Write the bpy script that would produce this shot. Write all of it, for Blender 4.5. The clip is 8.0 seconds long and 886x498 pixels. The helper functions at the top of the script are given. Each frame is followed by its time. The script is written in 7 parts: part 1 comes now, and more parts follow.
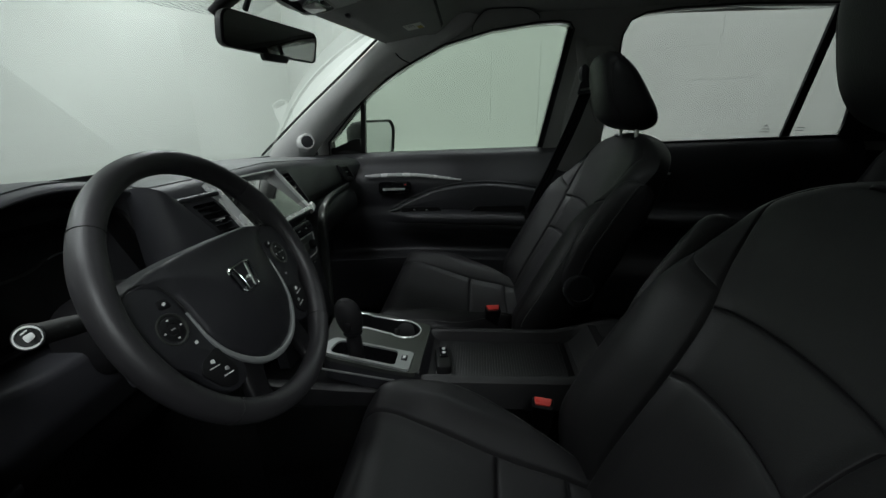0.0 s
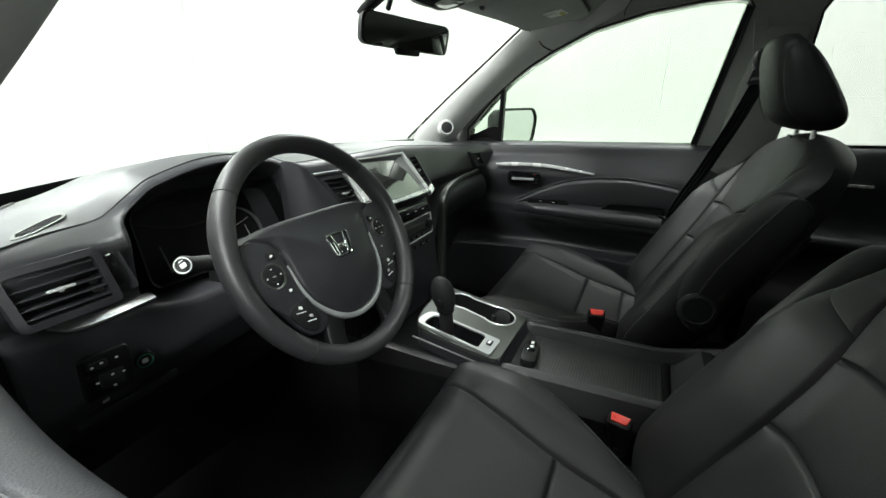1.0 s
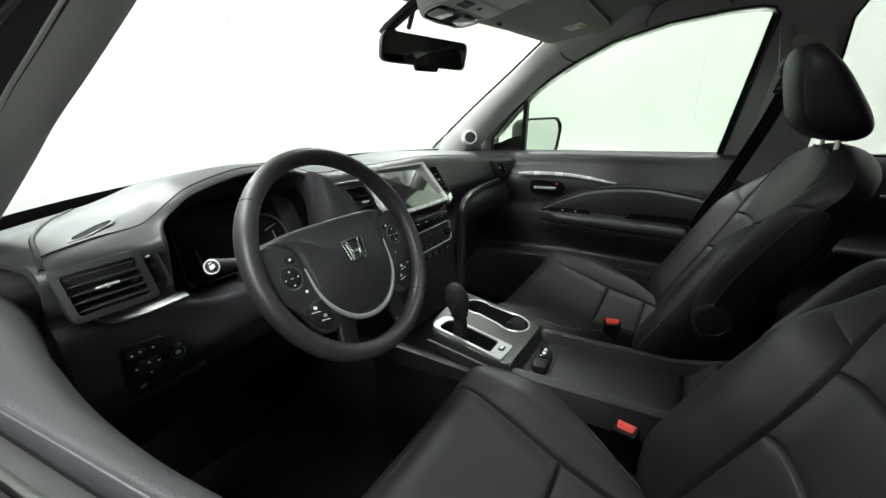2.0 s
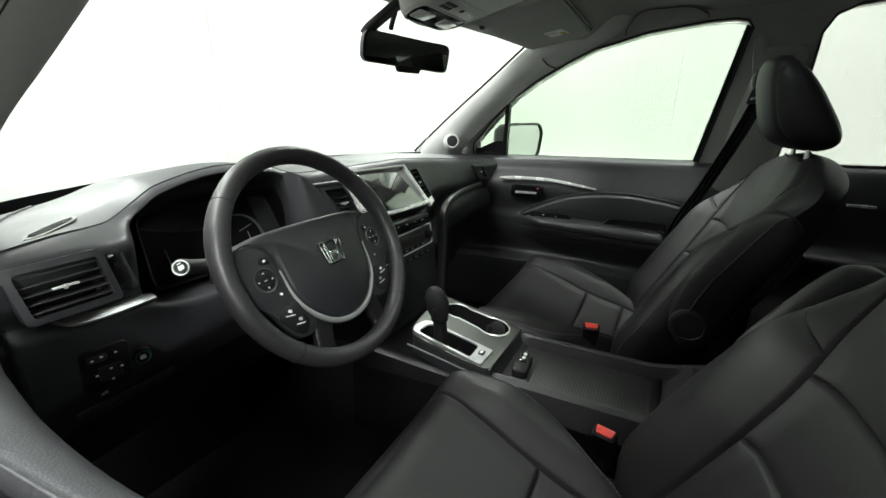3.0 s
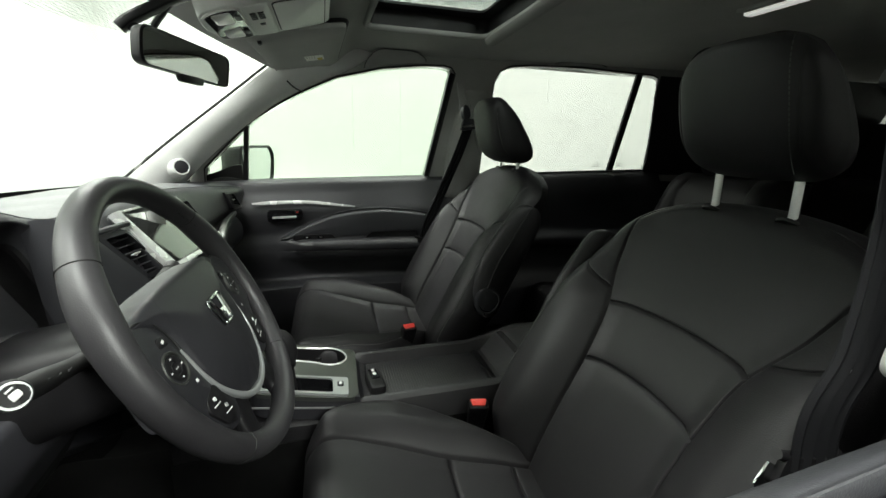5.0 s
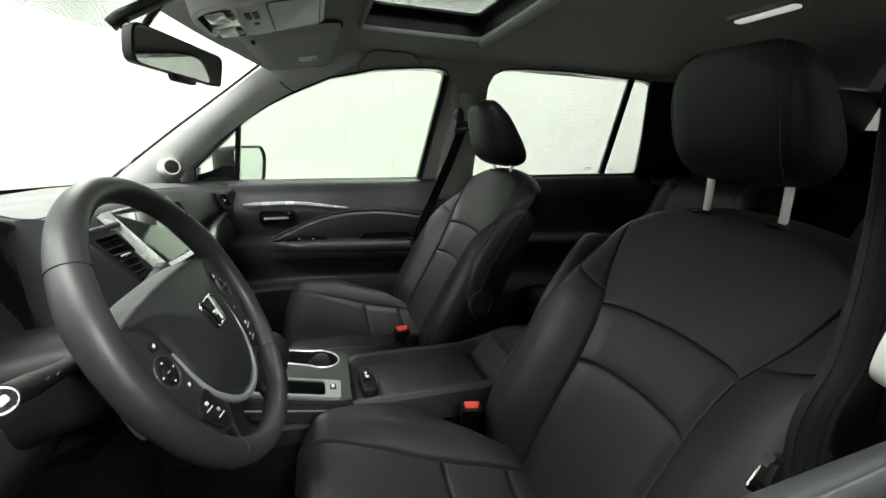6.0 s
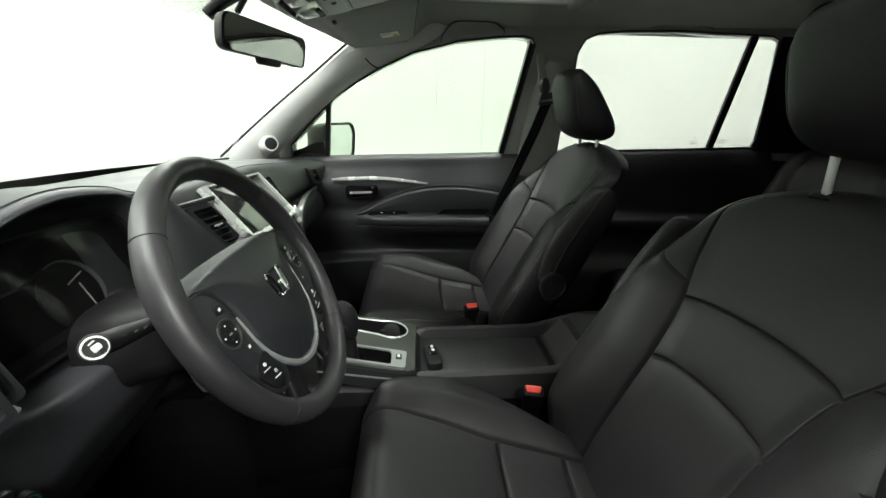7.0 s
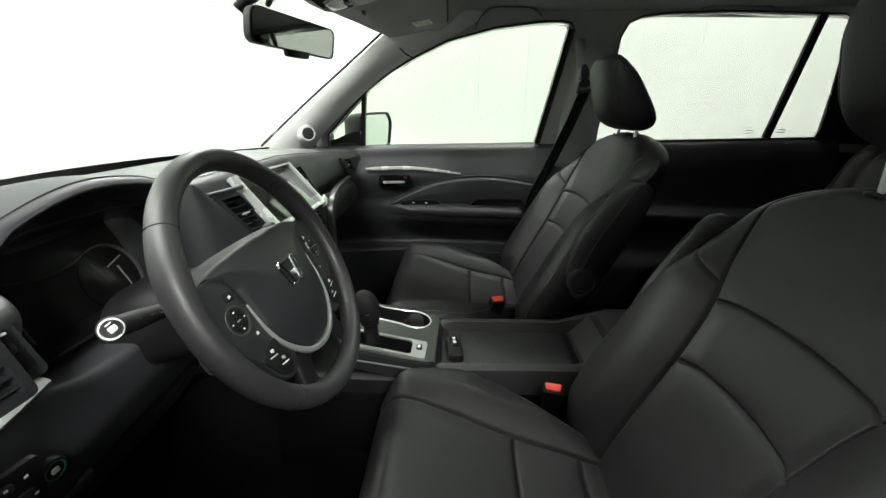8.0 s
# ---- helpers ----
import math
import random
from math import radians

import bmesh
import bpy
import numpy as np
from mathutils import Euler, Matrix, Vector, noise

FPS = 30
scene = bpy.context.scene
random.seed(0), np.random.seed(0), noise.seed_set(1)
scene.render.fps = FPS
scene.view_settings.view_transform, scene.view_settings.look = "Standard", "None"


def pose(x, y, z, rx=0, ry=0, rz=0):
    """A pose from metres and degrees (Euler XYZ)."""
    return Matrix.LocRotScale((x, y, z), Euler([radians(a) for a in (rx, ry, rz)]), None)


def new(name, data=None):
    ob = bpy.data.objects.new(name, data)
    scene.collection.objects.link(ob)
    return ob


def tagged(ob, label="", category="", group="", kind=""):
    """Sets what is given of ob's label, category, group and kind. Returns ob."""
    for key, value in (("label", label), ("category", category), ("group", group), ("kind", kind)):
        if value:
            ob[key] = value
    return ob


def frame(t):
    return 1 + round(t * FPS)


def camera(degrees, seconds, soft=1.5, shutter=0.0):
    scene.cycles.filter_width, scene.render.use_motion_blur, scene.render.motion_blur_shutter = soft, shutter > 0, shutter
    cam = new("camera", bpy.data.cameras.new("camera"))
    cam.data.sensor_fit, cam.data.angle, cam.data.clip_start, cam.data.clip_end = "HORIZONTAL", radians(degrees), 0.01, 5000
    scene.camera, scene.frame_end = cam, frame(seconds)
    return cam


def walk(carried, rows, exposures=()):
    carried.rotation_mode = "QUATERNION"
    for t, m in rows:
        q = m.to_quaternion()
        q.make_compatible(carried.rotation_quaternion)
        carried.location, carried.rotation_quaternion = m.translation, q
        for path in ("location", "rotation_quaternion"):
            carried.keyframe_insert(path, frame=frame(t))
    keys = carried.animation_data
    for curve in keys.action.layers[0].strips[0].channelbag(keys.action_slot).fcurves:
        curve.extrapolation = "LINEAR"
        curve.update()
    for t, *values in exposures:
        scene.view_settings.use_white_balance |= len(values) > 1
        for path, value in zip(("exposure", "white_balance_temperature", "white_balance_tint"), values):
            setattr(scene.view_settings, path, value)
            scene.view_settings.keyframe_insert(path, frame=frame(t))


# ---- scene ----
cam = camera(92.5, 8.0)
METRES, EYE, TILT, LEAN, TURN = 0.68, 1.27, -17.8, 0.7, -85.5
ROWS = [
    (0.0, 0.0, 0.0, 0.0, -0.0, -0.0, -0.0),
    (0.5, 0.0604, 0.0399, 0.0024, 9.82, -3.89, -4.57),
    (1.0, 0.1658, -0.0143, 0.0169, 20.09, -3.12, -7.24),
    (1.5, 0.2391, -0.0479, 0.0265, 24.57, -2.81, -7.87),
    (3.0, 0.2368, -0.0272, 0.023, 21.97, -1.81, -8.52),
    (3.5, 0.0668, -0.0252, -0.0033, 6.13, 1.57, -2.75),
    (4.0, -0.1484, -0.0541, -0.0194, -9.58, 1.45, 2.69),
    (4.5, -0.2451, -0.0554, -0.0158, -17.17, 2.4, 4.29),
    (6.0, -0.265, -0.0509, -0.0077, -20.75, 3.06, 3.63),
    (6.5, -0.2356, -0.0567, -0.0087, -15.21, 1.16, 1.32),
    (7.0, -0.1868, -0.0548, 0.0021, -8.64, 0.15, 1.01),
    (7.5, -0.143, -0.0505, 0.0099, -4.93, -0.94, 0.3),
    (8.0, -0.1204, -0.0527, 0.0117, -2.91, -1.29, -0.42),
]
walk(cam, [(t, pose(-0.885, 0, EYE, TILT, LEAN, TURN) @ pose(METRES * x, METRES * y, METRES * z, 90 + pitch, roll, yaw)) for t, x, y, z, yaw, pitch, roll in ROWS],
     exposures=[(0.0, -1.62, 6100, 8), (0.5, -0.60, 6250, 8), (1.0, 0.0, 6350, 7), (1.7, -0.04, 6350, 7), (3.0, -0.07, 6450, 7), (4.0, -0.06, 6550, 6), (4.7, 0.02, 6550, 6), (8.0, 0.02, 6550, 6)])

# ---- world and light ----
world = bpy.data.worlds.new("world")
scene.world = world
world.use_nodes = True
world.node_tree.nodes["Background"].inputs[0].default_value = (0.85, 0.93, 1.0, 1)
world.node_tree.nodes["Background"].inputs[1].default_value = 0.05

ROOM = pose(0, 0, 0, 0, 0, -33)          # the hall stands askew to the car
# assumed lamps, all out of view; spots and watts set to brighten the cabin
LAMP_ROWS = [(-2.2, 3.3, 155), (-1.6, 0.0, 195), (-2.2, -3.1, 280), (1.3, 3.3, 155), (1.3, 0.0, 130), (1.3, -3.1, 40)]


def ceiling_lamp(x, y, watts):
    data = bpy.data.lights.new("lamp", "AREA")
    data.shape, data.size, data.size_y, data.energy = "RECTANGLE", 0.5, 2.4, watts
    data.color = (0.98, 1.0, 0.965)
    ob = new("hall_lamp", data)
    ob.matrix_world = ROOM @ pose(x, y, 3.28)
    tagged(ob, "assumed ceiling lamp of the hall, out of view", "lamp", "hall lamps")


for spot in LAMP_ROWS:
    ceiling_lamp(*spot)

# ---- materials ----
def nodes_of(name):
    m = bpy.data.materials.new(name)
    m.use_nodes = True
    nt = m.node_tree
    return m, nt, nt.nodes["Principled BSDF"], nt.links


def stuff_mat(name, colour, rough=0.5, metal=0.0, vary=0.15, scale=8.0, grain=0.0, grain_scale=900.0, kind="noise",
              rough_vary=0.08, spec=0.5, coat=0.0, folds=0.0):
    """A plain surface with a slow blotchy variation, a fine one, and a fine relief."""
    m, nt, b, ln = nodes_of(name)
    tc = nt.nodes.new("ShaderNodeTexCoord")
    big = nt.nodes.new("ShaderNodeTexNoise")
    big.inputs["Scale"].default_value, big.inputs["Detail"].default_value = scale, 5.0
    fine = nt.nodes.new("ShaderNodeTexNoise")
    fine.inputs["Scale"].default_value, fine.inputs["Detail"].default_value = scale * 22, 3.0
    ln.new(tc.outputs["Object"], big.inputs["Vector"])
    ln.new(tc.outputs["Object"], fine.inputs["Vector"])
    add = nt.nodes.new("ShaderNodeMath")
    add.operation = "MULTIPLY_ADD"
    ln.new(fine.outputs["Fac"], add.inputs[0])
    add.inputs[1].default_value = 0.35
    ln.new(big.outputs["Fac"], add.inputs[2])
    ramp = nt.nodes.new("ShaderNodeMapRange")
    ramp.inputs["From Min"].default_value, ramp.inputs["From Max"].default_value = 0.4, 0.95
    ramp.inputs["To Min"].default_value, ramp.inputs["To Max"].default_value = 1 - vary, 1 + vary
    ln.new(add.outputs[0], ramp.inputs["Value"])
    mul = nt.nodes.new("ShaderNodeMix")
    mul.data_type, mul.blend_type = "RGBA", "MULTIPLY"
    mul.inputs["Factor"].default_value = 1.0
    mul.inputs["A"].default_value = (*colour, 1)
    ln.new(ramp.outputs[0], mul.inputs["B"])
    ln.new(mul.outputs["Result"], b.inputs["Base Color"])
    rr = nt.nodes.new("ShaderNodeMapRange")
    rr.inputs["From Min"].default_value, rr.inputs["From Max"].default_value = 0.3, 0.7
    rr.inputs["To Min"].default_value, rr.inputs["To Max"].default_value = max(rough - rough_vary, 0.02), min(rough + rough_vary, 1)
    ln.new(big.outputs["Fac"], rr.inputs["Value"])
    ln.new(rr.outputs[0], b.inputs["Roughness"])
    b.inputs["Metallic"].default_value = metal
    b.inputs["Specular IOR Level"].default_value = spec
    b.inputs["Coat Weight"].default_value = coat
    if grain:
        if kind == "pebble":
            g = nt.nodes.new("ShaderNodeTexVoronoi")
            g.feature = "SMOOTH_F1"
            out = g.outputs["Distance"]
        elif kind == "weave":
            g = nt.nodes.new("ShaderNodeTexWave")
            g.inputs["Distortion"].default_value = 1.5
            out = g.outputs["Fac"]
        else:
            g = nt.nodes.new("ShaderNodeTexNoise")
            g.inputs["Detail"].default_value = 2.0
            out = g.outputs["Fac"]
        g.inputs["Scale"].default_value = grain_scale
        ln.new(tc.outputs["Object"], g.inputs["Vector"])
        bump = nt.nodes.new("ShaderNodeBump")
        bump.inputs["Strength"].default_value, bump.inputs["Distance"].default_value = grain, 0.0006
        ln.new(out, bump.inputs["Height"])
        ln.new(bump.outputs[0], b.inputs["Normal"])
        if folds:
            soft = nt.nodes.new("ShaderNodeTexNoise")
            soft.inputs["Scale"].default_value, soft.inputs["Detail"].default_value, soft.inputs["Distortion"].default_value = 13.0, 2.5, 0.8
            ln.new(tc.outputs["Object"], soft.inputs["Vector"])
            low = nt.nodes.new("ShaderNodeBump")
            low.inputs["Strength"].default_value, low.inputs["Distance"].default_value = folds, 0.006
            ln.new(soft.outputs["Fac"], low.inputs["Height"])
            ln.new(low.outputs[0], bump.inputs["Normal"])
    return m


def pane_mat(name, tint, gloss=1.0):
    """Thin glass: what is behind it, tinted, under a faint reflection."""
    m, nt, b, ln = nodes_of(name)
    nt.nodes.remove(b)
    out = nt.nodes["Material Output"]
    clear = nt.nodes.new("ShaderNodeBsdfTransparent")
    clear.inputs[0].default_value = (*tint, 1)
    shine = nt.nodes.new("ShaderNodeBsdfGlossy")
    shine.inputs["Roughness"].default_value = 0.01
    fr = nt.nodes.new("ShaderNodeFresnel")
    fr.inputs["IOR"].default_value = 1.45
    k = nt.nodes.new("ShaderNodeMath")
    k.operation = "MULTIPLY"
    k.inputs[1].default_value = gloss
    mix = nt.nodes.new("ShaderNodeMixShader")
    ln.new(fr.outputs[0], k.inputs[0])
    ln.new(k.outputs[0], mix.inputs[0])
    ln.new(clear.outputs[0], mix.inputs[1])
    ln.new(shine.outputs[0], mix.inputs[2])
    ln.new(mix.outputs[0], out.inputs[0])
    return m


def dotted_mat(name, colour, share, scale):
    """Printed dots on glass: dots of paint with clear gaps."""
    m, nt, b, ln = nodes_of(name)
    out = nt.nodes["Material Output"]
    tc = nt.nodes.new("ShaderNodeTexCoord")
    v = nt.nodes.new("ShaderNodeTexVoronoi")
    v.inputs["Scale"].default_value, v.inputs["Randomness"].default_value = scale, 0.0
    ln.new(tc.outputs["Object"], v.inputs["Vector"])
    lt = nt.nodes.new("ShaderNodeMath")
    lt.operation = "LESS_THAN"
    lt.inputs[1].default_value = share
    ln.new(v.outputs["Distance"], lt.inputs[0])
    clear = nt.nodes.new("ShaderNodeBsdfTransparent")
    b.inputs["Base Color"].default_value, b.inputs["Roughness"].default_value = (*colour, 1), 0.5
    mix = nt.nodes.new("ShaderNodeMixShader")
    ln.new(lt.outputs[0], mix.inputs[0])
    ln.new(clear.outputs[0], mix.inputs[1])
    ln.new(b.outputs[0], mix.inputs[2])
    ln.new(mix.outputs[0], out.inputs[0])
    return m


def glow_mat(name, colour, strength):
    m, nt, b, ln = nodes_of(name)
    b.inputs["Emission Color"].default_value, b.inputs["Emission Strength"].default_value = (*colour, 1), strength
    b.inputs["Base Color"].default_value = (*colour, 1)
    return m


def block_wall_mat(name, colour):
    """Painted blockwork: faint courses under the paint, with scuffs and patches."""
    m = stuff_mat(name, colour, 0.75, vary=0.04, scale=1.3, spec=0.3)
    nt, ln = m.node_tree, m.node_tree.links
    b = nt.nodes["Principled BSDF"]
    tc = nt.nodes.new("ShaderNodeTexCoord")
    turn = nt.nodes.new("ShaderNodeMapping")
    turn.inputs["Rotation"].default_value = (radians(90), 0, radians(90))
    br = nt.nodes.new("ShaderNodeTexBrick")
    br.inputs["Scale"].default_value = 1.0
    br.inputs["Mortar Size"].default_value, br.inputs["Mortar Smooth"].default_value = 0.006, 0.4
    br.inputs["Brick Width"].default_value, br.inputs["Row Height"].default_value = 0.40, 0.20
    br.inputs["Color1"].default_value, br.inputs["Color2"].default_value = (1, 1, 1, 1), (0.975, 0.975, 0.97, 1)
    br.inputs["Mortar"].default_value = (0.972, 0.972, 0.968, 1)
    ln.new(tc.outputs["Object"], turn.inputs["Vector"])
    ln.new(turn.outputs[0], br.inputs["Vector"])
    old = b.inputs["Base Color"].links[0].from_socket
    mix = nt.nodes.new("ShaderNodeMix")
    mix.data_type, mix.blend_type = "RGBA", "MULTIPLY"
    mix.inputs["Factor"].default_value = 1.0
    ln.new(old, mix.inputs["A"])
    ln.new(br.outputs["Color"], mix.inputs["B"])
    ln.new(mix.outputs["Result"], b.inputs["Base Color"])
    bump = nt.nodes.new("ShaderNodeBump")
    bump.inputs["Strength"].default_value, bump.inputs["Distance"].default_value = 0.25, 0.003
    bump.invert = True
    ln.new(br.outputs["Fac"], bump.inputs["Height"])
    ln.new(bump.outputs[0], b.inputs["Normal"])
    return m


LEATHER = stuff_mat("leather", (0.0138, 0.0129, 0.0141), 0.50, spec=0.32, vary=0.18, scale=5, grain=0.35, grain_scale=700, kind="pebble", folds=0.10)
LEATHER_SIDE = stuff_mat("leather_side", (0.0106, 0.0102, 0.0110), 0.58, spec=0.20, vary=0.15, scale=6, grain=0.3, grain_scale=650, kind="pebble", folds=0.14)
RIM_LEATHER = stuff_mat("rim_leather", (0.028, 0.0268, 0.0290), 0.45, vary=0.12, scale=9, grain=0.14, grain_scale=900, kind="pebble")
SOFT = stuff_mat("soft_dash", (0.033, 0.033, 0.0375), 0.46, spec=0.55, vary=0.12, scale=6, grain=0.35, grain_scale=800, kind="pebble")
FASCIA = stuff_mat("lower_fascia", (0.031, 0.0305, 0.0355), 0.50, spec=0.5, vary=0.10, scale=6, grain=0.3, grain_scale=900)
HARD = stuff_mat("hard_plastic", (0.0175, 0.0172, 0.0200), 0.45, spec=0.45, vary=0.12, scale=7, grain=0.3, grain_scale=1000)
DOOR_SKIN = stuff_mat("door_skin", (0.0245, 0.0240, 0.0275), 0.44, spec=0.6, vary=0.14, scale=6, grain=0.3, grain_scale=900)
BLACK = stuff_mat("black_plastic", (0.0082, 0.0078, 0.0086), 0.42, spec=0.3, vary=0.15, scale=14, grain=0.15, grain_scale=1200)
GLOSS = stuff_mat("gloss_black", (0.008, 0.008, 0.009), 0.10, vary=0.1, scale=10, rough_vary=0.04)
SATIN = stuff_mat("satin_silver", (0.82, 0.83, 0.82), 0.26, metal=0.45, vary=0.06, scale=20, rough_vary=0.05)
STRIP = stuff_mat("dull_silver", (0.42, 0.43, 0.43), 0.34, metal=0.7, vary=0.08, scale=18, rough_vary=0.06)
PLATE = stuff_mat("silver_plate", (0.40, 0.41, 0.41), 0.36, metal=0.6, vary=0.06, scale=20, rough_vary=0.05)
SMOKED = stuff_mat("smoked_metal", (0.070, 0.073, 0.067), 0.36, metal=0.6, vary=0.08, scale=14)
CHROME = stuff_mat("chrome", (0.85, 0.86, 0.86), 0.07, metal=1.0, vary=0.03, scale=20, rough_vary=0.03)
POST = stuff_mat("post_chrome", (0.95, 0.95, 0.94), 0.18, metal=0.35, vary=0.03, scale=20, rough_vary=0.04)
HEADLINER = stuff_mat("headliner", (0.43, 0.43, 0.41), 0.95, vary=0.07, scale=9, grain=0.5, grain_scale=1400, spec=0.1)
CONSOLE = stuff_mat("console_plastic", (0.031, 0.030, 0.0315), 0.46, spec=0.55, vary=0.14, scale=8, grain=0.3, grain_scale=900)
WALL_LINE = stuff_mat("dulled_paint", (0.765, 0.785, 0.75), 0.8, vary=0.1, scale=10)
# darker trim grey, also the shaded tone of the driver's windscreen pillar
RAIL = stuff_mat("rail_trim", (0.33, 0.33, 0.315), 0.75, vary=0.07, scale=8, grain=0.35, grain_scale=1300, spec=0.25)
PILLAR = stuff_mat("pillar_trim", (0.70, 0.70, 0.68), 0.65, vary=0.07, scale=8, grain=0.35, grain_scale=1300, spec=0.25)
CARPET = stuff_mat("carpet", (0.0045, 0.0045, 0.0045), 0.98, vary=0.4, scale=40, grain=1.0, grain_scale=1500, spec=0.05)
WEBBING = stuff_mat("webbing", (0.007, 0.007, 0.008), 0.65, spec=0.12, vary=0.15, scale=30, grain=0.5, grain_scale=1500)
RUBBER = stuff_mat("rubber", (0.010, 0.010, 0.010), 0.6, vary=0.2, scale=20)
RED = stuff_mat("red_button", (0.88, 0.085, 0.07), 0.28, vary=0.08, scale=40)
THREAD = stuff_mat("thread", (0.16, 0.16, 0.155), 0.8, vary=0.1, scale=60)
PRINT = stuff_mat("white_print", (0.75, 0.76, 0.75), 0.5, vary=0.04, scale=40)
DIM_PRINT = stuff_mat("dim_print", (0.30, 0.30, 0.30), 0.5, vary=0.04, scale=40)
PAPER = stuff_mat("label_paper", (0.88, 0.88, 0.80), 0.6, vary=0.05, scale=40)
YELLOW = stuff_mat("label_yellow", (0.62, 0.52, 0.10), 0.6, vary=0.05, scale=40)
GREEN = stuff_mat("green_print", (0.03, 0.17, 0.10), 0.45, vary=0.06, scale=40)
WALL = stuff_mat("wall_paint", (0.80, 0.825, 0.785), 0.75, vary=0.03, scale=1.6, grain=0.5, grain_scale=120, spec=0.3)
BLOCKS = block_wall_mat("block_wall", (0.80, 0.82, 0.785))
CONCRETE = stuff_mat("painted_floor", (0.30, 0.30, 0.29), 0.55, vary=0.10, scale=1.5, grain=0.4, grain_scale=150)
PAINT = stuff_mat("car_paint", (0.23, 0.225, 0.21), 0.25, vary=0.04, scale=5, coat=0.6, rough_vary=0.04)
GREY_PLASTIC = stuff_mat("grey_plastic", (0.64, 0.64, 0.62), 0.5, vary=0.05, scale=20, grain=0.2, grain_scale=1300)
CLEAR_LENS = stuff_mat("lamp_lens", (0.70, 0.70, 0.68), 0.2, vary=0.05, scale=60)
MIRROR = stuff_mat("mirror", (0.88, 0.90, 0.89), 0.02, metal=1.0, vary=0.01, scale=4, rough_vary=0.0)
DIM_MIRROR = stuff_mat("dim_mirror", (0.78, 0.82, 0.79), 0.02, metal=1.0, vary=0.01, scale=4, rough_vary=0.0)
SCREEN = stuff_mat("screen_glass", (0.16, 0.165, 0.16), 0.06, metal=0.8, vary=0.06, scale=8, rough_vary=0.02, spec=1.0, coat=1.0)
WINDSCREEN = pane_mat("windscreen", (0.955, 0.985, 0.96), 0.4)
GREEN_GLASS = pane_mat("green_glass", (0.640, 0.682, 0.636), 0.4)
GREY_GLASS = pane_mat("grey_glass", (0.63, 0.635, 0.625), 0.4)
# tint deepened beyond GREY_GLASS to keep light off the rear headliner
DIMMING_GLASS = pane_mat("dimming_glass", (0.40, 0.40, 0.395), 0.4)
ROOF_GLASS = pane_mat("roof_glass", (0.62, 0.64, 0.63), 0.6)
DIAL_GLASS = pane_mat("dial_glass", (0.85, 0.85, 0.85), 0.04)
FRIT = dotted_mat("frit_dots", (0.10, 0.10, 0.10), 0.36, 320)
ROOF_GLOW = glow_mat("lens_glow", (1.0, 0.99, 0.95), 0.45)
DARK_THREAD = stuff_mat("dark_thread", (0.045, 0.045, 0.045), 0.8, vary=0.1, scale=60)
TUBE_GLOW = glow_mat("lamp_tube", (0.96, 1.0, 0.97), 6.0)

# ---- building kit ----
def part(name, bm, material, parent=None, label="", flat=False, kind=""):
    me = bpy.data.meshes.new(name)
    bmesh.ops.recalc_face_normals(bm, faces=bm.faces[:])
    bm.to_mesh(me)
    bm.free()
    me.materials.append(material)
    if not flat:
        me.shade_smooth()
        me.set_sharp_from_angle(angle=radians(38))
    ob = new(name, me)
    ob.parent = parent
    return tagged(ob, label, kind=kind)


def thing(name, label, category, at=None, group="", kind=""):
    ob = new(name)
    ob.empty_display_size = 0.05
    if at is not None:
        ob.matrix_world = at
    return tagged(ob, label, category, group, kind)


def child_at(ob, parent):
    """Parts are built in the world's metres: undo the parent's own place."""
    ob.matrix_parent_inverse = parent.matrix_world.inverted()
    return ob


def axes(origin, x, up):
    """A frame at origin with its x and z (towards the viewer) axes; y goes up."""
    x, z = Vector(x).normalized(), Vector(up).normalized()
    y = z.cross(x).normalized()
    x = y.cross(z)
    return Matrix.Translation(origin) @ Matrix((x, y, z)).transposed().to_4x4()


def join(*bms):
    out = bmesh.new()
    for b in bms:
        me = bpy.data.meshes.new("tmp")
        b.to_mesh(me)
        b.free()
        out.from_mesh(me)
        bpy.data.meshes.remove(me)
    return out


def moved(bm, m):
    bm.transform(m)
    return bm


def rbox(x, y, z, r=0.004, m=None, seg=2):
    """A box of full sizes x, y, z about the origin, with rounded edges."""
    bm = bmesh.new()
    bmesh.ops.create_cube(bm, size=1)
    bm.transform(Matrix.Diagonal((x, y, z, 1)))
    if r:
        bmesh.ops.bevel(bm, geom=bm.edges[:], offset=min(r, 0.49 * min(x, y, z)), segments=seg, profile=0.5, affect="EDGES")
    if m is not None:
        bm.transform(m)
    return bm


def loft(rings, closed=True, cap=True, loop=False):
    """Skin over rings of equally many points; loop joins the last ring to the first."""
    bm = bmesh.new()
    vs = [[bm.verts.new(p) for p in r] for r in rings]
    n, k = len(rings[0]), len(rings)
    for i in range(k if loop else k - 1):
        a, b = vs[i], vs[(i + 1) % k]
        for j in range(n if closed else n - 1):
            q = (a[j], a[(j + 1) % n], b[(j + 1) % n], b[j])
            bm.faces.new(q)
    if cap and closed and not loop:
        bm.faces.new(vs[0][::-1])
        bm.faces.new(vs[-1])
    return bm


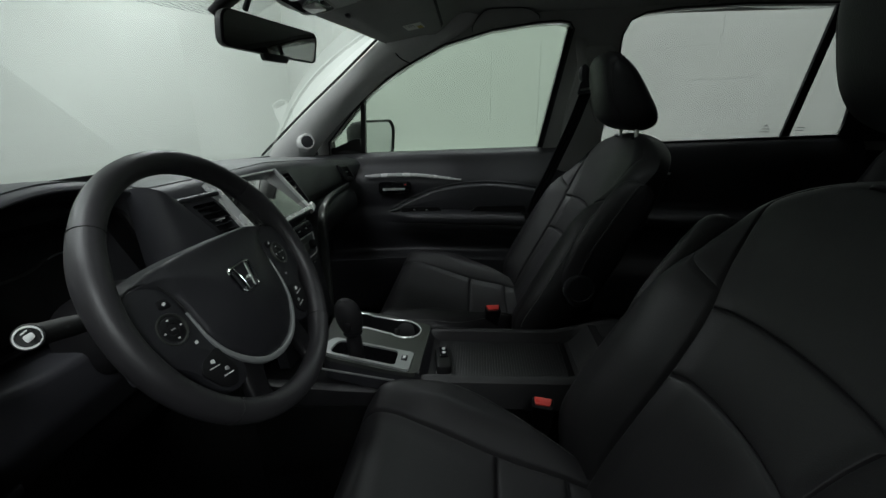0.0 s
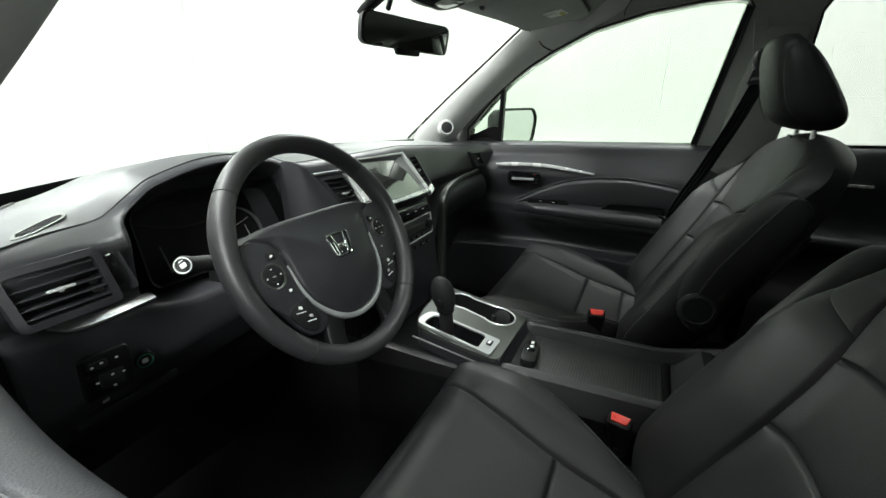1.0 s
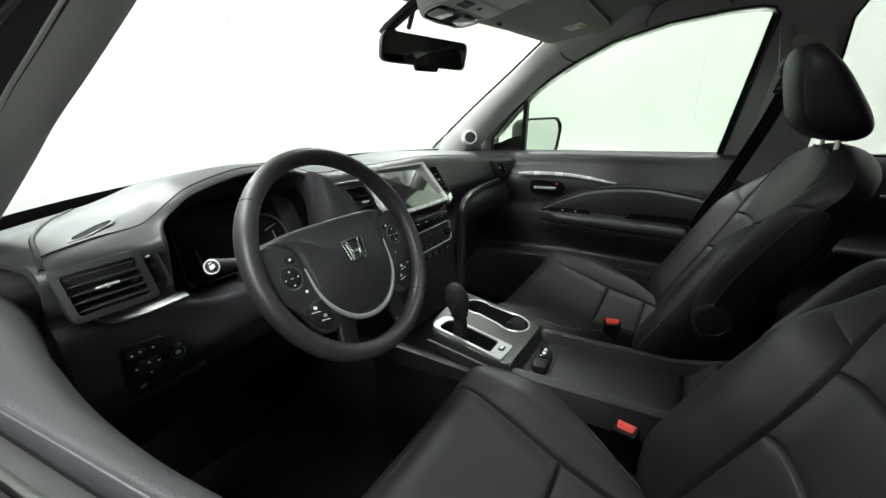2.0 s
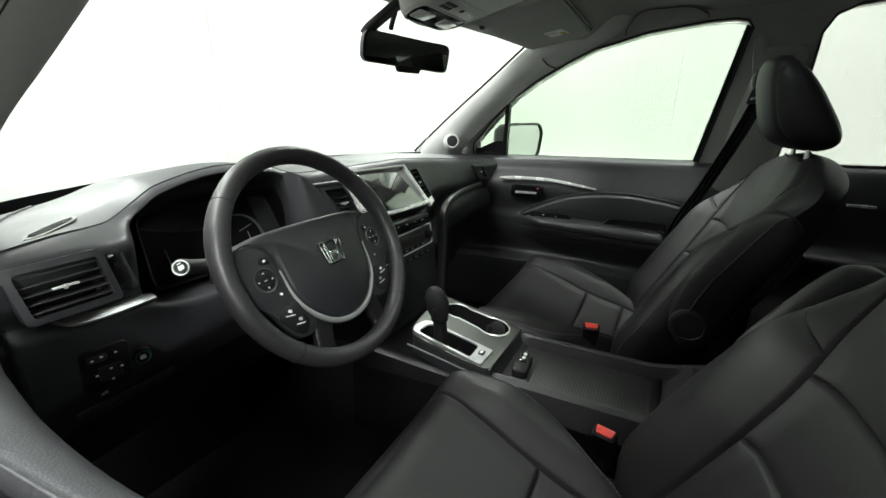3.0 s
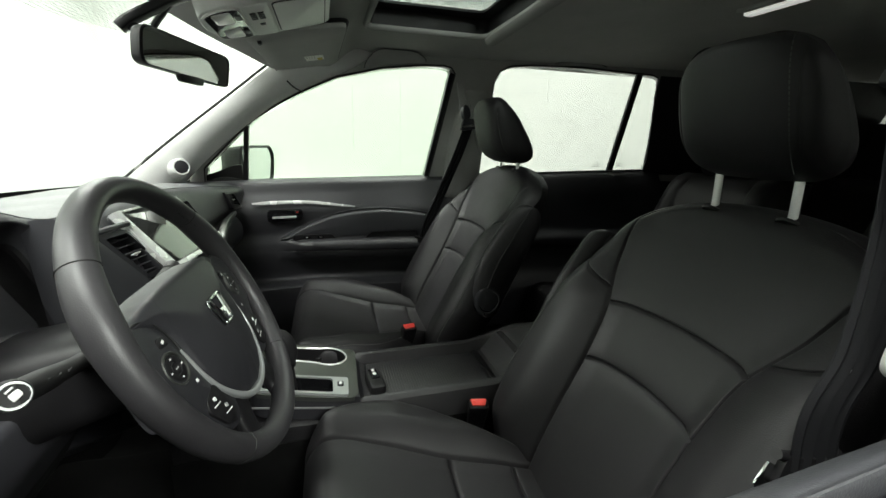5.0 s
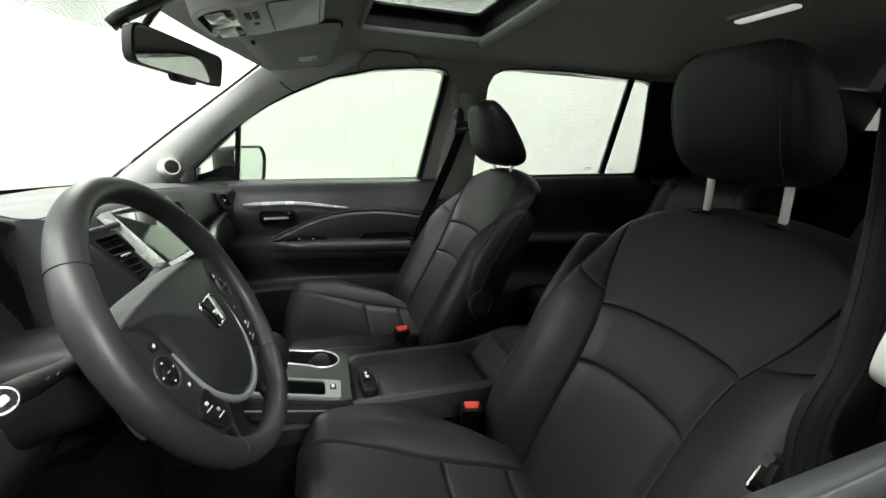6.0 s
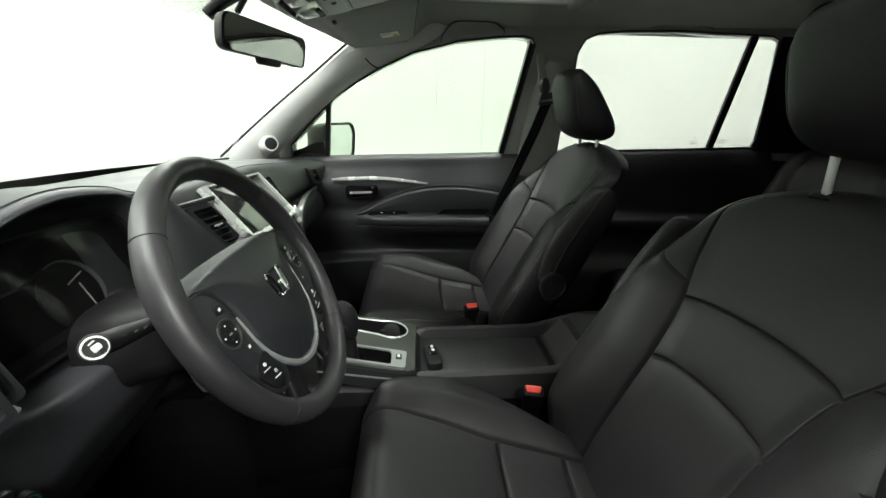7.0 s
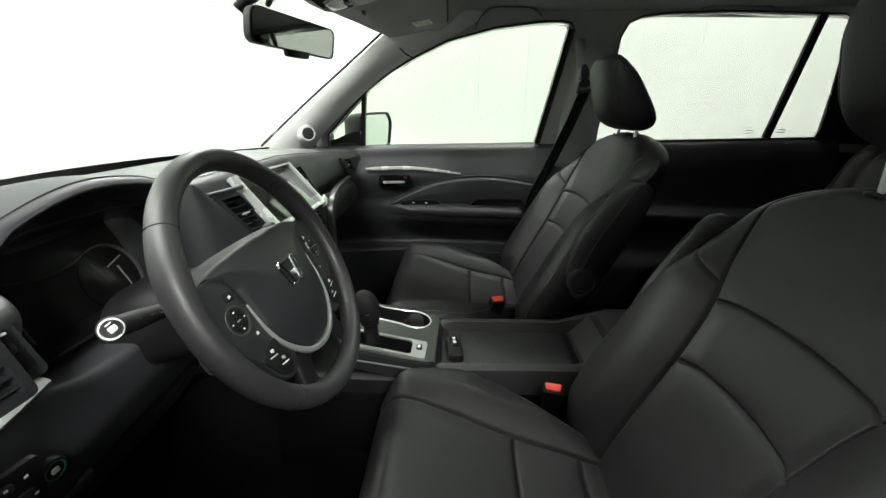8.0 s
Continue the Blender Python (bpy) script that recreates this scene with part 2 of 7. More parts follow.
def sheet(fn, nu, nv, thick=0.0, away=(0, 0, 0)):
    """A surface fn(u, v) over the unit square; thick closes it to a shell shifted along `away`."""
    pts = [[Vector(fn(i / nu, j / nv)) for j in range(nv + 1)] for i in range(nu + 1)]
    bm = bmesh.new()
    vs = [[bm.verts.new(p) for p in row] for row in pts]
    for i in range(nu):
        for j in range(nv):
            bm.faces.new((vs[i][j], vs[i + 1][j], vs[i + 1][j + 1], vs[i][j + 1]))
    if thick:
        d = Vector(away).normalized() * thick
        ws = [[bm.verts.new(p + d) for p in row] for row in pts]
        for i in range(nu):
            for j in range(nv):
                bm.faces.new((ws[i][j + 1], ws[i + 1][j + 1], ws[i + 1][j], ws[i][j]))
        for i in range(nu):
            bm.faces.new((vs[i + 1][0], vs[i][0], ws[i][0], ws[i + 1][0]))
            bm.faces.new((vs[i][nv], vs[i + 1][nv], ws[i + 1][nv], ws[i][nv]))
        for j in range(nv):
            bm.faces.new((vs[0][j], vs[0][j + 1], ws[0][j + 1], ws[0][j]))
            bm.faces.new((vs[nu][j + 1], vs[nu][j], ws[nu][j], ws[nu][j + 1]))
    return bm


def spline(pts, n, closed=False):
    """n points along a smooth curve through pts."""
    pts = [Vector(p) for p in pts]
    k = len(pts)
    out = []
    spans = k if closed else k - 1
    for i in range(n):
        s = i / n * spans if closed else i / (n - 1) * spans
        j = min(int(s), spans - 1)
        t = s - j
        if closed:
            a, b, c, d = (pts[(j + q) % k] for q in (-1, 0, 1, 2))
        else:
            b, c = pts[j], pts[j + 1]
            a = pts[j - 1] if j else b * 2 - c
            d = pts[j + 2] if j + 2 < k else c * 2 - b
        out.append(0.5 * ((2 * b) + (c - a) * t + (2 * a - 5 * b + 4 * c - d) * t * t + (3 * b - a - 3 * c + d) * t ** 3))
    return out


def sweep(path, profile, up=(0, 0, 1), closed=False, scale=None):
    """A profile (pairs: sideways, upwards) carried along a path."""
    path = [Vector(p) for p in path]
    k, rings = len(path), []
    for i, p in enumerate(path):
        a = path[(i - 1) % k] if closed or i else p
        b = path[(i + 1) % k] if closed or i < k - 1 else p
        t = (b - a).normalized()
        side = t.cross(Vector(up))
        side = side.normalized() if side.length > 1e-5 else Vector((1, 0, 0))
        top = side.cross(t)
        f = scale(i / (k - 1)) if scale else 1
        rings.append([p + side * u * f + top * v * f for u, v in profile])
    return loft(rings, loop=closed)


def circle(r, n=12, ry=None):
    return [(r * math.cos(a), (ry or r) * math.sin(a)) for a in (2 * math.pi * i / n for i in range(n))]


def tube(path, r, n=10, closed=False, up=(0, 0, 1), ry=None, scale=None):
    return sweep(path, circle(r, n, ry), up, closed, scale)


def corners(pts, r, n=4):
    """A closed outline with its corners rounded; r: one radius or one a corner."""
    out, k = [], len(pts)
    for i in range(k):
        p, a, b = Vector(pts[i]), Vector(pts[i - 1]), Vector(pts[(i + 1) % k])
        rr = r[i] if isinstance(r, (list, tuple)) else r
        u, v = a - p, b - p
        d = min(rr, 0.45 * u.length, 0.45 * v.length)
        s, e = p + u.normalized() * d, p + v.normalized() * d
        for j in range(n + 1):
            t = j / n
            out.append(s * (1 - t) ** 2 + p * 2 * t * (1 - t) + e * t * t)
    return out


def slab(outline, depth, m=None, bevel=0.002, dome=0.0):
    """A flat piece: outline in its x-y plane, standing `depth` along z, with a rounded front edge."""
    c = sum((Vector((p[0], p[1])) for p in outline), Vector((0, 0))) / len(outline)
    pts = [Vector((p[0], p[1])) for p in outline]
    size = max((p - c).length for p in pts)

    def ring(inset, z):
        f = max(1 - inset / size, 0.02)
        return [Vector((*(c + (p - c) * f), z)) for p in pts]

    rings = [ring(0, 0), ring(0, depth - bevel), ring(0.3 * bevel, depth - 0.3 * bevel), ring(bevel, depth)]
    if dome:
        for f in (0.2, 0.4, 0.6, 0.8, 0.95):
            rings.append([Vector((*(c + (p - c) * (1 - bevel / size) * (1 - f)), depth + dome * (1 - (1 - f) ** 2))) for p in pts])
    bm = loft(rings)
    if m is not None:
        bm.transform(m)
    return bm


def lathe(profile, n=24, m=None, cap=True):
    """Pairs (radius, height) turned about z."""
    bm = loft([[(r * math.cos(a), r * math.sin(a), z) for a in (2 * math.pi * i / n for i in range(n))] for r, z in profile], cap=cap)
    if m is not None:
        bm.transform(m)
    return bm


def holed(outline, holes, place, thick):
    """A plate with holes: outlines in two coordinates, place(a, b, depth) puts them into the world."""
    bm = bmesh.new()
    edges = []
    for loop_pts in (outline, *holes):
        vs = [bm.verts.new((p[0], p[1], 0)) for p in loop_pts]
        edges += [bm.edges.new((vs[i], vs[(i + 1) % len(vs)])) for i in range(len(vs))]
    bmesh.ops.triangle_fill(bm, use_beauty=True, use_dissolve=False, edges=edges, normal=(0, 0, 1))
    faces = bm.faces[:]
    rim = [e for e in bm.edges if len(e.link_faces) == 1]
    front = {v: bm.verts.new((v.co.x, v.co.y, 1)) for v in list(bm.verts)}
    for f in faces:
        bm.faces.new([front[v] for v in reversed(f.verts)])
    for e in rim:
        a, b = e.verts
        bm.faces.new((a, b, front[b], front[a]))
    for v in bm.verts:
        v.co = Vector(place(v.co.x, v.co.y, v.co.z * thick))
    return bm


def lerp(rows, x):
    """Values at x, eased between rows (x, value, value, ...)."""
    if x <= rows[0][0]:
        return rows[0][1:]
    for a, b in zip(rows, rows[1:]):
        if x <= b[0]:
            t = (x - a[0]) / (b[0] - a[0])
            t = t * t * (3 - 2 * t)
            return tuple(p + (q - p) * t for p, q in zip(a[1:], b[1:]))
    return rows[-1][1:]


def line(rows, x):
    """Values at x, straight between rows."""
    if x <= rows[0][0]:
        return rows[0][1]
    for a, b in zip(rows, rows[1:]):
        if x <= b[0]:
            return a[1] + (b[1] - a[1]) * (x - a[0]) / (b[0] - a[0])
    return rows[-1][1]


def bump(d, w):
    """1 at d = 0, falling to 0 at w."""
    d = abs(d) / w
    return (1 - d * d) ** 2 if d < 1 else 0.0


def step(a, b, x):
    t = min(max((x - a) / (b - a), 0), 1)
    return t * t * (3 - 2 * t)

# ---- the hall ----
def room_wall(name, x, y, along, length, height=3.4):
    """A block wall with a flat inner face: x, y is the middle of its foot in the hall's own axes."""
    if along == "y":
        m = ROOM @ pose(x, y, height / 2)
        bm = rbox(0.2, length, height, 0.0)
    else:
        m = ROOM @ pose(x, y, height / 2)
        bm = rbox(length, 0.2, height, 0.0)
    ob = part(name, bm, BLOCKS if along == "y" else WALL, None, "white painted block wall of a plain hall", kind="structure")
    ob.matrix_world = m
    ob["category"] = "wall"
    return ob


wall_east = room_wall("wall_east", 3.03, 0, "y", 13.0)
room_wall("wall_west", -8.6, 0, "y", 13.0)
wall_north = room_wall("wall_north", -2.8, 5.1, "x", 11.8)
room_wall("wall_south", -2.8, -5.6, "x", 11.8)
tagged(part("floor", rbox(22, 20, 0.2, 0, pose(-2, 0, -0.1)), CONCRETE, None, "pale painted concrete floor of the hall", kind="structure"), category="floor")
tagged(part("ceiling", rbox(22, 20, 0.2, 0, pose(-2, 0, 3.5)), WALL, None, "white painted ceiling of the hall", kind="structure"), category="ceiling")
ledge = part("ledge", rbox(0.12, 12.8, 0.85, 0.01, ROOM @ pose(2.87, 0, 0.425)), WALL, None, "low white kerb along the foot of the wall", kind="structure")
ledge["category"] = "ledge"


def wall_mark(name, y0, z0, y1, z1, w, label):
    """A shallow joint, patch or fixing on the long wall, in the hall's own axes."""
    bm = rbox(0.006, max(abs(y1 - y0), w), max(abs(z1 - z0), w), 0.001, ROOM @ pose(2.930, (y0 + y1) / 2, (z0 + z1) / 2))
    return child_at(part(name, bm, WALL_LINE, wall_east, label), wall_east)


for y0, z0, y1, z1, w in ((1.77, 1.22, 1.76, 1.80, 0.006), (1.245, 0.90, 1.300, 1.85, 0.008), (0.66, 1.53, 0.66, 1.60, 0.006), (-0.05, 1.62, -0.05, 2.2, 0.010), (-0.28, 1.475, 0.12, 1.475, 0.008),
                          (-0.20, 1.300, 0.30, 1.300, 0.006), (0.02, 1.70, 0.45, 1.70, 0.006)):
    if abs(y1 - y0) < 0.1:
        y0 = y1 = (y0 + y1) / 2
    wall_mark("joint", y0, z0, y1, z1, w, "faint joint under the paint")
for y0, z0, r in ((1.77, 1.20, 0.030), (1.235, 1.80, 0.018), (1.25, 1.19, 0.014), (-0.25, 1.485, 0.012), (0.60, 1.66, 0.016)):
    wall_mark("fixing", y0, z0, y0, z0, r, "small painted fixing")
door_panel = part("door_1", slab(corners([(-1.0, 0), (1.0, 0), (1.0, 2.25), (-1.0, 2.25)], 0.01), 0.03,
                  ROOM @ pose(0.6, 4.995, 0.02, 90, 0, 0), 0.005), WALL, None, "closed white flush door in the hall's end wall", kind="structure")
door_panel["category"] = "door"
for spot in LAMP_ROWS:
    fit = thing("lamp_fitting", "fitting of an assumed ceiling lamp, out of view", "lamp", group="hall lamps")
    part("tray", rbox(0.56, 2.5, 0.06, 0.006, ROOM @ pose(spot[0], spot[1], 3.37)), WALL, fit)
    part("tube", rbox(0.40, 2.3, 0.02, 0.004, ROOM @ pose(spot[0], spot[1], 3.33)), TUBE_GLOW, fit, "glowing lamp tube")


# ---- the car's shell ----
def glass_x(y, z):
    """Half-width of the car at its side glass."""
    return 1.215 + 0.06 * y - 0.33 * z


def sill_z(y):
    return 1.108 + (0.602 - y) * 0.0355


FRONT_HOLE = [(0.612, 1.060), (0.600, 1.160), (0.500, 1.257), (0.410, 1.337), (0.325, 1.392), (0.238, 1.438), (0.117, 1.491), (-0.044, 1.529), (-0.190, 1.545),
              (-0.262, 1.547), (-0.292, 1.541), (-0.306, 1.523), (-0.236, 1.090)]
REAR_HOLE = [(-0.452, 1.150), (-0.463, 1.400), (-0.460, 1.500), (-0.478, 1.541), (-0.520, 1.560), (-0.600, 1.568), (-0.809, 1.572), (-1.120, 1.562), (-1.148, 1.552), (-1.235, 1.220),
             (-1.228, 1.180)]
BACK_HOLE = [(-1.78, 1.30), (-1.76, 1.48), (-2.06, 1.46), (-2.10, 1.42), (-2.08, 1.32)]
SIDE = [(0.66, 1.02), (0.655, 1.165), (0.535, 1.285), (0.44, 1.37), (0.26, 1.475), (0.13, 1.53), (-0.04, 1.568), (-0.30, 1.585), (-0.60, 1.602),
        (-1.10, 1.60), (-1.60, 1.58), (-2.15, 1.545), (-2.42, 1.42), (-2.42, 1.10), (-1.3, 1.13), (-0.35, 1.04)]


def line_at(pts, u):
    """A point along a polyline, u from 0 to 1."""
    k = min(int(u * (len(pts) - 1)), len(pts) - 2)
    t = u * (len(pts) - 1) - k
    return tuple(a + (b - a) * t for a, b in zip(pts[k], pts[k + 1]))


def flared(y, out):
    """The rear edge of the rear door's opening widens towards the outside."""
    return y - 0.95 * max(out + 0.028, 0) * step(-1.0, -1.11, y) * step(-1.40, -1.26, y)


def side_frame(s, name, front, side):
    """The trim round the side windows: pillars and roof rail, one plate with the openings in it."""
    top = thing(name, "moulded pillar and roof rail trim round the side windows", "car pillar", kind="structure")
    bm = holed(side, [front, REAR_HOLE, BACK_HOLE], lambda y, z, d: (s * (glass_x(y, z) + 0.012 - d), flared(y, 0.012 - d), z), 0.040)
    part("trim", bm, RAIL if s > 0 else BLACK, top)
    bm = holed(side, [front, REAR_HOLE, BACK_HOLE], lambda y, z, d: (s * (glass_x(y, z) + 0.050 - d), flared(y, 0.050 - d), z), 0.036)
    part("outer_skin", bm, PAINT, top, "silver-grey painted outer body skin")
    for hole, nm in ((front, "front_seal"), (REAR_HOLE, "rear_seal")):
        path = [(s * (glass_x(y, z) - 0.030), y, z) for y, z in hole]
        part(nm, tube(path, 0.0032, 8, closed=True, up=(1, 0, 0)), RUBBER, top, "black rubber door seal")
    if s < 0:
        low = corners([(-0.292, 1.165), (-0.276, 1.120), (-0.274, 1.100), (-0.290, 1.088), (-0.44, 1.075), (-0.44, 1.250)], 0.012, 4)
        part("lower_trim", loft([[(-0.722 - d, p.x * (1 - 0.02 * d / 0.012), p.y) for p in low] for d in (0.0, 0.003, 0.040)]), PILLAR, top, "pale centre pillar trim beside the belt")
    # black sheet hides the lit trim, giving the far rear its shade
    part("rear_shade", sheet(lambda u, v: (s * (glass_x(-2.10 - 0.33 * u, 1.12 + 0.47 * v) - 0.034), -2.10 - 0.33 * u, 1.12 + 0.47 * v), 4, 6, 0.004, (s, 0, 0)), BLACK, top, "black sheet for the shade beside the tailgate")
    edge = [(-1.118, 1.560), (-1.145, 1.549), (-1.190, 1.385), (-1.231, 1.222), (-1.226, 1.185)]
    part("rear_reveal", sheet(lambda u, v: (s * (glass_x(*line_at(edge, u)) + 0.030 - 0.068 * v), flared(line_at(edge, u)[0], 0.030 - 0.068 * v) + 0.003, line_at(edge, u)[1]), 24, 3, 0.006, (0, -1, 0)), BLACK, top, "black edge behind the rear door glass")
    return top


# the driver's window, inside its thicker front edge
LEFT_HOLE = [(0.612, 1.060), (0.600, 1.150), (0.500, 1.235), (0.420, 1.300), (0.300, 1.358), (0.200, 1.402), (0.060, 1.458), (-0.090, 1.505), (-0.200, 1.530),
             (-0.262, 1.540), (-0.292, 1.538), (-0.306, 1.523), (-0.236, 1.090)]
side_frame(1, "pillar_right", FRONT_HOLE, SIDE)
side_frame(-1, "pillar_left", LEFT_HOLE, SIDE)


def pane(name, outline, s, material, label, off=0.0, cat="window"):
    bm = holed(outline, [], lambda y, z, d: (s * (glass_x(y, z) + off - d), y, z), 0.004)
    ob = part(name, bm, material, None, label, flat=True, kind="structure")
    ob.visible_shadow = material in (GREY_GLASS, DIMMING_GLASS)
    ob["category"] = cat
    return ob


QUARTER = [(0.604, 1.10), (0.598, 1.158), (0.500, 1.255), (0.440, 1.308), (0.472, 1.10)]
MAIN = [(0.466, 1.08), (0.436, 1.312), (0.410, 1.335), (0.238, 1.436), (0.117, 1.489), (-0.044, 1.527), (-0.190, 1.543), (-0.290, 1.540), (-0.305, 1.522), (-0.243, 1.09)]
pane("window_1", MAIN, 1, GREEN_GLASS, "faintly green front passenger door glass, closed")
pane("window_2", QUARTER, 1, GREEN_GLASS, "small fixed front quarter glass, faintly green")
REAR_PANE = [(y - 0.026 * step(-1.0, -1.11, y), z) for y, z in REAR_HOLE]
pane("window_3", REAR_PANE, 1, GREY_GLASS, "rear door privacy glass, grey")
for y, z, w in ((-1.010, 1.202, 0.030), (-1.010, 1.192, 0.034), (-1.008, 1.213, 0.012), (-1.122, 1.206, 0.026), (-1.120, 1.196, 0.030)):
    part("glass_print", rbox(0.0008, w, 0.0025, 0, Matrix.Translation((glass_x(y, z) - 0.006, y, z))), HARD, bpy.data.objects["window_3"], "small printed line on the glass")
pane("window_4", QUARTER, -1, GREEN_GLASS, "small fixed front quarter glass on the driver's side")
pane("window_5", REAR_PANE, -1, DIMMING_GLASS, "rear door privacy glass, darkened to dim the rear cabin")
for s in (1, -1):
    pane("window_6" if s > 0 else "window_7", BACK_HOLE, s, DIMMING_GLASS, "rear quarter privacy glass, darkened to dim the rear cabin")
    bar = tagged(part("window_bar", sweep([(s * (glass_x(0.438, 1.315) - 0.004), 0.438, 1.318), (s * (glass_x(0.468, 1.09) - 0.004), 0.470, 1.09)],
                 [(-0.008, -0.012), (0.008, -0.012), (0.008, 0.012), (-0.008, 0.012)], up=(1, 0, 0)), BLACK, None, "black upright bar before the door glass", kind="structure"), category="window bar")
    bar = tagged(part("window_bar", sweep([(s * (glass_x(y, z) - 0.004), y + 0.007, z) for y, z in ((-0.306, 1.530), (-0.2894, 1.42), (-0.2651, 1.27), (-0.2408, 1.12), (-0.236, 1.09))],
                 [(-0.009, -0.014), (0.009, -0.014), (0.009, 0.014), (-0.009, 0.014)], up=(1, 0, 0)), BLACK, None, "black door frame edge behind the front glass", kind="structure"), category="window bar")
    bar = tagged(part("window_bar", sweep([(s * (glass_x(-1.08, 1.565) - 0.006), -1.076, 1.567), (s * (glass_x(-1.085, 1.17) - 0.006), -1.080, 1.17)],
                 [(-0.013, -0.006), (0.013, -0.006), (0.013, 0.006), (-0.013, 0.006)], up=(1, 0, 0)), BLACK, None, "black upright bar in the rear door glass", kind="structure"), category="window bar")


# windscreen, from the cowl to the header
def cowl_y(x):
    return 1.075 - 0.50 * x * x


def header_y(x):
    return 0.500 - 0.40 * x * x


def screen_at(u, v):
    x = (u - 0.5) * (1.52 - 0.16 * v)
    a, b = Vector((x, cowl_y(x) + 0.02, 1.09)), Vector((x, header_y(x) + 0.03, 1.555 - 0.06 * x * x))
    p = a.lerp(b, v)
    return p + Vector((0, 0.03, 0.03)) * math.sin(math.pi * v)


ws = part("windshield", sheet(screen_at, 24, 14), WINDSCREEN, None, "clear laminated windscreen, raked back", flat=False, kind="structure")
ws.visible_shadow = False
ws["category"] = "windshield"
border = part("border", sheet(lambda u, v: Vector(screen_at(u, v * 0.055)) + Vector((0, -0.004, 0.0)), 24, 2, 0.002, (0, 1, 0)), BLACK, ws, "black printed border")
part("dot_print", sheet(lambda u, v: Vector(screen_at(0.440 + 0.27 * u - 0.03 * (u - 0.5) * (1 - v), 0.80 + 0.2 * v + 0.06 * u * (1 - v))) + Vector((0, -0.004, -0.003)), 10, 4), FRIT, ws, "fine dotted print behind the mirror", flat=True)


# A-pillars
def a_pillar(s):
    if s > 0:
        edge_w = spline([(0.735, 0.830, 1.115), (0.705, 0.640, 1.268), (0.688, 0.470, 1.400), (0.665, 0.325, 1.512), (0.645, 0.25, 1.565), (0.63, 0.16, 1.615)], 26)
        edge_g = spline([(0.812, 0.672, 1.095), (0.798, 0.592, 1.180), (0.780, 0.480, 1.280), (0.742, 0.320, 1.398), (0.704, 0.140, 1.486), (0.690, 0.03, 1.535), (0.680, -0.06, 1.60)], 26)
    else:
        edge_w = spline([(0.717, 0.700, 1.118), (0.698, 0.615, 1.184), (0.686, 0.545, 1.234), (0.677, 0.478, 1.280), (0.667, 0.400, 1.326), (0.655, 0.300, 1.386), (0.635, 0.13, 1.490), (0.62, 0.0, 1.60)], 32)
        edge_g = spline([(0.790, 0.640, 1.105), (0.750, 0.580, 1.205), (0.737, 0.500, 1.264), (0.732, 0.412, 1.309), (0.727, 0.334, 1.344), (0.724, 0.246, 1.380), (0.708, 0.066, 1.464), (0.690, -0.07, 1.58)], 32)
    rings = []
    for i, (a, b) in enumerate(zip(edge_w, edge_g)):
        inward = Vector((-0.80, -0.35, -0.25)).normalized()
        ring = [a.lerp(b, t) + inward * ((0.030 if s > 0 else 0.008) * math.sin(math.pi * t) ** 0.8) for t in (0, 0.06, 0.15, 0.3, 0.5, 0.7, 0.85, 0.94, 1)]
        ring += [b + Vector((0.04, 0.015, 0.0)), a + Vector((0.05, 0.015, -0.01))] if s > 0 else [b + Vector((0.004, 0.022, 0.004)), a + Vector((0.006, 0.030, 0.0))]
        rings.append([Vector((s * p.x, p.y, p.z)) for p in ring])
    nm = "a_pillar_trim"
    ob = thing(nm, "pale grey moulded windscreen pillar trim with a tweeter", "car pillar", group="windscreen pillars", kind="structure")
    # RAIL on the driver's side: the same trim, its shade put into the colour
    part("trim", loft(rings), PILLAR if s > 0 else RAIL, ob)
    strip = [p + Vector((0.004, 0.006, 0.006)) for p in edge_w]
    part("seal", tube([Vector((s * p.x, p.y, p.z)) for p in strip], 0.0045, 6), RUBBER, ob, "black windscreen edge seal")
    if s > 0:
        part("joint", tube(spline([(0.655, 0.322, 1.506), (0.672, 0.290, 1.474), (0.664, 0.262, 1.446), (0.690, 0.232, 1.432)], 14), 0.0022, 6), RUBBER, ob, "fine joint to the headliner")
    # the black door frame beyond the driver's pillar trim
    if s < 0:
        low_g = [g for g in edge_g if 0.05 < g.y < 0.62]

        def frame_at(u, v):
            g = low_g[round(u * (len(low_g) - 1))]
            q = g + Vector((-0.004, -0.002, 0.0)) + Vector((0.040, 0.028, 0.014)) * v
            return (-q.x, q.y, q.z)
        part("door_frame", sheet(frame_at, len(low_g) - 1, 4, 0.004, (0.5, 0.7, 0.3)), BLACK, ob, "black door frame beside the pillar trim")
    # the tweeter in its pod
    if s < 0:
        return ob
    m = axes((s * 0.709, 0.638, 1.173), (s * 0.45, -0.85, 0.0), (s * -0.84, -0.52, 0.12))
    part("pod", lathe([(0.035, -0.06), (0.032, -0.024), (0.0295, -0.010), (0.0275, -0.006), (0.024, -0.005)], 32, m), PILLAR, ob, "grey tweeter pod")
    part("ring", lathe([(0.0270, -0.008), (0.0272, -0.001), (0.0258, 0.0015), (0.0222, 0.001), (0.0208, -0.002), (0.0205, -0.008)], 32, m, False), CLEAR_LENS, ob, "pale tweeter ring")
    part("grille", lathe([(0.0218, -0.004), (0.0216, 0.0006), (0.012, 0.0022), (0.004, 0.0026)], 24, m), HARD, ob, "dark tweeter mesh")
    return ob


a_pillar(1)
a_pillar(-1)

# headliner with the sunroof opening
ROOF_X = [-0.70, -0.66, -0.62, -0.58, -0.54, -0.50, -0.44, -0.36, -0.24, -0.12, 0, 0.12, 0.24, 0.36, 0.44, 0.50, 0.54, 0.58, 0.62, 0.66, 0.70]


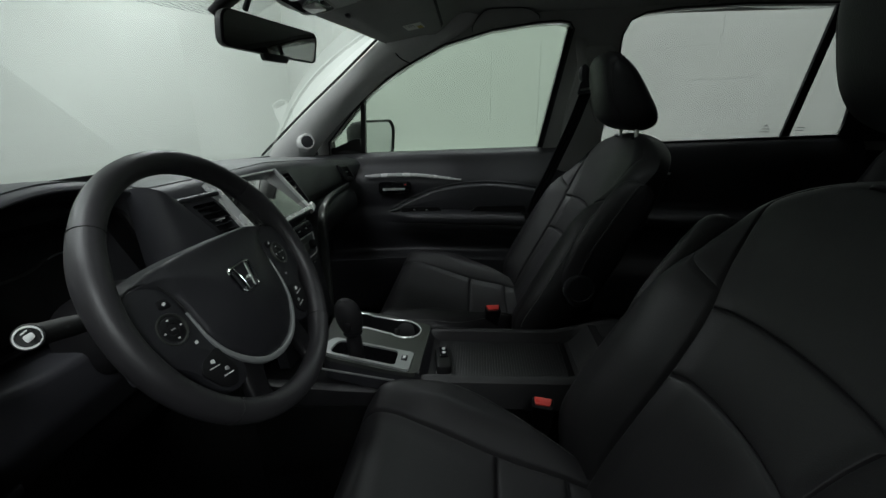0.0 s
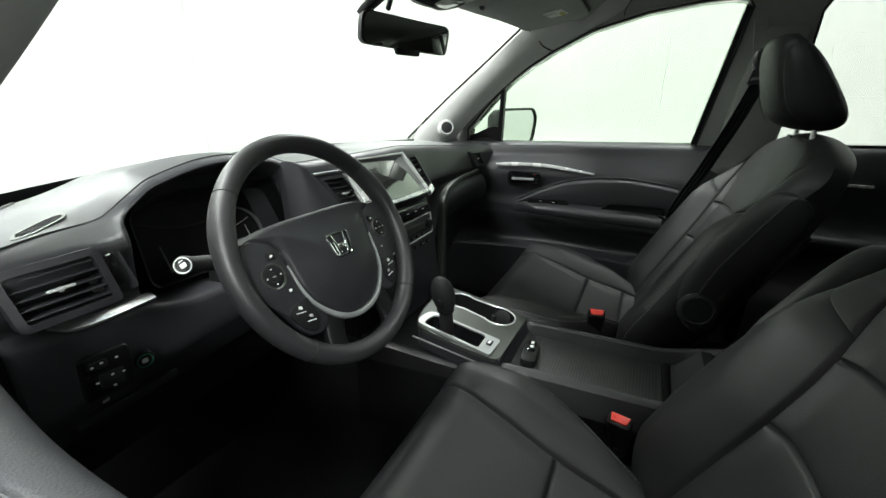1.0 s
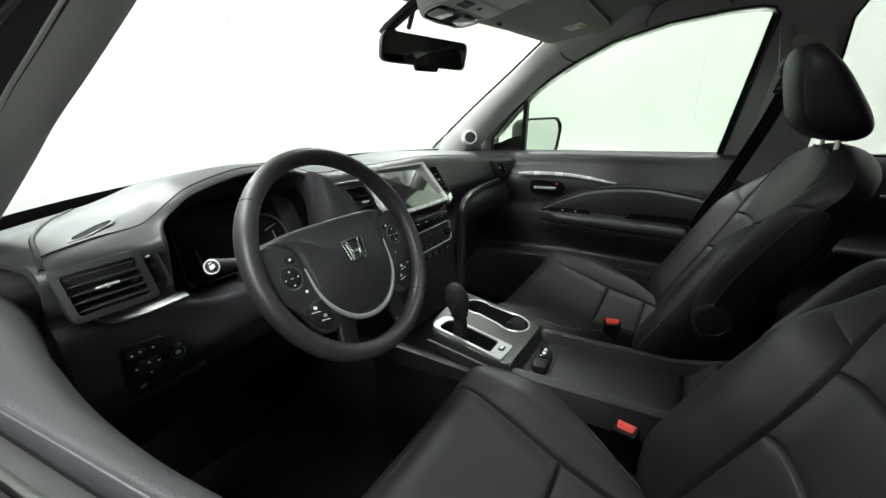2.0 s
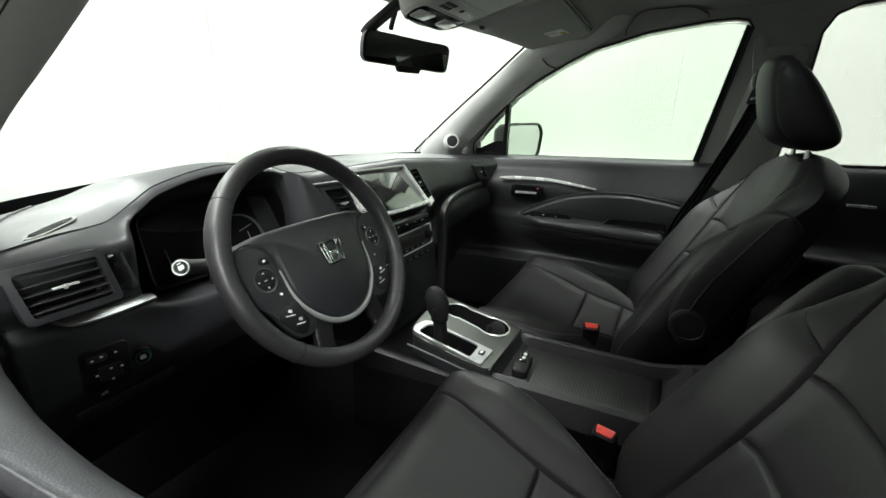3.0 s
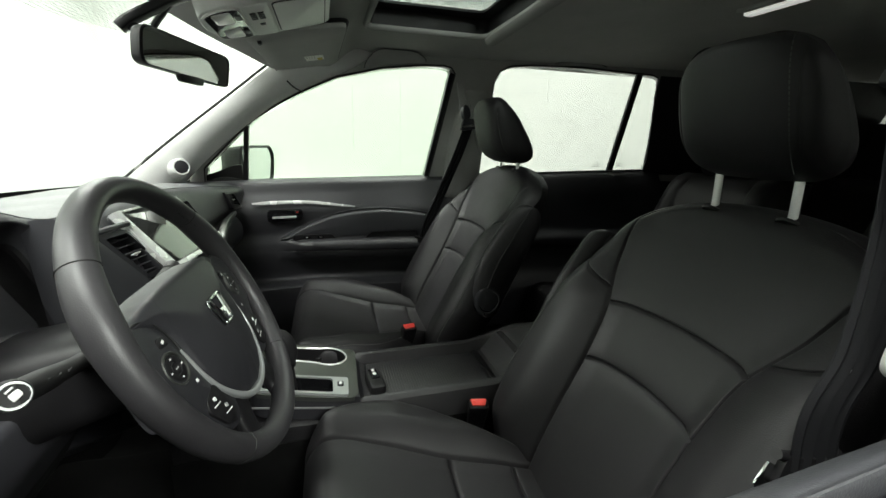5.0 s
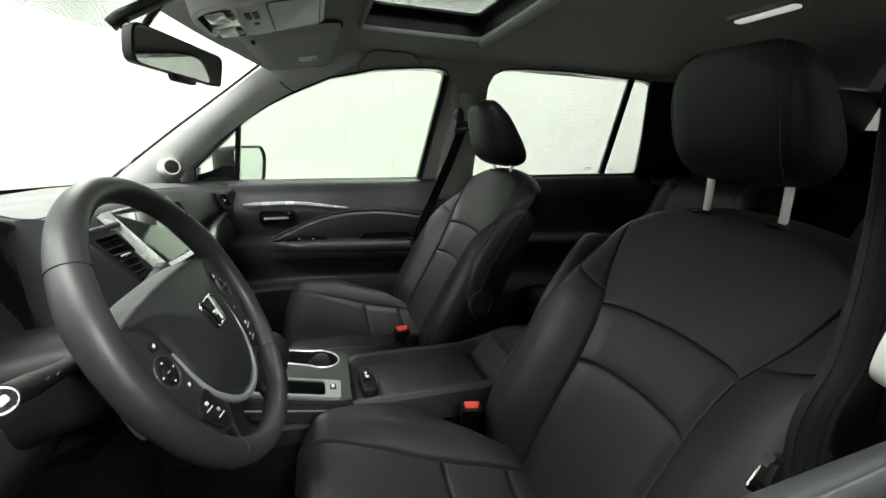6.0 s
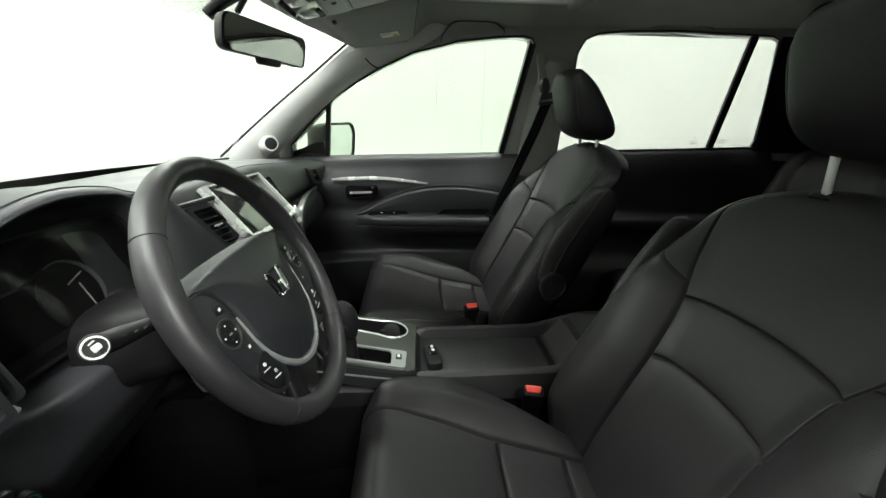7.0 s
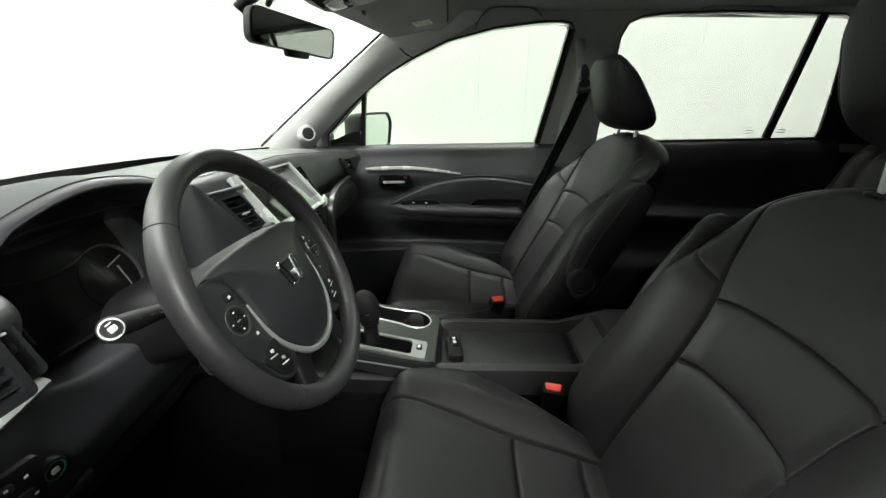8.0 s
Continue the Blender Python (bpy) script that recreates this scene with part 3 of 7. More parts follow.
def roof_z(x, y):
    z = 1.615 - 0.020 * (x / 0.55) ** 2 - 0.016 * step(0.50, 0.72, abs(x))
    return z - 0.050 * step(0.045, 0.15, y) - 0.030 * step(0.20, 0.52, y) - 0.014 * step(0.20, 0.66, abs(x)) * step(0.02, 0.25, y)


def roof_bm():
    bm = bmesh.new()
    ys = [None] * 14 + [0.04, -0.06, -0.15, -0.25, -0.34, -0.45, -0.75, -1.0, -1.3, -1.6, -1.9, -2.2, -2.45]
    rows = []
    for x in ROOF_X:
        row = []
        for j, y in enumerate(ys):
            if y is None:
                y = 0.04 + (header_y(x) - 0.04) * (1 - j / 14)
            row.append(bm.verts.new((x, y, roof_z(x, y))))
        rows.append(row)
    for i in range(len(ROOF_X) - 1):
        for j in range(len(ys) - 1):
            cx = (ROOF_X[i] + ROOF_X[i + 1]) / 2
            if 14 <= j < 18 and abs(cx) < 0.44:
                continue
            bm.faces.new((rows[i][j], rows[i + 1][j], rows[i + 1][j + 1], rows[i][j + 1]))
    low = bm.faces[:]
    rim = [e for e in bm.edges if len(e.link_faces) == 1]
    high = {v: bm.verts.new(v.co + Vector((0, 0, 0.025))) for v in list(bm.verts)}
    for f in low:
        bm.faces.new([high[v] for v in reversed(f.verts)])
    for e in rim:
        a, b = e.verts
        bm.faces.new((a, b, high[b], high[a]))
    return bm


headliner = part("headliner", roof_bm(), HEADLINER, None, "grey woven fabric headliner with a sunroof opening", kind="structure")
headliner["category"] = "ceiling"
bm = bmesh.new()
for x0, x1, y0, y1 in ((-0.71, -0.44, 0.5, -2.45), (0.44, 0.71, 0.5, -2.45), (-0.44, 0.44, 0.5, 0.06), (-0.44, 0.44, -0.37, -2.45)):
    q = [bm.verts.new((x, y, 1.75 - 0.06 * (x / 0.71) ** 2 - 0.09 * step(0.1, 0.5, y))) for x, y in ((x0, y0), (x1, y0), (x1, y1), (x0, y1))]
    bm.faces.new(q)
skin = tagged(part("roof_skin", bm, PAINT, None, "silver-grey painted roof skin", flat=True, kind="structure"), category="car roof")

# strips added to stop light leaking between headliner and side trim
for s in (1, -1):
    rail = part("leak_strip", sweep([(s * 0.705, y, 1.632 - 0.085 * step(0.0, 0.45, y)) for y in (0.30, 0.15, 0.0, -0.4, -1.0, -1.6, -2.46)], [(-0.035, -0.045), (0.035, -0.045), (0.035, 0.05), (-0.035, 0.05)]), RUBBER, None, "dark strip added to keep light out above the side windows", kind="structure")
    rail["category"] = "car roof"

sunroof = thing("sunroof", "closed tinted sunroof with a black frame in the headliner", "sunroof", kind="structure")
ring = corners([(-0.44, 0.04), (0.44, 0.04), (0.44, -0.34), (-0.44, -0.34)], 0.03)
part("trim_ring", tube([(p.x, p.y, roof_z(p.x, 0) - 0.001) for p in ring], 0.009, 10, closed=True), RAIL, sunroof, "rolled fabric edge")
part("shade_roll", tube([(-0.43, -0.352, 1.598), (0.0, -0.352, 1.606), (0.43, -0.352, 1.592)], 0.022, 12, ry=0.016), RAIL, sunroof, "rolled edge of the sunshade")
part("frame", loft([[(p.x * f, (p.y + 0.15) * g - 0.15, z) for p in ring] for f, g, z in ((0.995, 0.99, 1.594), (1.0, 1.0, 1.655), (0.90, 0.84, 1.657), (0.90, 0.84, 1.664))], cap=False), BLACK, sunroof)
glass = part("glass", holed([(-0.44, 0.05), (0.44, 0.05), (0.44, -0.36), (-0.44, -0.36)], [], lambda x, y, d: (x, y, 1.668 + d), 0.004), ROOF_GLASS, sunroof, "dark tinted glass", flat=True)


# ---- doors below the glass ----
def door_lean(y):
    """How far the door's inner face swings in towards the dashboard."""
    rows = [(-0.4, 0.0), (0.20, 0.0), (0.30, 0.012), (0.36, 0.028), (0.45, 0.052), (0.55, 0.085), (0.66, 0.115)]
    return (line(rows, y - 0.05) + 2 * line(rows, y - 0.025) + 2 * line(rows, y) + 2 * line(rows, y + 0.025) + line(rows, y + 0.05)) / 8


def door_x(y, z):
    """Half-width of a front door's inner face at y, z."""
    sec = spline([(a, 0, h) for a, h in door_section(y)], 120)[20:]
    return min(sec, key=lambda p: abs(p.z - z)).x


def door_section(y):
    """Inner face of a front door at y, from the glass slot down to the floor: (half-width, height)."""
    zb, g = sill_z(y), glass_x(y, sill_z(y))
    arm = step(0.36, 0.24, y)
    slot, g = g, g - door_lean(y)
    return [(slot - 0.004, zb - 0.05), (slot - 0.006, zb - 0.002), (slot - 0.016, zb + 0.003), (g - 0.033, zb - 0.003), (g - 0.047, zb - 0.016), (g - 0.056, zb - 0.042),
            (g - 0.078, 1.050), (g - 0.098, 1.010), (g - 0.094, 0.955), (g - 0.088 - 0.006 * arm, 0.925), (g - 0.090 - 0.026 * arm, 0.905), (g - 0.092 - 0.046 * arm, 0.895),
            (g - 0.094 - 0.054 * arm, 0.882), (g - 0.094 - 0.052 * arm, 0.862), (g - 0.094 - 0.040 * arm, 0.856), (g - 0.094 - 0.042 * arm, 0.848), (g - 0.092 - 0.036 * arm, 0.828),
            (g - 0.088 - 0.010 * arm, 0.805), (g - 0.080, 0.76), (g - 0.085, 0.735), (g - 0.125, 0.722), (g - 0.135, 0.70), (g - 0.125, 0.60), (g - 0.09, 0.50), (g - 0.02, 0.44)]


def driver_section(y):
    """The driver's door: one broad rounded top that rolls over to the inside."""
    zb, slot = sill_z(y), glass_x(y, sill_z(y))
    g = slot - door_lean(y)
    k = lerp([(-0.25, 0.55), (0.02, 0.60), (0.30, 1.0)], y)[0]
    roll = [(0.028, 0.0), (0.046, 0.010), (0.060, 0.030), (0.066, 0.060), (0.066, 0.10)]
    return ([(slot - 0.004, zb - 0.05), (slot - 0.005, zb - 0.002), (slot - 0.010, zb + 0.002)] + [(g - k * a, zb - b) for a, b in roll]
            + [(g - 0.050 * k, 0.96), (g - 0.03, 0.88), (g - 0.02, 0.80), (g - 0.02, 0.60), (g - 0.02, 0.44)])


def door_panel_bm(s, y0, y1, n, fn):
    rings = []
    for i in range(n + 1):
        y = y0 + (y1 - y0) * i / n
        sec = spline([(a, 0, z) for a, z in fn(y)], 64)
        out = [Vector((s * p.x, y, p.z)) for p in sec]
        rings.append(out + [Vector((s * (glass_x(y, 1.0) + 0.04), y, 0.44)), Vector((s * (glass_x(y, 1.0) + 0.06), y, sill_z(y) - 0.05))])
    return loft(rings)


def front_door(s):
    who = "passenger" if s > 0 else "driver"
    d = thing("car_door", f"dark grey moulded {who}'s door with silver trim and armrest", "car door", group="front doors", kind="structure")
    # driver's panel takes the lighter SOFT: its lit top put into the colour
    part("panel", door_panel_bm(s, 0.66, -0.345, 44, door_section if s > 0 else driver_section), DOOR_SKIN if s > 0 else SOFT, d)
    skin_pts = lambda u, v: (s * (0.905 + 0.06 * math.sin(math.pi * (0.15 + 0.75 * v)) + 0.06 * (0.66 - 1.0 * u) * 0.3), 0.66 - 1.0 * u, 0.30 + (sill_z(0.66 - 1.0 * u) - 0.31) * v)
    part("outer_panel", sheet(skin_pts, 12, 12, 0.004, (-s, 0, 0)), PAINT, d, "silver-grey painted outer door skin")
    part("belt_moulding", sweep([(s * (glass_x(y, sill_z(y)) + 0.030), y, sill_z(y) - 0.004) for y in (0.60, 0.3, 0.0, -0.3)], corners([(-0.012, -0.012), (0.012, -0.012), (0.012, 0.006), (-0.012, 0.006)], 0.004, 2)), BLACK, d, "black outer window moulding")
    part("moulding_lip", sweep([(s * (glass_x(y, sill_z(y)) + 0.0135), y, sill_z(y) - 0.002) for y in (0.60, 0.3, 0.0, -0.3)], corners([(-0.0025, -0.010), (0.0025, -0.010), (0.0025, 0.002), (-0.0025, 0.002)], 0.0015, 2)), SMOKED, d, "dark satin lip of the window moulding")
    part("slot_seal", sweep([(s * (glass_x(y, sill_z(y)) + 0.004), y, sill_z(y) - 0.012) for y in (0.60, 0.3, 0.0, -0.3)], corners([(-0.006, -0.006), (0.006, -0.006), (0.006, 0.004), (-0.006, 0.004)], 0.002, 2)), RUBBER, d, "black seal in the window slot")
    if s < 0:
        return d
    path = spline([(s * (door_x(y, z) - 0.014 - 0.006 * step(0.30, 0.42, y)), y, z) for y, z in ((0.430, 1.042), (0.250, 1.042), (0.062, 1.026))], 40)
    part("trim_strip", sweep(path, corners([(-0.008, -0.006), (0.008, -0.006), (0.008, 0.006), (-0.008, 0.006)], 0.003, 3), up=(-s, 0, 0.3), scale=lambda t: (0.85 - 0.55 * t ** 4) * (0.45 + 0.55 * step(0, 0.12, t))), SATIN, d, "satin silver trim strip")
    m = axes((s * (door_x(0.322, 0.995) - 0.006), 0.322, 0.995), (0.08, -s, 0.03), (-s, -0.08, 0.05))
    cup = part("handle_cup", join(slab(corners([(-0.062, -0.024), (0.062, -0.024), (0.066, 0.022), (-0.060, 0.024)], 0.016), 0.004, m, 0.002),), GLOSS, d, "dark pull recess")
    lever = part("handle", slab(corners([(-0.044, -0.009), (0.040, -0.010), (0.043, -0.002), (-0.044, 0.000)], 0.004), 0.009, m @ pose(0, -0.001, 0.002), 0.003), SATIN, cup, "chrome inner door handle")
    part("lock", rbox(0.014, 0.012, 0.006, 0.002, m @ pose(0.044, 0.010, 0.004)), BLACK, cup)
    part("mark", rbox(0.006, 0.003, 0.0008, 0, m @ pose(0.044, 0.011, 0.0072)), RED, cup, "small red lock mark")
    # padded insert above the armrest
    top_line = [(-0.262, 0.990), (-0.185, 1.006), (-0.059, 1.018), (0.051, 1.012), (0.156, 0.992), (0.243, 0.958), (0.300, 0.930), (0.345, 0.903)]

    def insert_at(u, v):
        y = -0.258 + 0.600 * u
        zb, zt = 0.900 - 0.006 * step(0.2, 0.34, y), line(top_line, y)
        zt = (line(top_line, y - 0.03) + zt + line(top_line, y + 0.03)) / 3 if 0.03 < u < 0.94 else zt
        e = min(u, 1 - u) * 0.60
        rise = min(v * max(zt - zb, 0.001), (1 - v) * max(zt - zb, 0.001), e)
        z = zb + (max(zt, zb + 0.002) - zb) * v
        puff = 0.006 + 0.014 * step(0.0, 0.012, rise) + 0.004 * step(0.0, 0.05, rise)
        return (s * (door_x(y, 0.955) + 0.004 - puff), y, z)

    part("insert", sheet(insert_at, 60, 24, 0.02, (s, 0, 0)), SOFT, d, "soft padded door insert")
    path = [insert_at(k / 40, 1.0) for k in range(41)]
    part("insert_piping", tube([(q[0] - s * 0.002, q[1], q[2] + 0.003) for q in path], 0.0024, 8, up=(1, 0, 0)), SOFT, d, "raised edge of the insert")
    face = lambda y, z, d: Vector((s * (door_x(y, 0.955) - 0.020 - d), y, z))
    o = corners([(0.298, 0.8985), (0.294, 0.918), (0.150, 0.920), (0.132, 0.8985)], [0.006, 0.010, 0.012, 0.004], 4)
    c = Vector((0.215, 0.908))
    sw = part("switch_plate", loft([[face(*(c + (p - c) * f), d) for p in o] for f, d in ((1.0, -0.01), (1.0, 0.003), (0.96, 0.005), (0.2, 0.005))]), BLACK, d, "black window switch plate")
    for k in range(2):
        part("switch", rbox(0.008, 0.022, 0.012, 0.003, Matrix.Translation(face(0.245 - 0.05 * k, 0.9085, 0.006))), GLOSS, sw)
        part("mark", rbox(0.0012, 0.008, 0.0025, 0, Matrix.Translation(face(0.245 - 0.05 * k, 0.910, 0.0106))), PRINT, sw)
    o = corners([(0.030, 0.8985), (0.002, 0.927), (-0.180, 0.932), (-0.186, 0.8985)], [0.004, 0.012, 0.010, 0.006], 4)
    c = Vector((-0.09, 0.913))
    # black patch on the insert paints the hollow's shade; nothing is cut in
    part("pull_pocket", loft([[face(*(c + (p - c) * f), d) for p in o] for f, d in ((1.0, -0.01), (1.0, 0.0035), (0.97, 0.005), (0.92, 0.003), (0.88, 0.0015), (0.2, 0.001))]), BLACK, d, "dark pull pocket")
    part("armrest_line", tube([(s * (door_x(y, 0.880) - 0.001), y, 0.858) for y in [0.30 - 0.60 * k / 24 for k in range(25)]], 0.0022, 6, up=(1, 0, 0)), RUBBER, d, "dark groove along the armrest")
    part("pocket_lip", sweep(spline([(s * (glass_x(0.56, 0.9) - 0.130), 0.56, 0.722), (s * (glass_x(0.3, 0.9) - 0.135), 0.3, 0.716), (s * (glass_x(0.1, 0.9) - 0.138), 0.10, 0.730), (s * (glass_x(-0.1, 0.9) - 0.138), -0.06, 0.752), (s * (glass_x(-0.3, 0.9) - 0.138), -0.30, 0.752)], 24),
         corners([(-0.012, -0.012), (0.012, -0.012), (0.012, 0.012), (-0.012, 0.012)], 0.006, 3)), DOOR_SKIN, d)
    return d


front_door(1)
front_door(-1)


def rear_section(y):
    zb, g = sill_z(y), glass_x(y, sill_z(y))
    return [(g - 0.004, zb - 0.05), (g - 0.006, zb - 0.002), (g - 0.022, zb + 0.004), (g - 0.050, zb - 0.010), (g - 0.075, zb - 0.06), (g - 0.085, 1.05), (g - 0.085, 0.98), (g - 0.09, 0.93),
            (g - 0.16, 0.905), (g - 0.16, 0.87), (g - 0.10, 0.84), (g - 0.09, 0.75), (g - 0.12, 0.65), (g - 0.09, 0.5), (g - 0.02, 0.44)]


def rear_door(s):
    d = thing("car_door", "black moulded rear door with a chrome handle", "car door", group="rear doors", kind="structure")
    part("panel", door_panel_bm(s, -0.47, -1.30, 14, rear_section), HARD, d)
    part("outer_panel", sheet(lambda u, v: (s * (0.90 + 0.05 * math.sin(math.pi * (0.15 + 0.75 * v))), -0.345 - 0.95 * u, 0.30 + 0.83 * v), 8, 8, 0.004, (-s, 0, 0)), PAINT, d, "silver-grey painted outer door skin")
    m = axes((s * 0.706, -0.656, 1.054), (0, -s, 0), (-s, 0, 0.05))
    part("handle", slab(corners([(-0.032, -0.004), (0.032, -0.005), (0.032, 0.003), (-0.032, 0.003)], 0.003), 0.010, m, 0.002), SATIN, d, "chrome inner door handle")
    return d


rear_door(1)
rear_door(-1)
for s in (1, -1):
    # lower B-pillar and quarter trims close the sides
    lo = part("b_pillar_trim", sheet(lambda u, v: (s * (glass_x(-0.4, 1.0) - 0.055 - 0.02 * math.sin(math.pi * u)), -0.335 - 0.145 * u, 0.42 + (1.12 - 0.42) * v), 8, 6, 0.03, (s, 0, 0)), BLACK, None, "black lower centre pillar trim", kind="structure")
    lo["category"] = "car pillar"
    cover = corners([(-0.440, 1.06), (-0.288, 1.055), (-0.315, 1.30), (-0.345, 1.47), (-0.440, 1.47)], [0.02, 0.035, 0.03, 0.02, 0.02], 5)
    # driver's cover keeps the lit, pale tone; the passenger's takes the darker RAIL
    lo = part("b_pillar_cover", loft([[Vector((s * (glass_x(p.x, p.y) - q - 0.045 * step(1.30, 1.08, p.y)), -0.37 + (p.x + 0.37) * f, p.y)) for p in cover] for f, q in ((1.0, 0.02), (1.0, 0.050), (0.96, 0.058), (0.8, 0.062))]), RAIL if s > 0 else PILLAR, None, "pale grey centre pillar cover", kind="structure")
    lo["category"] = "car pillar"
    # dark sheet over the paler pillar stands in for its shade
    lo = part("rear_pillar_shade", sheet(lambda u, v: (s * (glass_x(-1.24 - 0.5 * u, 1.16 + 0.40 * v) - 0.036 + 0.004 * math.cos(6 * u)), -1.242 + 0.085 * v - (0.50 + 0.09 * v) * u, 1.16 + 0.40 * v), 10, 8, 0.01, (s, 0, 0)), HARD, None, "dark panel for the shade on the rear pillar trim", kind="structure")
    lo["category"] = "car pillar"
    lo = part("quarter_trim", sheet(lambda u, v: (s * 0.78, -1.38 - 1.07 * u, 0.42 + 0.80 * v), 4, 4, 0.05, (s, 0, 0)), BLACK, None, "black load space side trim", kind="structure")
    lo["category"] = "trim"
    lo = part("footwell_side", sheet(lambda u, v: (s * 0.80, 1.05 - 0.42 * u, 0.40 + 0.66 * v), 4, 4, 0.05, (s, 0, 0)), BLACK, None, "black footwell side trim", kind="structure")
    lo["category"] = "trim"
# opening cut to the sliver in view; top raised against a light leak
tail = part("tailgate", holed([(-0.80, 0.42), (0.80, 0.42), (0.80, 1.2), (0.74, 1.66), (-0.74, 1.66), (-0.80, 1.2)], [corners([(-0.62, 1.42), (0.62, 1.42), (0.57, 1.525), (-0.57, 1.525)], 0.03)],
            lambda x, z, d: (x, -2.42 - d, z), 0.05), BLACK, None, "black tailgate trim, rear window narrowed to fit the camera's view", flat=True, kind="structure")
tail["category"] = "tailgate"
rear_glass = part("window_8", holed([(-0.64, 1.40), (0.64, 1.40), (0.58, 1.545), (-0.58, 1.545)], [], lambda x, z, d: (x, -2.474 - d, z), 0.004), DIMMING_GLASS, None, "tailgate privacy glass, darkened to dim the rear cabin", flat=True, kind="structure")
rear_glass["category"] = "window"
carpet = part("carpet", sheet(lambda u, v: (-0.90 + 1.80 * u, 1.0 - 3.4 * v, 0.42 + 0.05 * step(0.44, 0.5, abs(u - 0.5)) + 0.02 * math.sin(9 * u) * math.sin(17 * v) + 0.16 * bump(u - 0.5, 0.16) + 0.45 * step(0.07, 0.0, v)), 24, 30, 0.05, (0, 0, -1)), CARPET, None, "black cut-pile carpet over the car's floor", kind="structure")
carpet["category"] = "carpet"
bulk = part("bulkhead", rbox(1.66, 0.04, 0.70, 0.01, pose(0, 1.07, 0.70)), BLACK, None, "black bulkhead behind the dashboard", kind="structure")
bulk["category"] = "bulkhead"

# ---- front seats ----
HALF = [(-0.29, 0.145), (-0.185, 0.163), (-0.13, 0.193), (-0.08, 0.237), (-0.045, 0.262), (-0.02, 0.279), (0.03, 0.296), (0.08, 0.303), (0.12, 0.306), (0.16, 0.300), (0.20, 0.282), (0.225, 0.266), (0.30, 0.258)]
CUSHION = [(-0.29, 0.640), (-0.16, 0.658), (-0.04, 0.670), (0.08, 0.697), (0.155, 0.714), (0.195, 0.708), (0.222, 0.682), (0.232, 0.640), (0.226, 0.560), (0.215, 0.47)]
CUSHION_SEAM = [(-0.30, 0.090), (-0.178, 0.112), (-0.10, 0.132), (-0.038, 0.150), (0.06, 0.178), (0.14, 0.200), (0.20, 0.212), (0.3, 0.215)]


def groove(d):
    """Relief near a sewn seam: a narrow valley with the padding swelling away from it."""
    d = abs(d)
    return -0.0058 * math.exp(-(d / 0.0024) ** 2) + 0.0042 * (1 - math.exp(-d / 0.012))


def soft_line(rows, x, w=0.02):
    """Values at x, straight between rows with softened corners."""
    return (line(rows, x - w) + 2 * line(rows, x - w / 2) + 2 * line(rows, x) + 2 * line(rows, x + w / 2) + line(rows, x + w)) / 8


CUSHION_TABLE = [(p.y, p.z) for p in spline([(0, y, z) for y, z in CUSHION], 401)]


def across(a, seam, hw):
    """Half of the rows lie within the seam, half outside it, closest together at the seam."""
    if a < 0.5:
        return seam * (1 - (1 - a / 0.5) ** 2.0)
    return seam + (hw - seam) * ((a - 0.5) / 0.5) ** 1.6


def cushion_at(s, v):
    """Top and sides of the cushion: s from -1.3 to 1.3 across, v from the back over the front edge."""
    y, z = CUSHION_TABLE[min(int(round(v * 400)), 400)]
    hw = soft_line(HALF, y)
    front = step(0.19, 0.235, y)
    a = min(abs(s), 1.0)
    seam = line(CUSHION_SEAM, y)
    x = across(a, seam, hw)
    up = 0.046 * step(seam - 0.03, seam + 0.060, x) * (1 - 0.75 * front) * step(-0.33, -0.10, y) * (1 - 0.45 * step(0.04, 0.16, y))
    r = 0.026
    over = max(x - (hw - r), 0) / r
    drop = r * (1 - math.sqrt(max(1 - over * over, 0)))
    d = x - seam
    rel = groove(d)
    if x < seam:
        rel = min(rel, groove(y + 0.040)) if z > 0.6 and y < 0.1 else rel
        rel = min(rel, groove(y + 0.160)) if y < -0.06 else rel
        rel -= 0.012 * (1 - (x / max(seam, 0.05)) ** 2) * (1 - front)
    else:
        rel = min(rel, 0.7 * groove(hw - 0.012 - x))
    rel *= 1 - 0.7 * front
    if abs(s) > 1:
        k = (abs(s) - 1) / 0.3
        return Vector((math.copysign(hw + 0.010 * math.sin(math.pi * k), s), y + 0.0, z + up - r - k * 0.17))
    out = Vector((math.copysign(x, s) if s else 0.0, y, z + up + rel - drop))
    if front > 0:
        out.y += (rel - 0.3 * drop) * front
        out.z -= (rel + up) * front * 0.5
    return out


BACK_HALF = [(0.60, 0.235), (0.70, 0.278), (0.80, 0.294), (0.90, 0.288), (0.96, 0.278), (1.00, 0.268), (1.047, 0.258), (1.090, 0.252)]
BACK_HALF += [(1.090 + 0.003 * k, 0.252 * (1 - (0.003 * k / 0.1005) ** 2.3) ** 0.55) for k in range(1, 34)]
BACK_SEAM = [(0.60, 0.110), (0.707, 0.118), (0.79, 0.123), (0.88, 0.126), (0.95, 0.136), (0.985, 0.146), (1.006, 0.158), (1.044, 0.180), (1.098, 0.198), (1.138, 0.206), (1.19, 0.200)]
CROSS_SEAMS = (0.880, 0.983)
BOLSTER_SEAM = 1.007


def back_face_y(z):
    return -0.314 - 0.52 * (z - 0.88) + 0.03 * max(z - 1.06, 0)


def back_thick(z):
    return 0.135 - 0.030 * step(1.00, 1.18, z)


def back_mid(z):
    """Where the backrest's ridge lies between its front and its rear."""
    return 0.5 - 0.20 * step(1.08, 1.18, z)


def back_round(z):
    """The backrest's upper edge, rounded over from front to rear."""
    k = max(z - 1.122, 0) / 0.0675
    return math.sqrt(max(1 - min(k, 1.0) ** 2, 0.0))


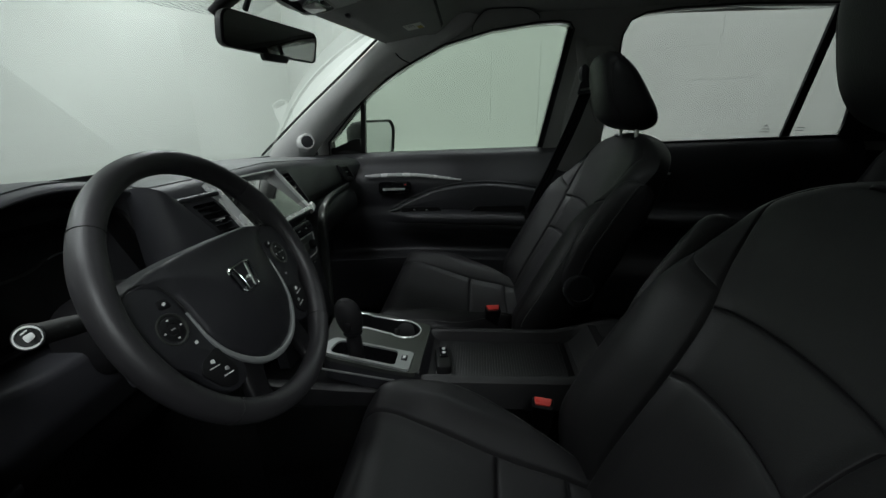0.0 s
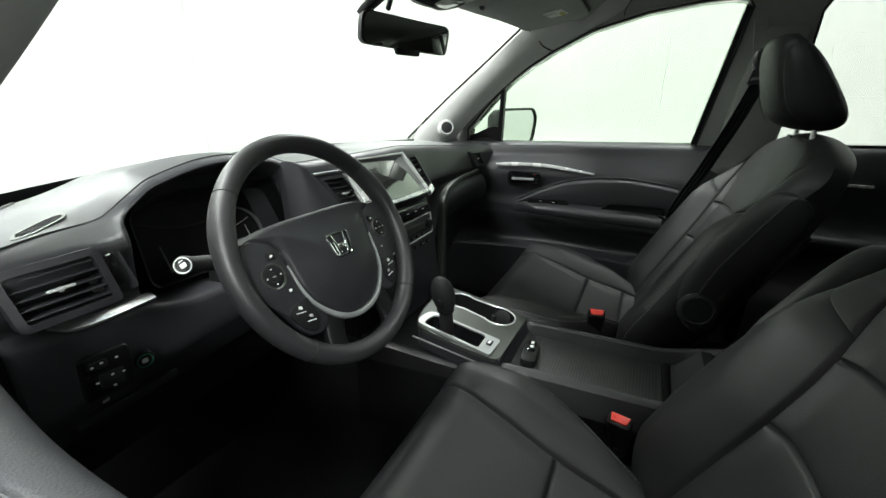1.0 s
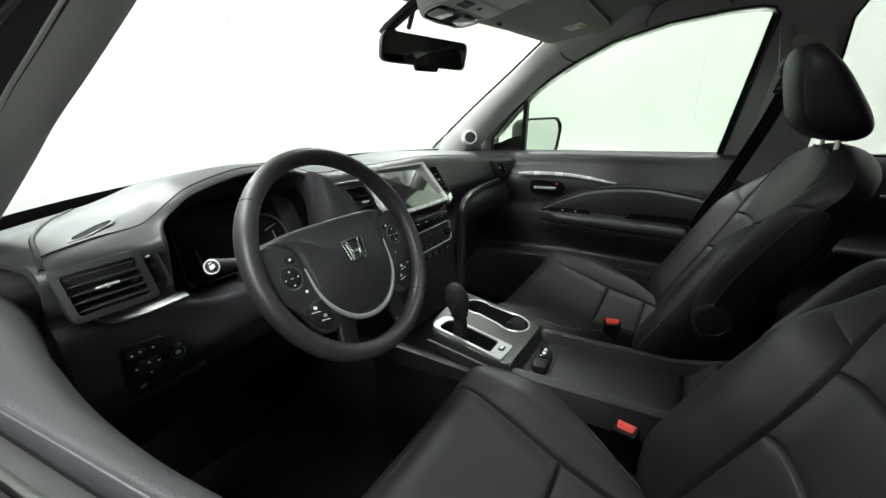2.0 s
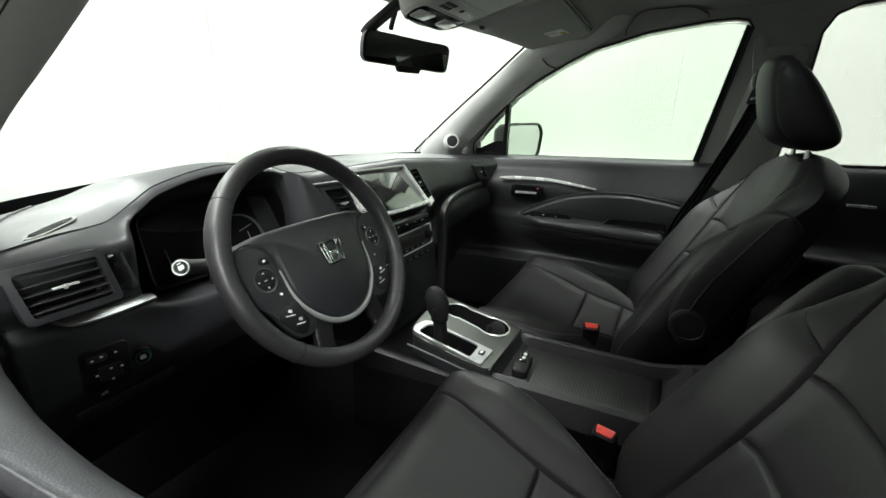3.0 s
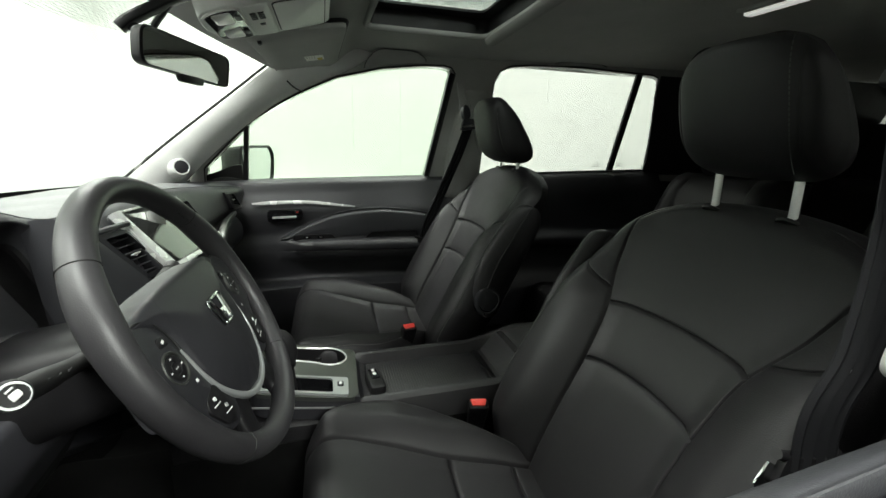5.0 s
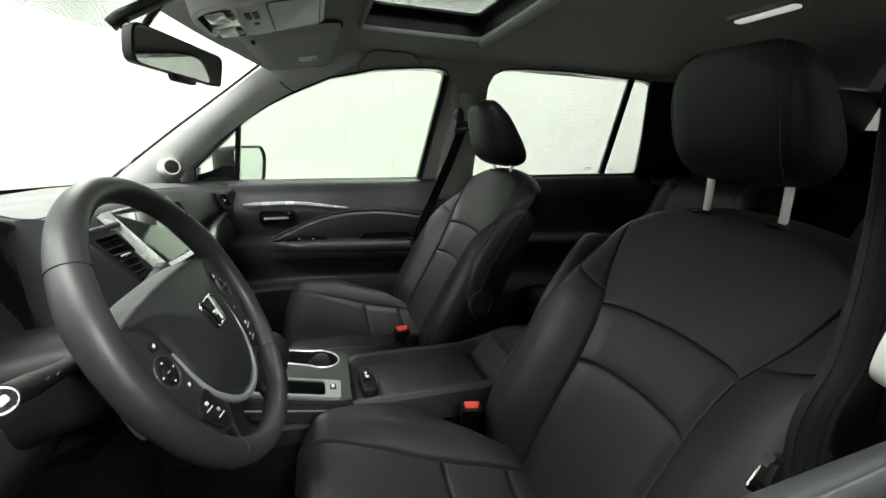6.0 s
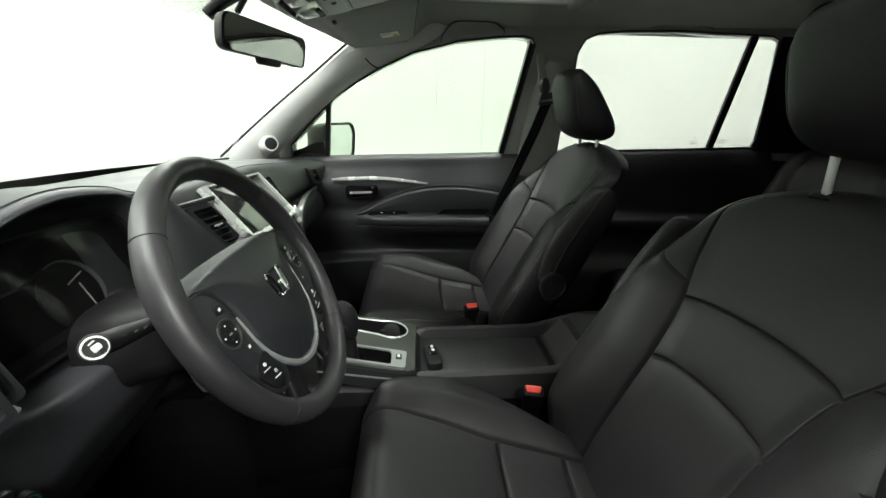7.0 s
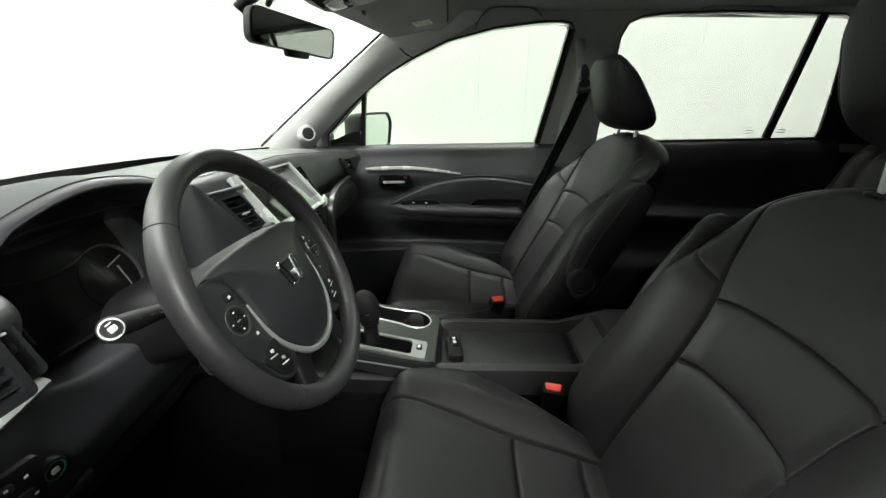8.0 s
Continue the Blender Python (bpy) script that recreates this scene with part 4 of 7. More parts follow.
def back_at(s, level):
    """Front of the backrest at a height: s from -1 to 1 across; the rows rise along the slanting bolster seams."""
    a = abs(s)
    f = max(a - 0.5, 0) / 0.5
    rise = 0.046 * step(0.80, 1.0, level) * step(1.165, 1.05, level)
    z = level + rise * f ** 1.6
    hw = line(BACK_HALF, z)
    seam = min(soft_line(BACK_SEAM, level, 0.012), 0.90 * line(BACK_HALF, level))
    x = across(a, seam, hw)
    if a < 0.5:
        z += 0.007 * (1 - (x / seam) ** 2) * step(0.62, 0.72, z) * step(1.16, 1.06, z)
    wing = 0.062 * step(seam - 0.035, seam + 0.085, x) * step(1.15, 0.98, z) * step(0.58, 0.74, z)
    th = back_thick(level)
    r = 0.050
    over = max(x - (hw - r), 0) / r
    drop = 0.46 * th * (1 - math.sqrt(max(1 - over * over, 0)))
    rel = groove(x - seam)
    if x < seam:
        for row in CROSS_SEAMS:
            rel = min(rel, groove(level - row))
        rel -= 0.010 * (1 - (x / seam) ** 2)
    elif z > 0.9:
        rel = min(rel, groove(level - BOLSTER_SEAM))
    y = back_face_y(z) + wing + rel * (1 - step(1.14, 1.20, level)) - drop
    mid = back_face_y(z) - back_mid(level) * th
    y = mid + (y - mid) * back_round(level)
    return Vector((math.copysign(x, s) if s else 0.0, y, z))


def stitches(pts, normal_up, material, parent, spacing=0.0075, inboard=False):
    """Short thread stitches laid along a path."""
    bm = bmesh.new()
    pts = [Vector(p) for p in pts]
    walked = 0.0
    for a, b in zip(pts, pts[1:]):
        seg = b - a
        while walked < seg.length:
            t = walked / seg.length
            p = a.lerp(b, t)
            x = seg.normalized()
            n = Vector(normal_up).normalized()
            y = n.cross(x)
            if y.length > 0.1:
                m = Matrix.Translation(p) @ Matrix((x, y.normalized(), x.cross(y).normalized())).transposed().to_4x4()
                bmesh.ops.create_cube(bm, size=1, matrix=m @ Matrix.Diagonal((0.0046, 0.0011, 0.0011, 1)))
            walked += spacing
        walked -= seg.length
    return part("stitching", bm, material, parent, "pale contrast stitching", kind="stuff")


def front_seat(cx, dy, dz, side, label, raised=0.0):
    """A front seat; side: +1 where its inboard flank faces the car's right."""
    seat = thing("front_seat", label, "car seat", group="front seats")
    T = pose(cx, dy, dz)
    rings = []
    nv, nu = 400, 120
    for j in range(nv + 1):
        row = [cushion_at(-1.3 + 2.6 * i / nu, j / nv) for i in range(nu + 1)]
        rings.append(row)
    cushion = part("cushion", moved(loft(rings, closed=False), T), LEATHER, seat, "black leather seat cushion with sewn panels")
    rings = []
    levels = [0.60 + 0.589 * math.sin(0.5 * math.pi * j / 180) for j in range(181)]
    levels += [c + 0.0011 * k for c in (*CROSS_SEAMS, BOLSTER_SEAM) for k in range(-6, 7)]
    for z in sorted(levels):
        frontrow = [back_at(-1 + 2 * i / 136, z) for i in range(137)]
        hw = line(BACK_HALF, z)
        th, c = back_thick(z), back_round(z)
        mid = back_face_y(z) - back_mid(z) * th
        backrow = [Vector((hw * (1 - 2 * k / 16), mid + (-(1 - back_mid(z)) * th - 0.012 * math.sin(math.pi * k / 16) + 0.46 * th * abs(1 - k / 8) ** 4) * c, z)) for k in range(1, 16)]
        rings.append(frontrow + backrow)
    backrest = part("backrest", moved(loft(rings), T), LEATHER, seat, "black leather backrest with sewn panels and deep bolsters")
    shell = part("back_panel", moved(rbox(0.34, 0.03, 0.34, 0.012, pose(0, -0.426, 0.84, 27.5, 0, 0)), T), BLACK, seat, "black plastic back panel")
    base = part("seat_base", moved(join(rbox(0.46, 0.44, 0.10, 0.02, pose(0, -0.02, 0.53)), rbox(0.06, 0.46, 0.06, 0.01, pose(-0.2, -0.02, 0.46)), rbox(0.06, 0.46, 0.06, 0.01, pose(0.2, -0.02, 0.46))), T), BLACK, seat, "black seat base on its rails")
    for q in (-1, 1):
        part("side_shield", moved(rbox(0.03, 0.44, 0.10, 0.014, pose(q * 0.272, -0.06, 0.555, 4, 0, 0)), T), HARD, seat, "black plastic side shield")
    for q in (-1, 1):
        edge = []
        for k in range(70):
            y = -0.19 + 0.35 * k / 69
            v = min(range(280), key=lambda i: abs(CUSHION_TABLE[i][0] - y)) / 400
            hw, seam = soft_line(HALF, y), line(CUSHION_SEAM, y)
            edge.append(T @ (cushion_at(q * (0.5 + 0.5 * ((hw - 0.013 - seam) / (hw - seam)) ** (1 / 1.6)), v) + Vector((0, 0, 0.0024))))
        stitches(edge, (0, 0, 1), THREAD, cushion)
        if q != side:
            continue
        edge = [T @ (back_at(q * 0.972, 0.70 + 0.28 * k / 30) + Vector((q * 0.0008, 0.0012, 0))) for k in range(31)]
        stitches(edge, (q * 0.6, 1, 0.3), THREAD, backrest)
    # headrest on two posts
    H = T @ pose(-0.008 * side, -0.022 + raised * 0.1, raised) @ pose(0, -0.45, 1.330) @ Matrix.Diagonal((1.03 if side > 0 else 1.09, 1.03, 1.02 if side > 0 else 1.06, 1)) @ pose(0, 0.45, -1.330)
    head = part("headrest", moved(headrest_bm(), H), LEATHER, seat, "black leather head restraint")
    for q in (-side,):
        edge = [H @ Vector((q * 0.0885, -0.3940 + 0.046 * t - 0.008 * (2 * t - 1) ** 4, 1.252 + 0.158 * t)) for t in (k / 24 for k in range(25))]
        stitches(edge, (0, 1, 0.3), DARK_THREAD, head, 0.0065)
    for q in (-1, 1):
        path = [(q * 0.066, -0.4880, 1.160), (q * 0.066, -0.4878, 1.195), (q * 0.066, -0.4850, 1.275)]
        post = part("post", moved(tube(path, 0.0064 if side > 0 else 0.0050, 16, up=(1, 0, 0)), T), POST, seat, "chrome head restraint post")
        if q * side > 0:
            for k in range(4):
                part("notch", moved(rbox(0.008, 0.004, 0.0045, 0.001, pose(q * 0.066, -0.4925 + 0.0002 * k, 1.184 + 0.011 * k, 0, 0, 0)), T), BLACK, post)
        part("guide", moved(lathe([(0.018, -0.004), (0.019, 0.0), (0.017, 0.0015), (0.009, 0.002)], 24, pose(q * 0.066, -0.4830, 1.1745, 42, 0, 0) @ Matrix.Diagonal((1, 0.7, 1, 1))), T), BLACK, seat, "black post guide")
    # folded armrest on the inboard flank
    f = side
    pts = [(y - 0.028, z, w) for y, z, w in ((-0.264, 0.782, 0.020), (-0.266, 0.800, 0.040), (-0.272, 0.840, 0.052), (-0.302, 0.92, 0.058), (-0.342, 0.995, 0.056), (-0.372, 1.050, 0.050), (-0.386, 1.078, 0.038), (-0.392, 1.090, 0.016))]
    rings = []
    for k, (p, w) in enumerate([(Vector((0, y - 0.02, z)), w) for y, z, w in pts]):
        rings.append([p + Vector((f * (0.278 + u * 0.026), v * w * 0.9, v * w * 0.42)) for u, v in circle(1.0, 20)])
    sm = []
    for j in range(20):
        sm.append(spline([r[j] for r in rings], 28))
    rings = [[sm[j][i] for j in range(20)] for i in range(28)]
    arm = part("armrest", moved(loft(rings), T), LEATHER, seat, "black leather armrest folded up beside the backrest")
    for j in (1, 9):
        part("piping", moved(tube([sm[j][i] for i in range(1, 27)], 0.0026, 6), T), LEATHER, arm, "raised sewn edge")
    part("tag", moved(rbox(0.004, 0.016, 0.022, 0.001, pose(0.180, -0.212, 0.676, 20, 0, 25)), T), PAPER, cushion, "small pale sewn-in tag")
    m = axes((f * 0.300, -0.316, 0.832), (0, -f, 0), (f, 0, 0))
    part("pivot_cap", moved(lathe([(0.040, -0.006), (0.040, 0.003), (0.036, 0.006), (0.030, 0.0065), (0.029, 0.0045), (0.010, 0.0055)], 30, m), T), HARD, arm, "round black pivot cap")
    return seat


def headrest_bm():
    """A wedge-shaped cushion, thick at its foot."""
    rings = []
    for k in range(49):
        t = 0.5 - 0.5 * math.cos(math.pi * k / 48)
        z = 1.237 + 0.188 * t
        lift = math.sqrt(max(1 - (2 * abs(t - 0.5)) ** 3.6, 0.0))
        hw = 0.111 * (0.96 + 0.06 * math.sin(math.pi * min(t * 0.9 + 0.05, 1)) - 0.06 * t ** 2) * (0.50 + 0.50 * lift)
        yf = -0.386 + 0.046 * t
        yb = -0.545 + 0.125 * t
        c, h = (yf + yb) / 2, (yf - yb) / 2 * (0.16 + 0.84 * lift)
        ring = []
        for j in range(128):
            a = 2 * math.pi * j / 128
            ca, sa = math.cos(a), math.sin(a)
            e = 0.52
            px, py = math.copysign(abs(ca) ** e, ca), math.copysign(abs(sa) ** e, sa)
            dip = 0.0
            if sa > 0:
                dip = -0.0048 * math.exp(-((abs(px * hw) - 0.0885) / 0.0034) ** 2)
            ring.append(Vector((px * hw, c + h * py + dip - 0.014 * px * px * (1 if sa > 0 else -0.4), z)))
        rings.append(ring)
    return loft(rings)


front_seat(-0.414, 0.0, 0.0, 1, "black leather driver's seat with grey stitching and armrest up")
front_seat(0.400, 0.062, 0.020, -1, "black leather front passenger seat with armrest up", -0.034)


# ---- rear seats ----
def rear_seat(cx, label):
    seat = thing("back_seat", label, "car seat", group="rear seats")
    def back(u, v):
        x, z = (u - 0.5) * (0.50 - 0.06 * v ** 3), 0.66 + 0.52 * v
        e = max(abs(2 * u - 1) - 0.8, 0) / 0.2
        f = max(v - 0.85, 0) / 0.15
        d = abs(abs(x) - 0.145)
        return (cx + x, -1.12 - 0.20 * v - 0.045 * (1 - math.sqrt(max(1 - e * e, 0))) - 0.06 * (1 - math.sqrt(max(1 - f * f, 0))) + groove(d) + 0.02 * step(0.12, 0.2, abs(x)), z)
    part("backrest", sheet(back, 50, 40, 0.10, (0, -1, -0.2)), LEATHER, seat, "black leather rear backrest")
    def cush(u, v):
        x, y = (u - 0.5) * 0.50, -1.16 + 0.50 * v
        e = max(abs(2 * u - 1) - 0.85, 0) / 0.15
        f = max(v - 0.86, 0) / 0.14
        return (cx + x, y, 0.66 + 0.05 * v - 0.035 * (1 - math.sqrt(max(1 - e * e, 0))) - 0.05 * (1 - math.sqrt(max(1 - f * f, 0))) + groove(abs(abs(x) - 0.16)))
    part("cushion", sheet(cush, 40, 40, 0.14, (0, 0, -1)), LEATHER, seat, "black leather rear cushion")
    rings = []
    for k in range(15):
        t = k / 14
        s = max(1 - (2 * abs(t - 0.5)) ** 4, 0.02) ** 0.5
        rings.append([Vector((cx + math.copysign(abs(math.cos(a)) ** 0.55, math.cos(a)) * 0.125 * (0.75 + 0.25 * s), -1.375 + math.copysign(abs(math.sin(a)) ** 0.7, math.sin(a)) * 0.05 * (0.5 + 0.5 * s), 1.175 + 0.15 * t)) for a in (2 * math.pi * j / 28 for j in range(28))])
    part("headrest", loft(rings), LEATHER_SIDE, seat, "black leather head restraint")
    return seat


rear_seat(0.40, "black leather rear seat behind the front passenger")
rear_seat(-0.36, "black leather rear seat behind the driver")
third = thing("third_row_seat", "black third row bench in the dim load space", "car seat")
part("backrest", rbox(1.1, 0.16, 0.50, 0.05, pose(0, -2.05, 0.92, 14, 0, 0), 4), LEATHER_SIDE, third)
part("cushion", rbox(1.1, 0.44, 0.14, 0.05, pose(0, -1.80, 0.66), 4), LEATHER_SIDE, third)


# ---- belts and buckles ----
def buckle(x, y, z, yaw, label):
    b = thing("belt_buckle", label, "belt buckle", group="belt buckles")
    m = pose(x, y, z, 0, 0, yaw) @ pose(0, 0, 0, -24, 0, 0)
    part("housing", loft([[m @ Vector((p.x * f, p.y * f, h)) for p in corners([(-0.0215, -0.013), (0.0215, -0.013), (0.0215, 0.013), (-0.0215, 0.013)], 0.007)] for f, h in ((0.8, -0.11), (0.92, -0.07), (1.0, -0.02), (1.0, -0.003), (0.93, 0.0))]), BLACK, b, "black buckle housing")
    part("release_button", slab(corners([(-0.018, -0.0095), (0.018, -0.0095), (0.014, 0.007), (-0.014, 0.007)], 0.003), 0.0035, m @ pose(0, -0.001, 0.0), 0.0015), RED, b, "red release button")
    part("slot", rbox(0.026, 0.003, 0.002, 0.0005, m @ pose(0, 0.0095, 0.0002)), RUBBER, b)
    part("stalk", tube([m @ Vector((0, 0, -0.09)), m @ Vector((0, 0, -0.20))], 0.014, 10, up=(0, 1, 0)), BLACK, b)
    return b


buckle(-0.171, -0.134, 0.724, 78, "black seat belt buckle with a red button beside the driver's seat")
buckle(0.181, -0.048, 0.757, 100, "black seat belt buckle with a red button beside the passenger seat")


def ribbon(path, w, across, t=0.0016):
    """A strap of width w, lightly folded along its length: across gives its flat direction."""
    rings = []
    for i, (p, a) in enumerate(zip(path, across)):
        a = Vector(a).normalized() * (w / 2)
        n = Vector((1, 0, 0)) if abs(a.x) < 0.5 * a.length else Vector((0, 1, 0))
        us = [k / 8 - 1 for k in range(17)]
        fold = [0.0034 * math.cos(3.4 * math.pi * u + 0.6) * math.sin(math.pi * i / (len(path) - 1)) for u in us]
        rings.append([p + a * u + n * (f + t / 2) for u, f in zip(us, fold)] + [p + a * u + n * (f - t / 2) for u, f in reversed(list(zip(us, fold)))])
    return loft(rings)


def front_belt(s, path, low, label):
    b = thing("seat_belt", label, "seat belt", group="front seat belts")
    g = Vector(path[0])
    path = spline([g, *path[1:], low, (low[0] + s * 0.03, low[1] - 0.05, 0.72), (low[0] + s * 0.03, low[1] - 0.08, 0.50)], 48)
    part("strap", ribbon(path, 0.054 if s < 0 else 0.036, [(0, 1, 0.22)] * 48), WEBBING, b, "black woven belt strap")
    m = axes(g + Vector((s * 0.006, 0.0, 0.010)), (0, -s, 0.15), (-s, -0.1, 0.1))
    loop_out = corners([(-0.034, -0.016), (0.034, -0.016), (0.026, 0.022), (-0.018, 0.026)], 0.010)
    loop_in = corners([(-0.026, -0.006), (0.026, -0.006), (0.020, 0.002), (-0.020, 0.002)], 0.003)
    part("guide_loop", holed([(p.x, p.y) for p in loop_out], [[(p.x, p.y) for p in loop_in]], lambda x, y, q: m @ Vector((x, y, q)), 0.012), HARD, b, "dark grey belt guide loop")
    part("guide_cover", loft([[m @ Vector((p[0] * f, p[1] * f * 1.7 + 0.046, h)) for p in circle(0.017, 20)] for f, h in ((1.0, -0.01), (1.0, 0.006), (0.8, 0.011), (0.3, 0.012))]), HARD, b, "dark grey height adjuster cover")
    part("adjuster_rail", slab(corners([(-0.016, -0.10), (0.016, -0.10), (0.016, 0.11), (-0.016, 0.11)], 0.012), 0.004, m @ pose(0, 0.05, -0.016), 0.002), RAIL, b)
    low = Vector(low)
    mt = axes(low, (0, -s, -0.2 * s), (-s, 0, 0))
    part("tongue", join(tube([mt @ Vector(q) for q in ((-0.040, 0.004, 0.004), (-0.030, 0.002, 0.005), (0.0, -0.001, 0.006), (0.030, 0.001, 0.005), (0.042, 0.004, 0.004))], 0.0050, 12), slab(corners([(-0.020, -0.034), (0.034, -0.030), (0.032, 0.002), (-0.028, 0.002)], 0.008), 0.008, mt @ pose(0, 0, 0.0), 0.003)), BLACK, b, "black latch tongue grip")
    part("latch_plate", slab(corners([(-0.012, -0.013), (0.012, -0.013), (0.012, 0.013), (-0.012, 0.013)], 0.003), 0.002, mt @ pose(0.036, -0.022, 0.006, 0, 0, 20), 0.0005), CHROME, b, "bright steel latch plate")
    if s < 0:
        q = min(path, key=lambda p: abs(p.z - 1.085))
        for k in range(5):
            part("care_label", rbox(0.0006, 0.0022, 0.020, 0, Matrix.Translation(q + Vector((0.0014, -0.008 - 0.0032 * k, 0.0))) @ pose(0, 0, 0, -12, 0, 0)), DIM_PRINT, b, "pale printed belt label lines")
    return b


front_belt(1, [(0.628, -0.352, 1.330), (0.655, -0.320, 1.220), (0.685, -0.270, 1.080)], (0.690, -0.205, 0.900), "black passenger seat belt hanging from its guide")
front_belt(-1, [(-0.640, -0.372, 1.340), (-0.690, -0.306, 1.210), (-0.708, -0.272, 1.110)], (-0.714, -0.240, 1.008), "black driver's seat belt hanging beside the seat")

# ---- dashboard ----
# stations across the car: x, then pairs y, z from the top's rear edge down the face to the foot
DASH = [
    (-0.739, 0.62, 1.106, 0.53, 1.118, 0.474, 1.126, 0.452, 1.118, 0.447, 1.106, 0.468, 1.046, 0.451, 1.034, 0.452, 0.93, 0.500, 0.86, 0.70, 0.82),
    (-0.725, 0.63, 1.116, 0.53, 1.126, 0.474, 1.131, 0.449, 1.121, 0.443, 1.108, 0.468, 1.044, 0.450, 1.032, 0.455, 0.93, 0.500, 0.86, 0.70, 0.82),
    (-0.660, 0.66, 1.128, 0.55, 1.136, 0.484, 1.137, 0.448, 1.124, 0.442, 1.110, 0.474, 1.038, 0.457, 1.025, 0.464, 0.93, 0.505, 0.86, 0.70, 0.82),
    (-0.605, 0.69, 1.136, 0.57, 1.142, 0.506, 1.135, 0.462, 1.121, 0.456, 1.106, 0.490, 1.028, 0.476, 1.015, 0.474, 0.93, 0.512, 0.86, 0.70, 0.82),
    (-0.578, 0.71, 1.140, 0.58, 1.147, 0.526, 1.139, 0.504, 1.124, 0.498, 1.106, 0.510, 1.018, 0.486, 1.008, 0.477, 0.93, 0.513, 0.86, 0.70, 0.82),
    (-0.548, 0.72, 1.146, 0.60, 1.156, 0.545, 1.148, 0.531, 1.134, 0.660, 1.118, 0.620, 0.990, 0.490, 0.998, 0.480, 0.93, 0.515, 0.86, 0.70, 0.82),
    (-0.500, 0.74, 1.158, 0.62, 1.176, 0.558, 1.168, 0.546, 1.155, 0.670, 1.135, 0.630, 0.985, 0.490, 0.990, 0.484, 0.93, 0.520, 0.86, 0.70, 0.82),
    (-0.370, 0.76, 1.164, 0.64, 1.186, 0.572, 1.186, 0.560, 1.174, 0.670, 1.145, 0.630, 0.985, 0.492, 0.985, 0.488, 0.93, 0.525, 0.86, 0.70, 0.82),
    (-0.270, 0.76, 1.160, 0.64, 1.176, 0.572, 1.174, 0.560, 1.162, 0.670, 1.135, 0.630, 0.985, 0.492, 0.985, 0.490, 0.92, 0.530, 0.86, 0.70, 0.82),
    (-0.225, 0.76, 1.154, 0.64, 1.164, 0.565, 1.158, 0.552, 1.146, 0.575, 1.110, 0.550, 1.000, 0.492, 0.985, 0.490, 0.90, 0.530, 0.84, 0.70, 0.80),
    (-0.205, 0.76, 1.152, 0.64, 1.160, 0.552, 1.154, 0.534, 1.146, 0.520, 1.120, 0.480, 1.000, 0.475, 0.980, 0.480, 0.88, 0.500, 0.80, 0.70, 0.74),
    (-0.120, 0.76, 1.150, 0.63, 1.156, 0.545, 1.154, 0.528, 1.146, 0.512, 1.118, 0.468, 1.030, 0.455, 1.010, 0.462, 0.88, 0.470, 0.78, 0.60, 0.72),
    (0.170, 0.76, 1.150, 0.63, 1.156, 0.540, 1.154, 0.523, 1.146, 0.507, 1.118, 0.463, 1.030, 0.450, 1.010, 0.457, 0.88, 0.465, 0.78, 0.60, 0.72),
    (0.225, 0.76, 1.150, 0.63, 1.154, 0.540, 1.150, 0.524, 1.140, 0.512, 1.115, 0.482, 1.040, 0.478, 1.020, 0.500, 0.88, 0.520, 0.78, 0.62, 0.70),
    (0.300, 0.75, 1.148, 0.62, 1.150, 0.545, 1.144, 0.526, 1.132, 0.515, 1.110, 0.490, 1.045, 0.505, 1.020, 0.545, 0.93, 0.560, 0.82, 0.66, 0.70),
    (0.560, 0.70, 1.132, 0.58, 1.130, 0.520, 1.122, 0.502, 1.110, 0.494, 1.092, 0.485, 1.040, 0.500, 1.020, 0.545, 0.93, 0.560, 0.82, 0.66, 0.70),
    (0.800, 0.64, 1.115, 0.52, 1.110, 0.475, 1.102, 0.462, 1.092, 0.458, 1.080, 0.465, 1.035, 0.485, 1.015, 0.535, 0.93, 0.560, 0.82, 0.66, 0.70)]


def smooth_rows(rows, x):
    """Values at x on smooth curves through the rows that never overshoot them."""
    x = min(max(x, rows[0][0]), rows[-1][0])
    j = max(i for i in range(len(rows) - 1) if rows[i][0] <= x)
    out = []
    for c in range(1, len(rows[0])):
        def slope(i):
            if i <= 0 or i >= len(rows) - 1:
                return 0.0
            h0, h1 = rows[i][0] - rows[i - 1][0], rows[i + 1][0] - rows[i][0]
            d0, d1 = (rows[i][c] - rows[i - 1][c]) / h0, (rows[i + 1][c] - rows[i][c]) / h1
            return 0.0 if d0 * d1 <= 0 else 3 * (h0 + h1) / ((2 * h1 + h0) / d0 + (h1 + 2 * h0) / d1)
        h = rows[j + 1][0] - rows[j][0]
        t = (x - rows[j][0]) / h
        out.append((1 + 2 * t) * (1 - t) ** 2 * rows[j][c] + t * (1 - t) ** 2 * h * slope(j) + t * t * (3 - 2 * t) * rows[j + 1][c] + t * t * (t - 1) * h * slope(j + 1))
    return out


def dash_top(x, y):
    """Height of the dashboard's top at x, y."""
    pts = dash_section(x)[1:6]
    return line(sorted(pts), y)


def dash_section(x):
    v = smooth_rows(DASH, x)
    pts = [(cowl_y(x) - 0.01, 1.075), (cowl_y(x) - 0.03, 1.103)] + list(zip(v[0::2], v[1::2]))
    return pts


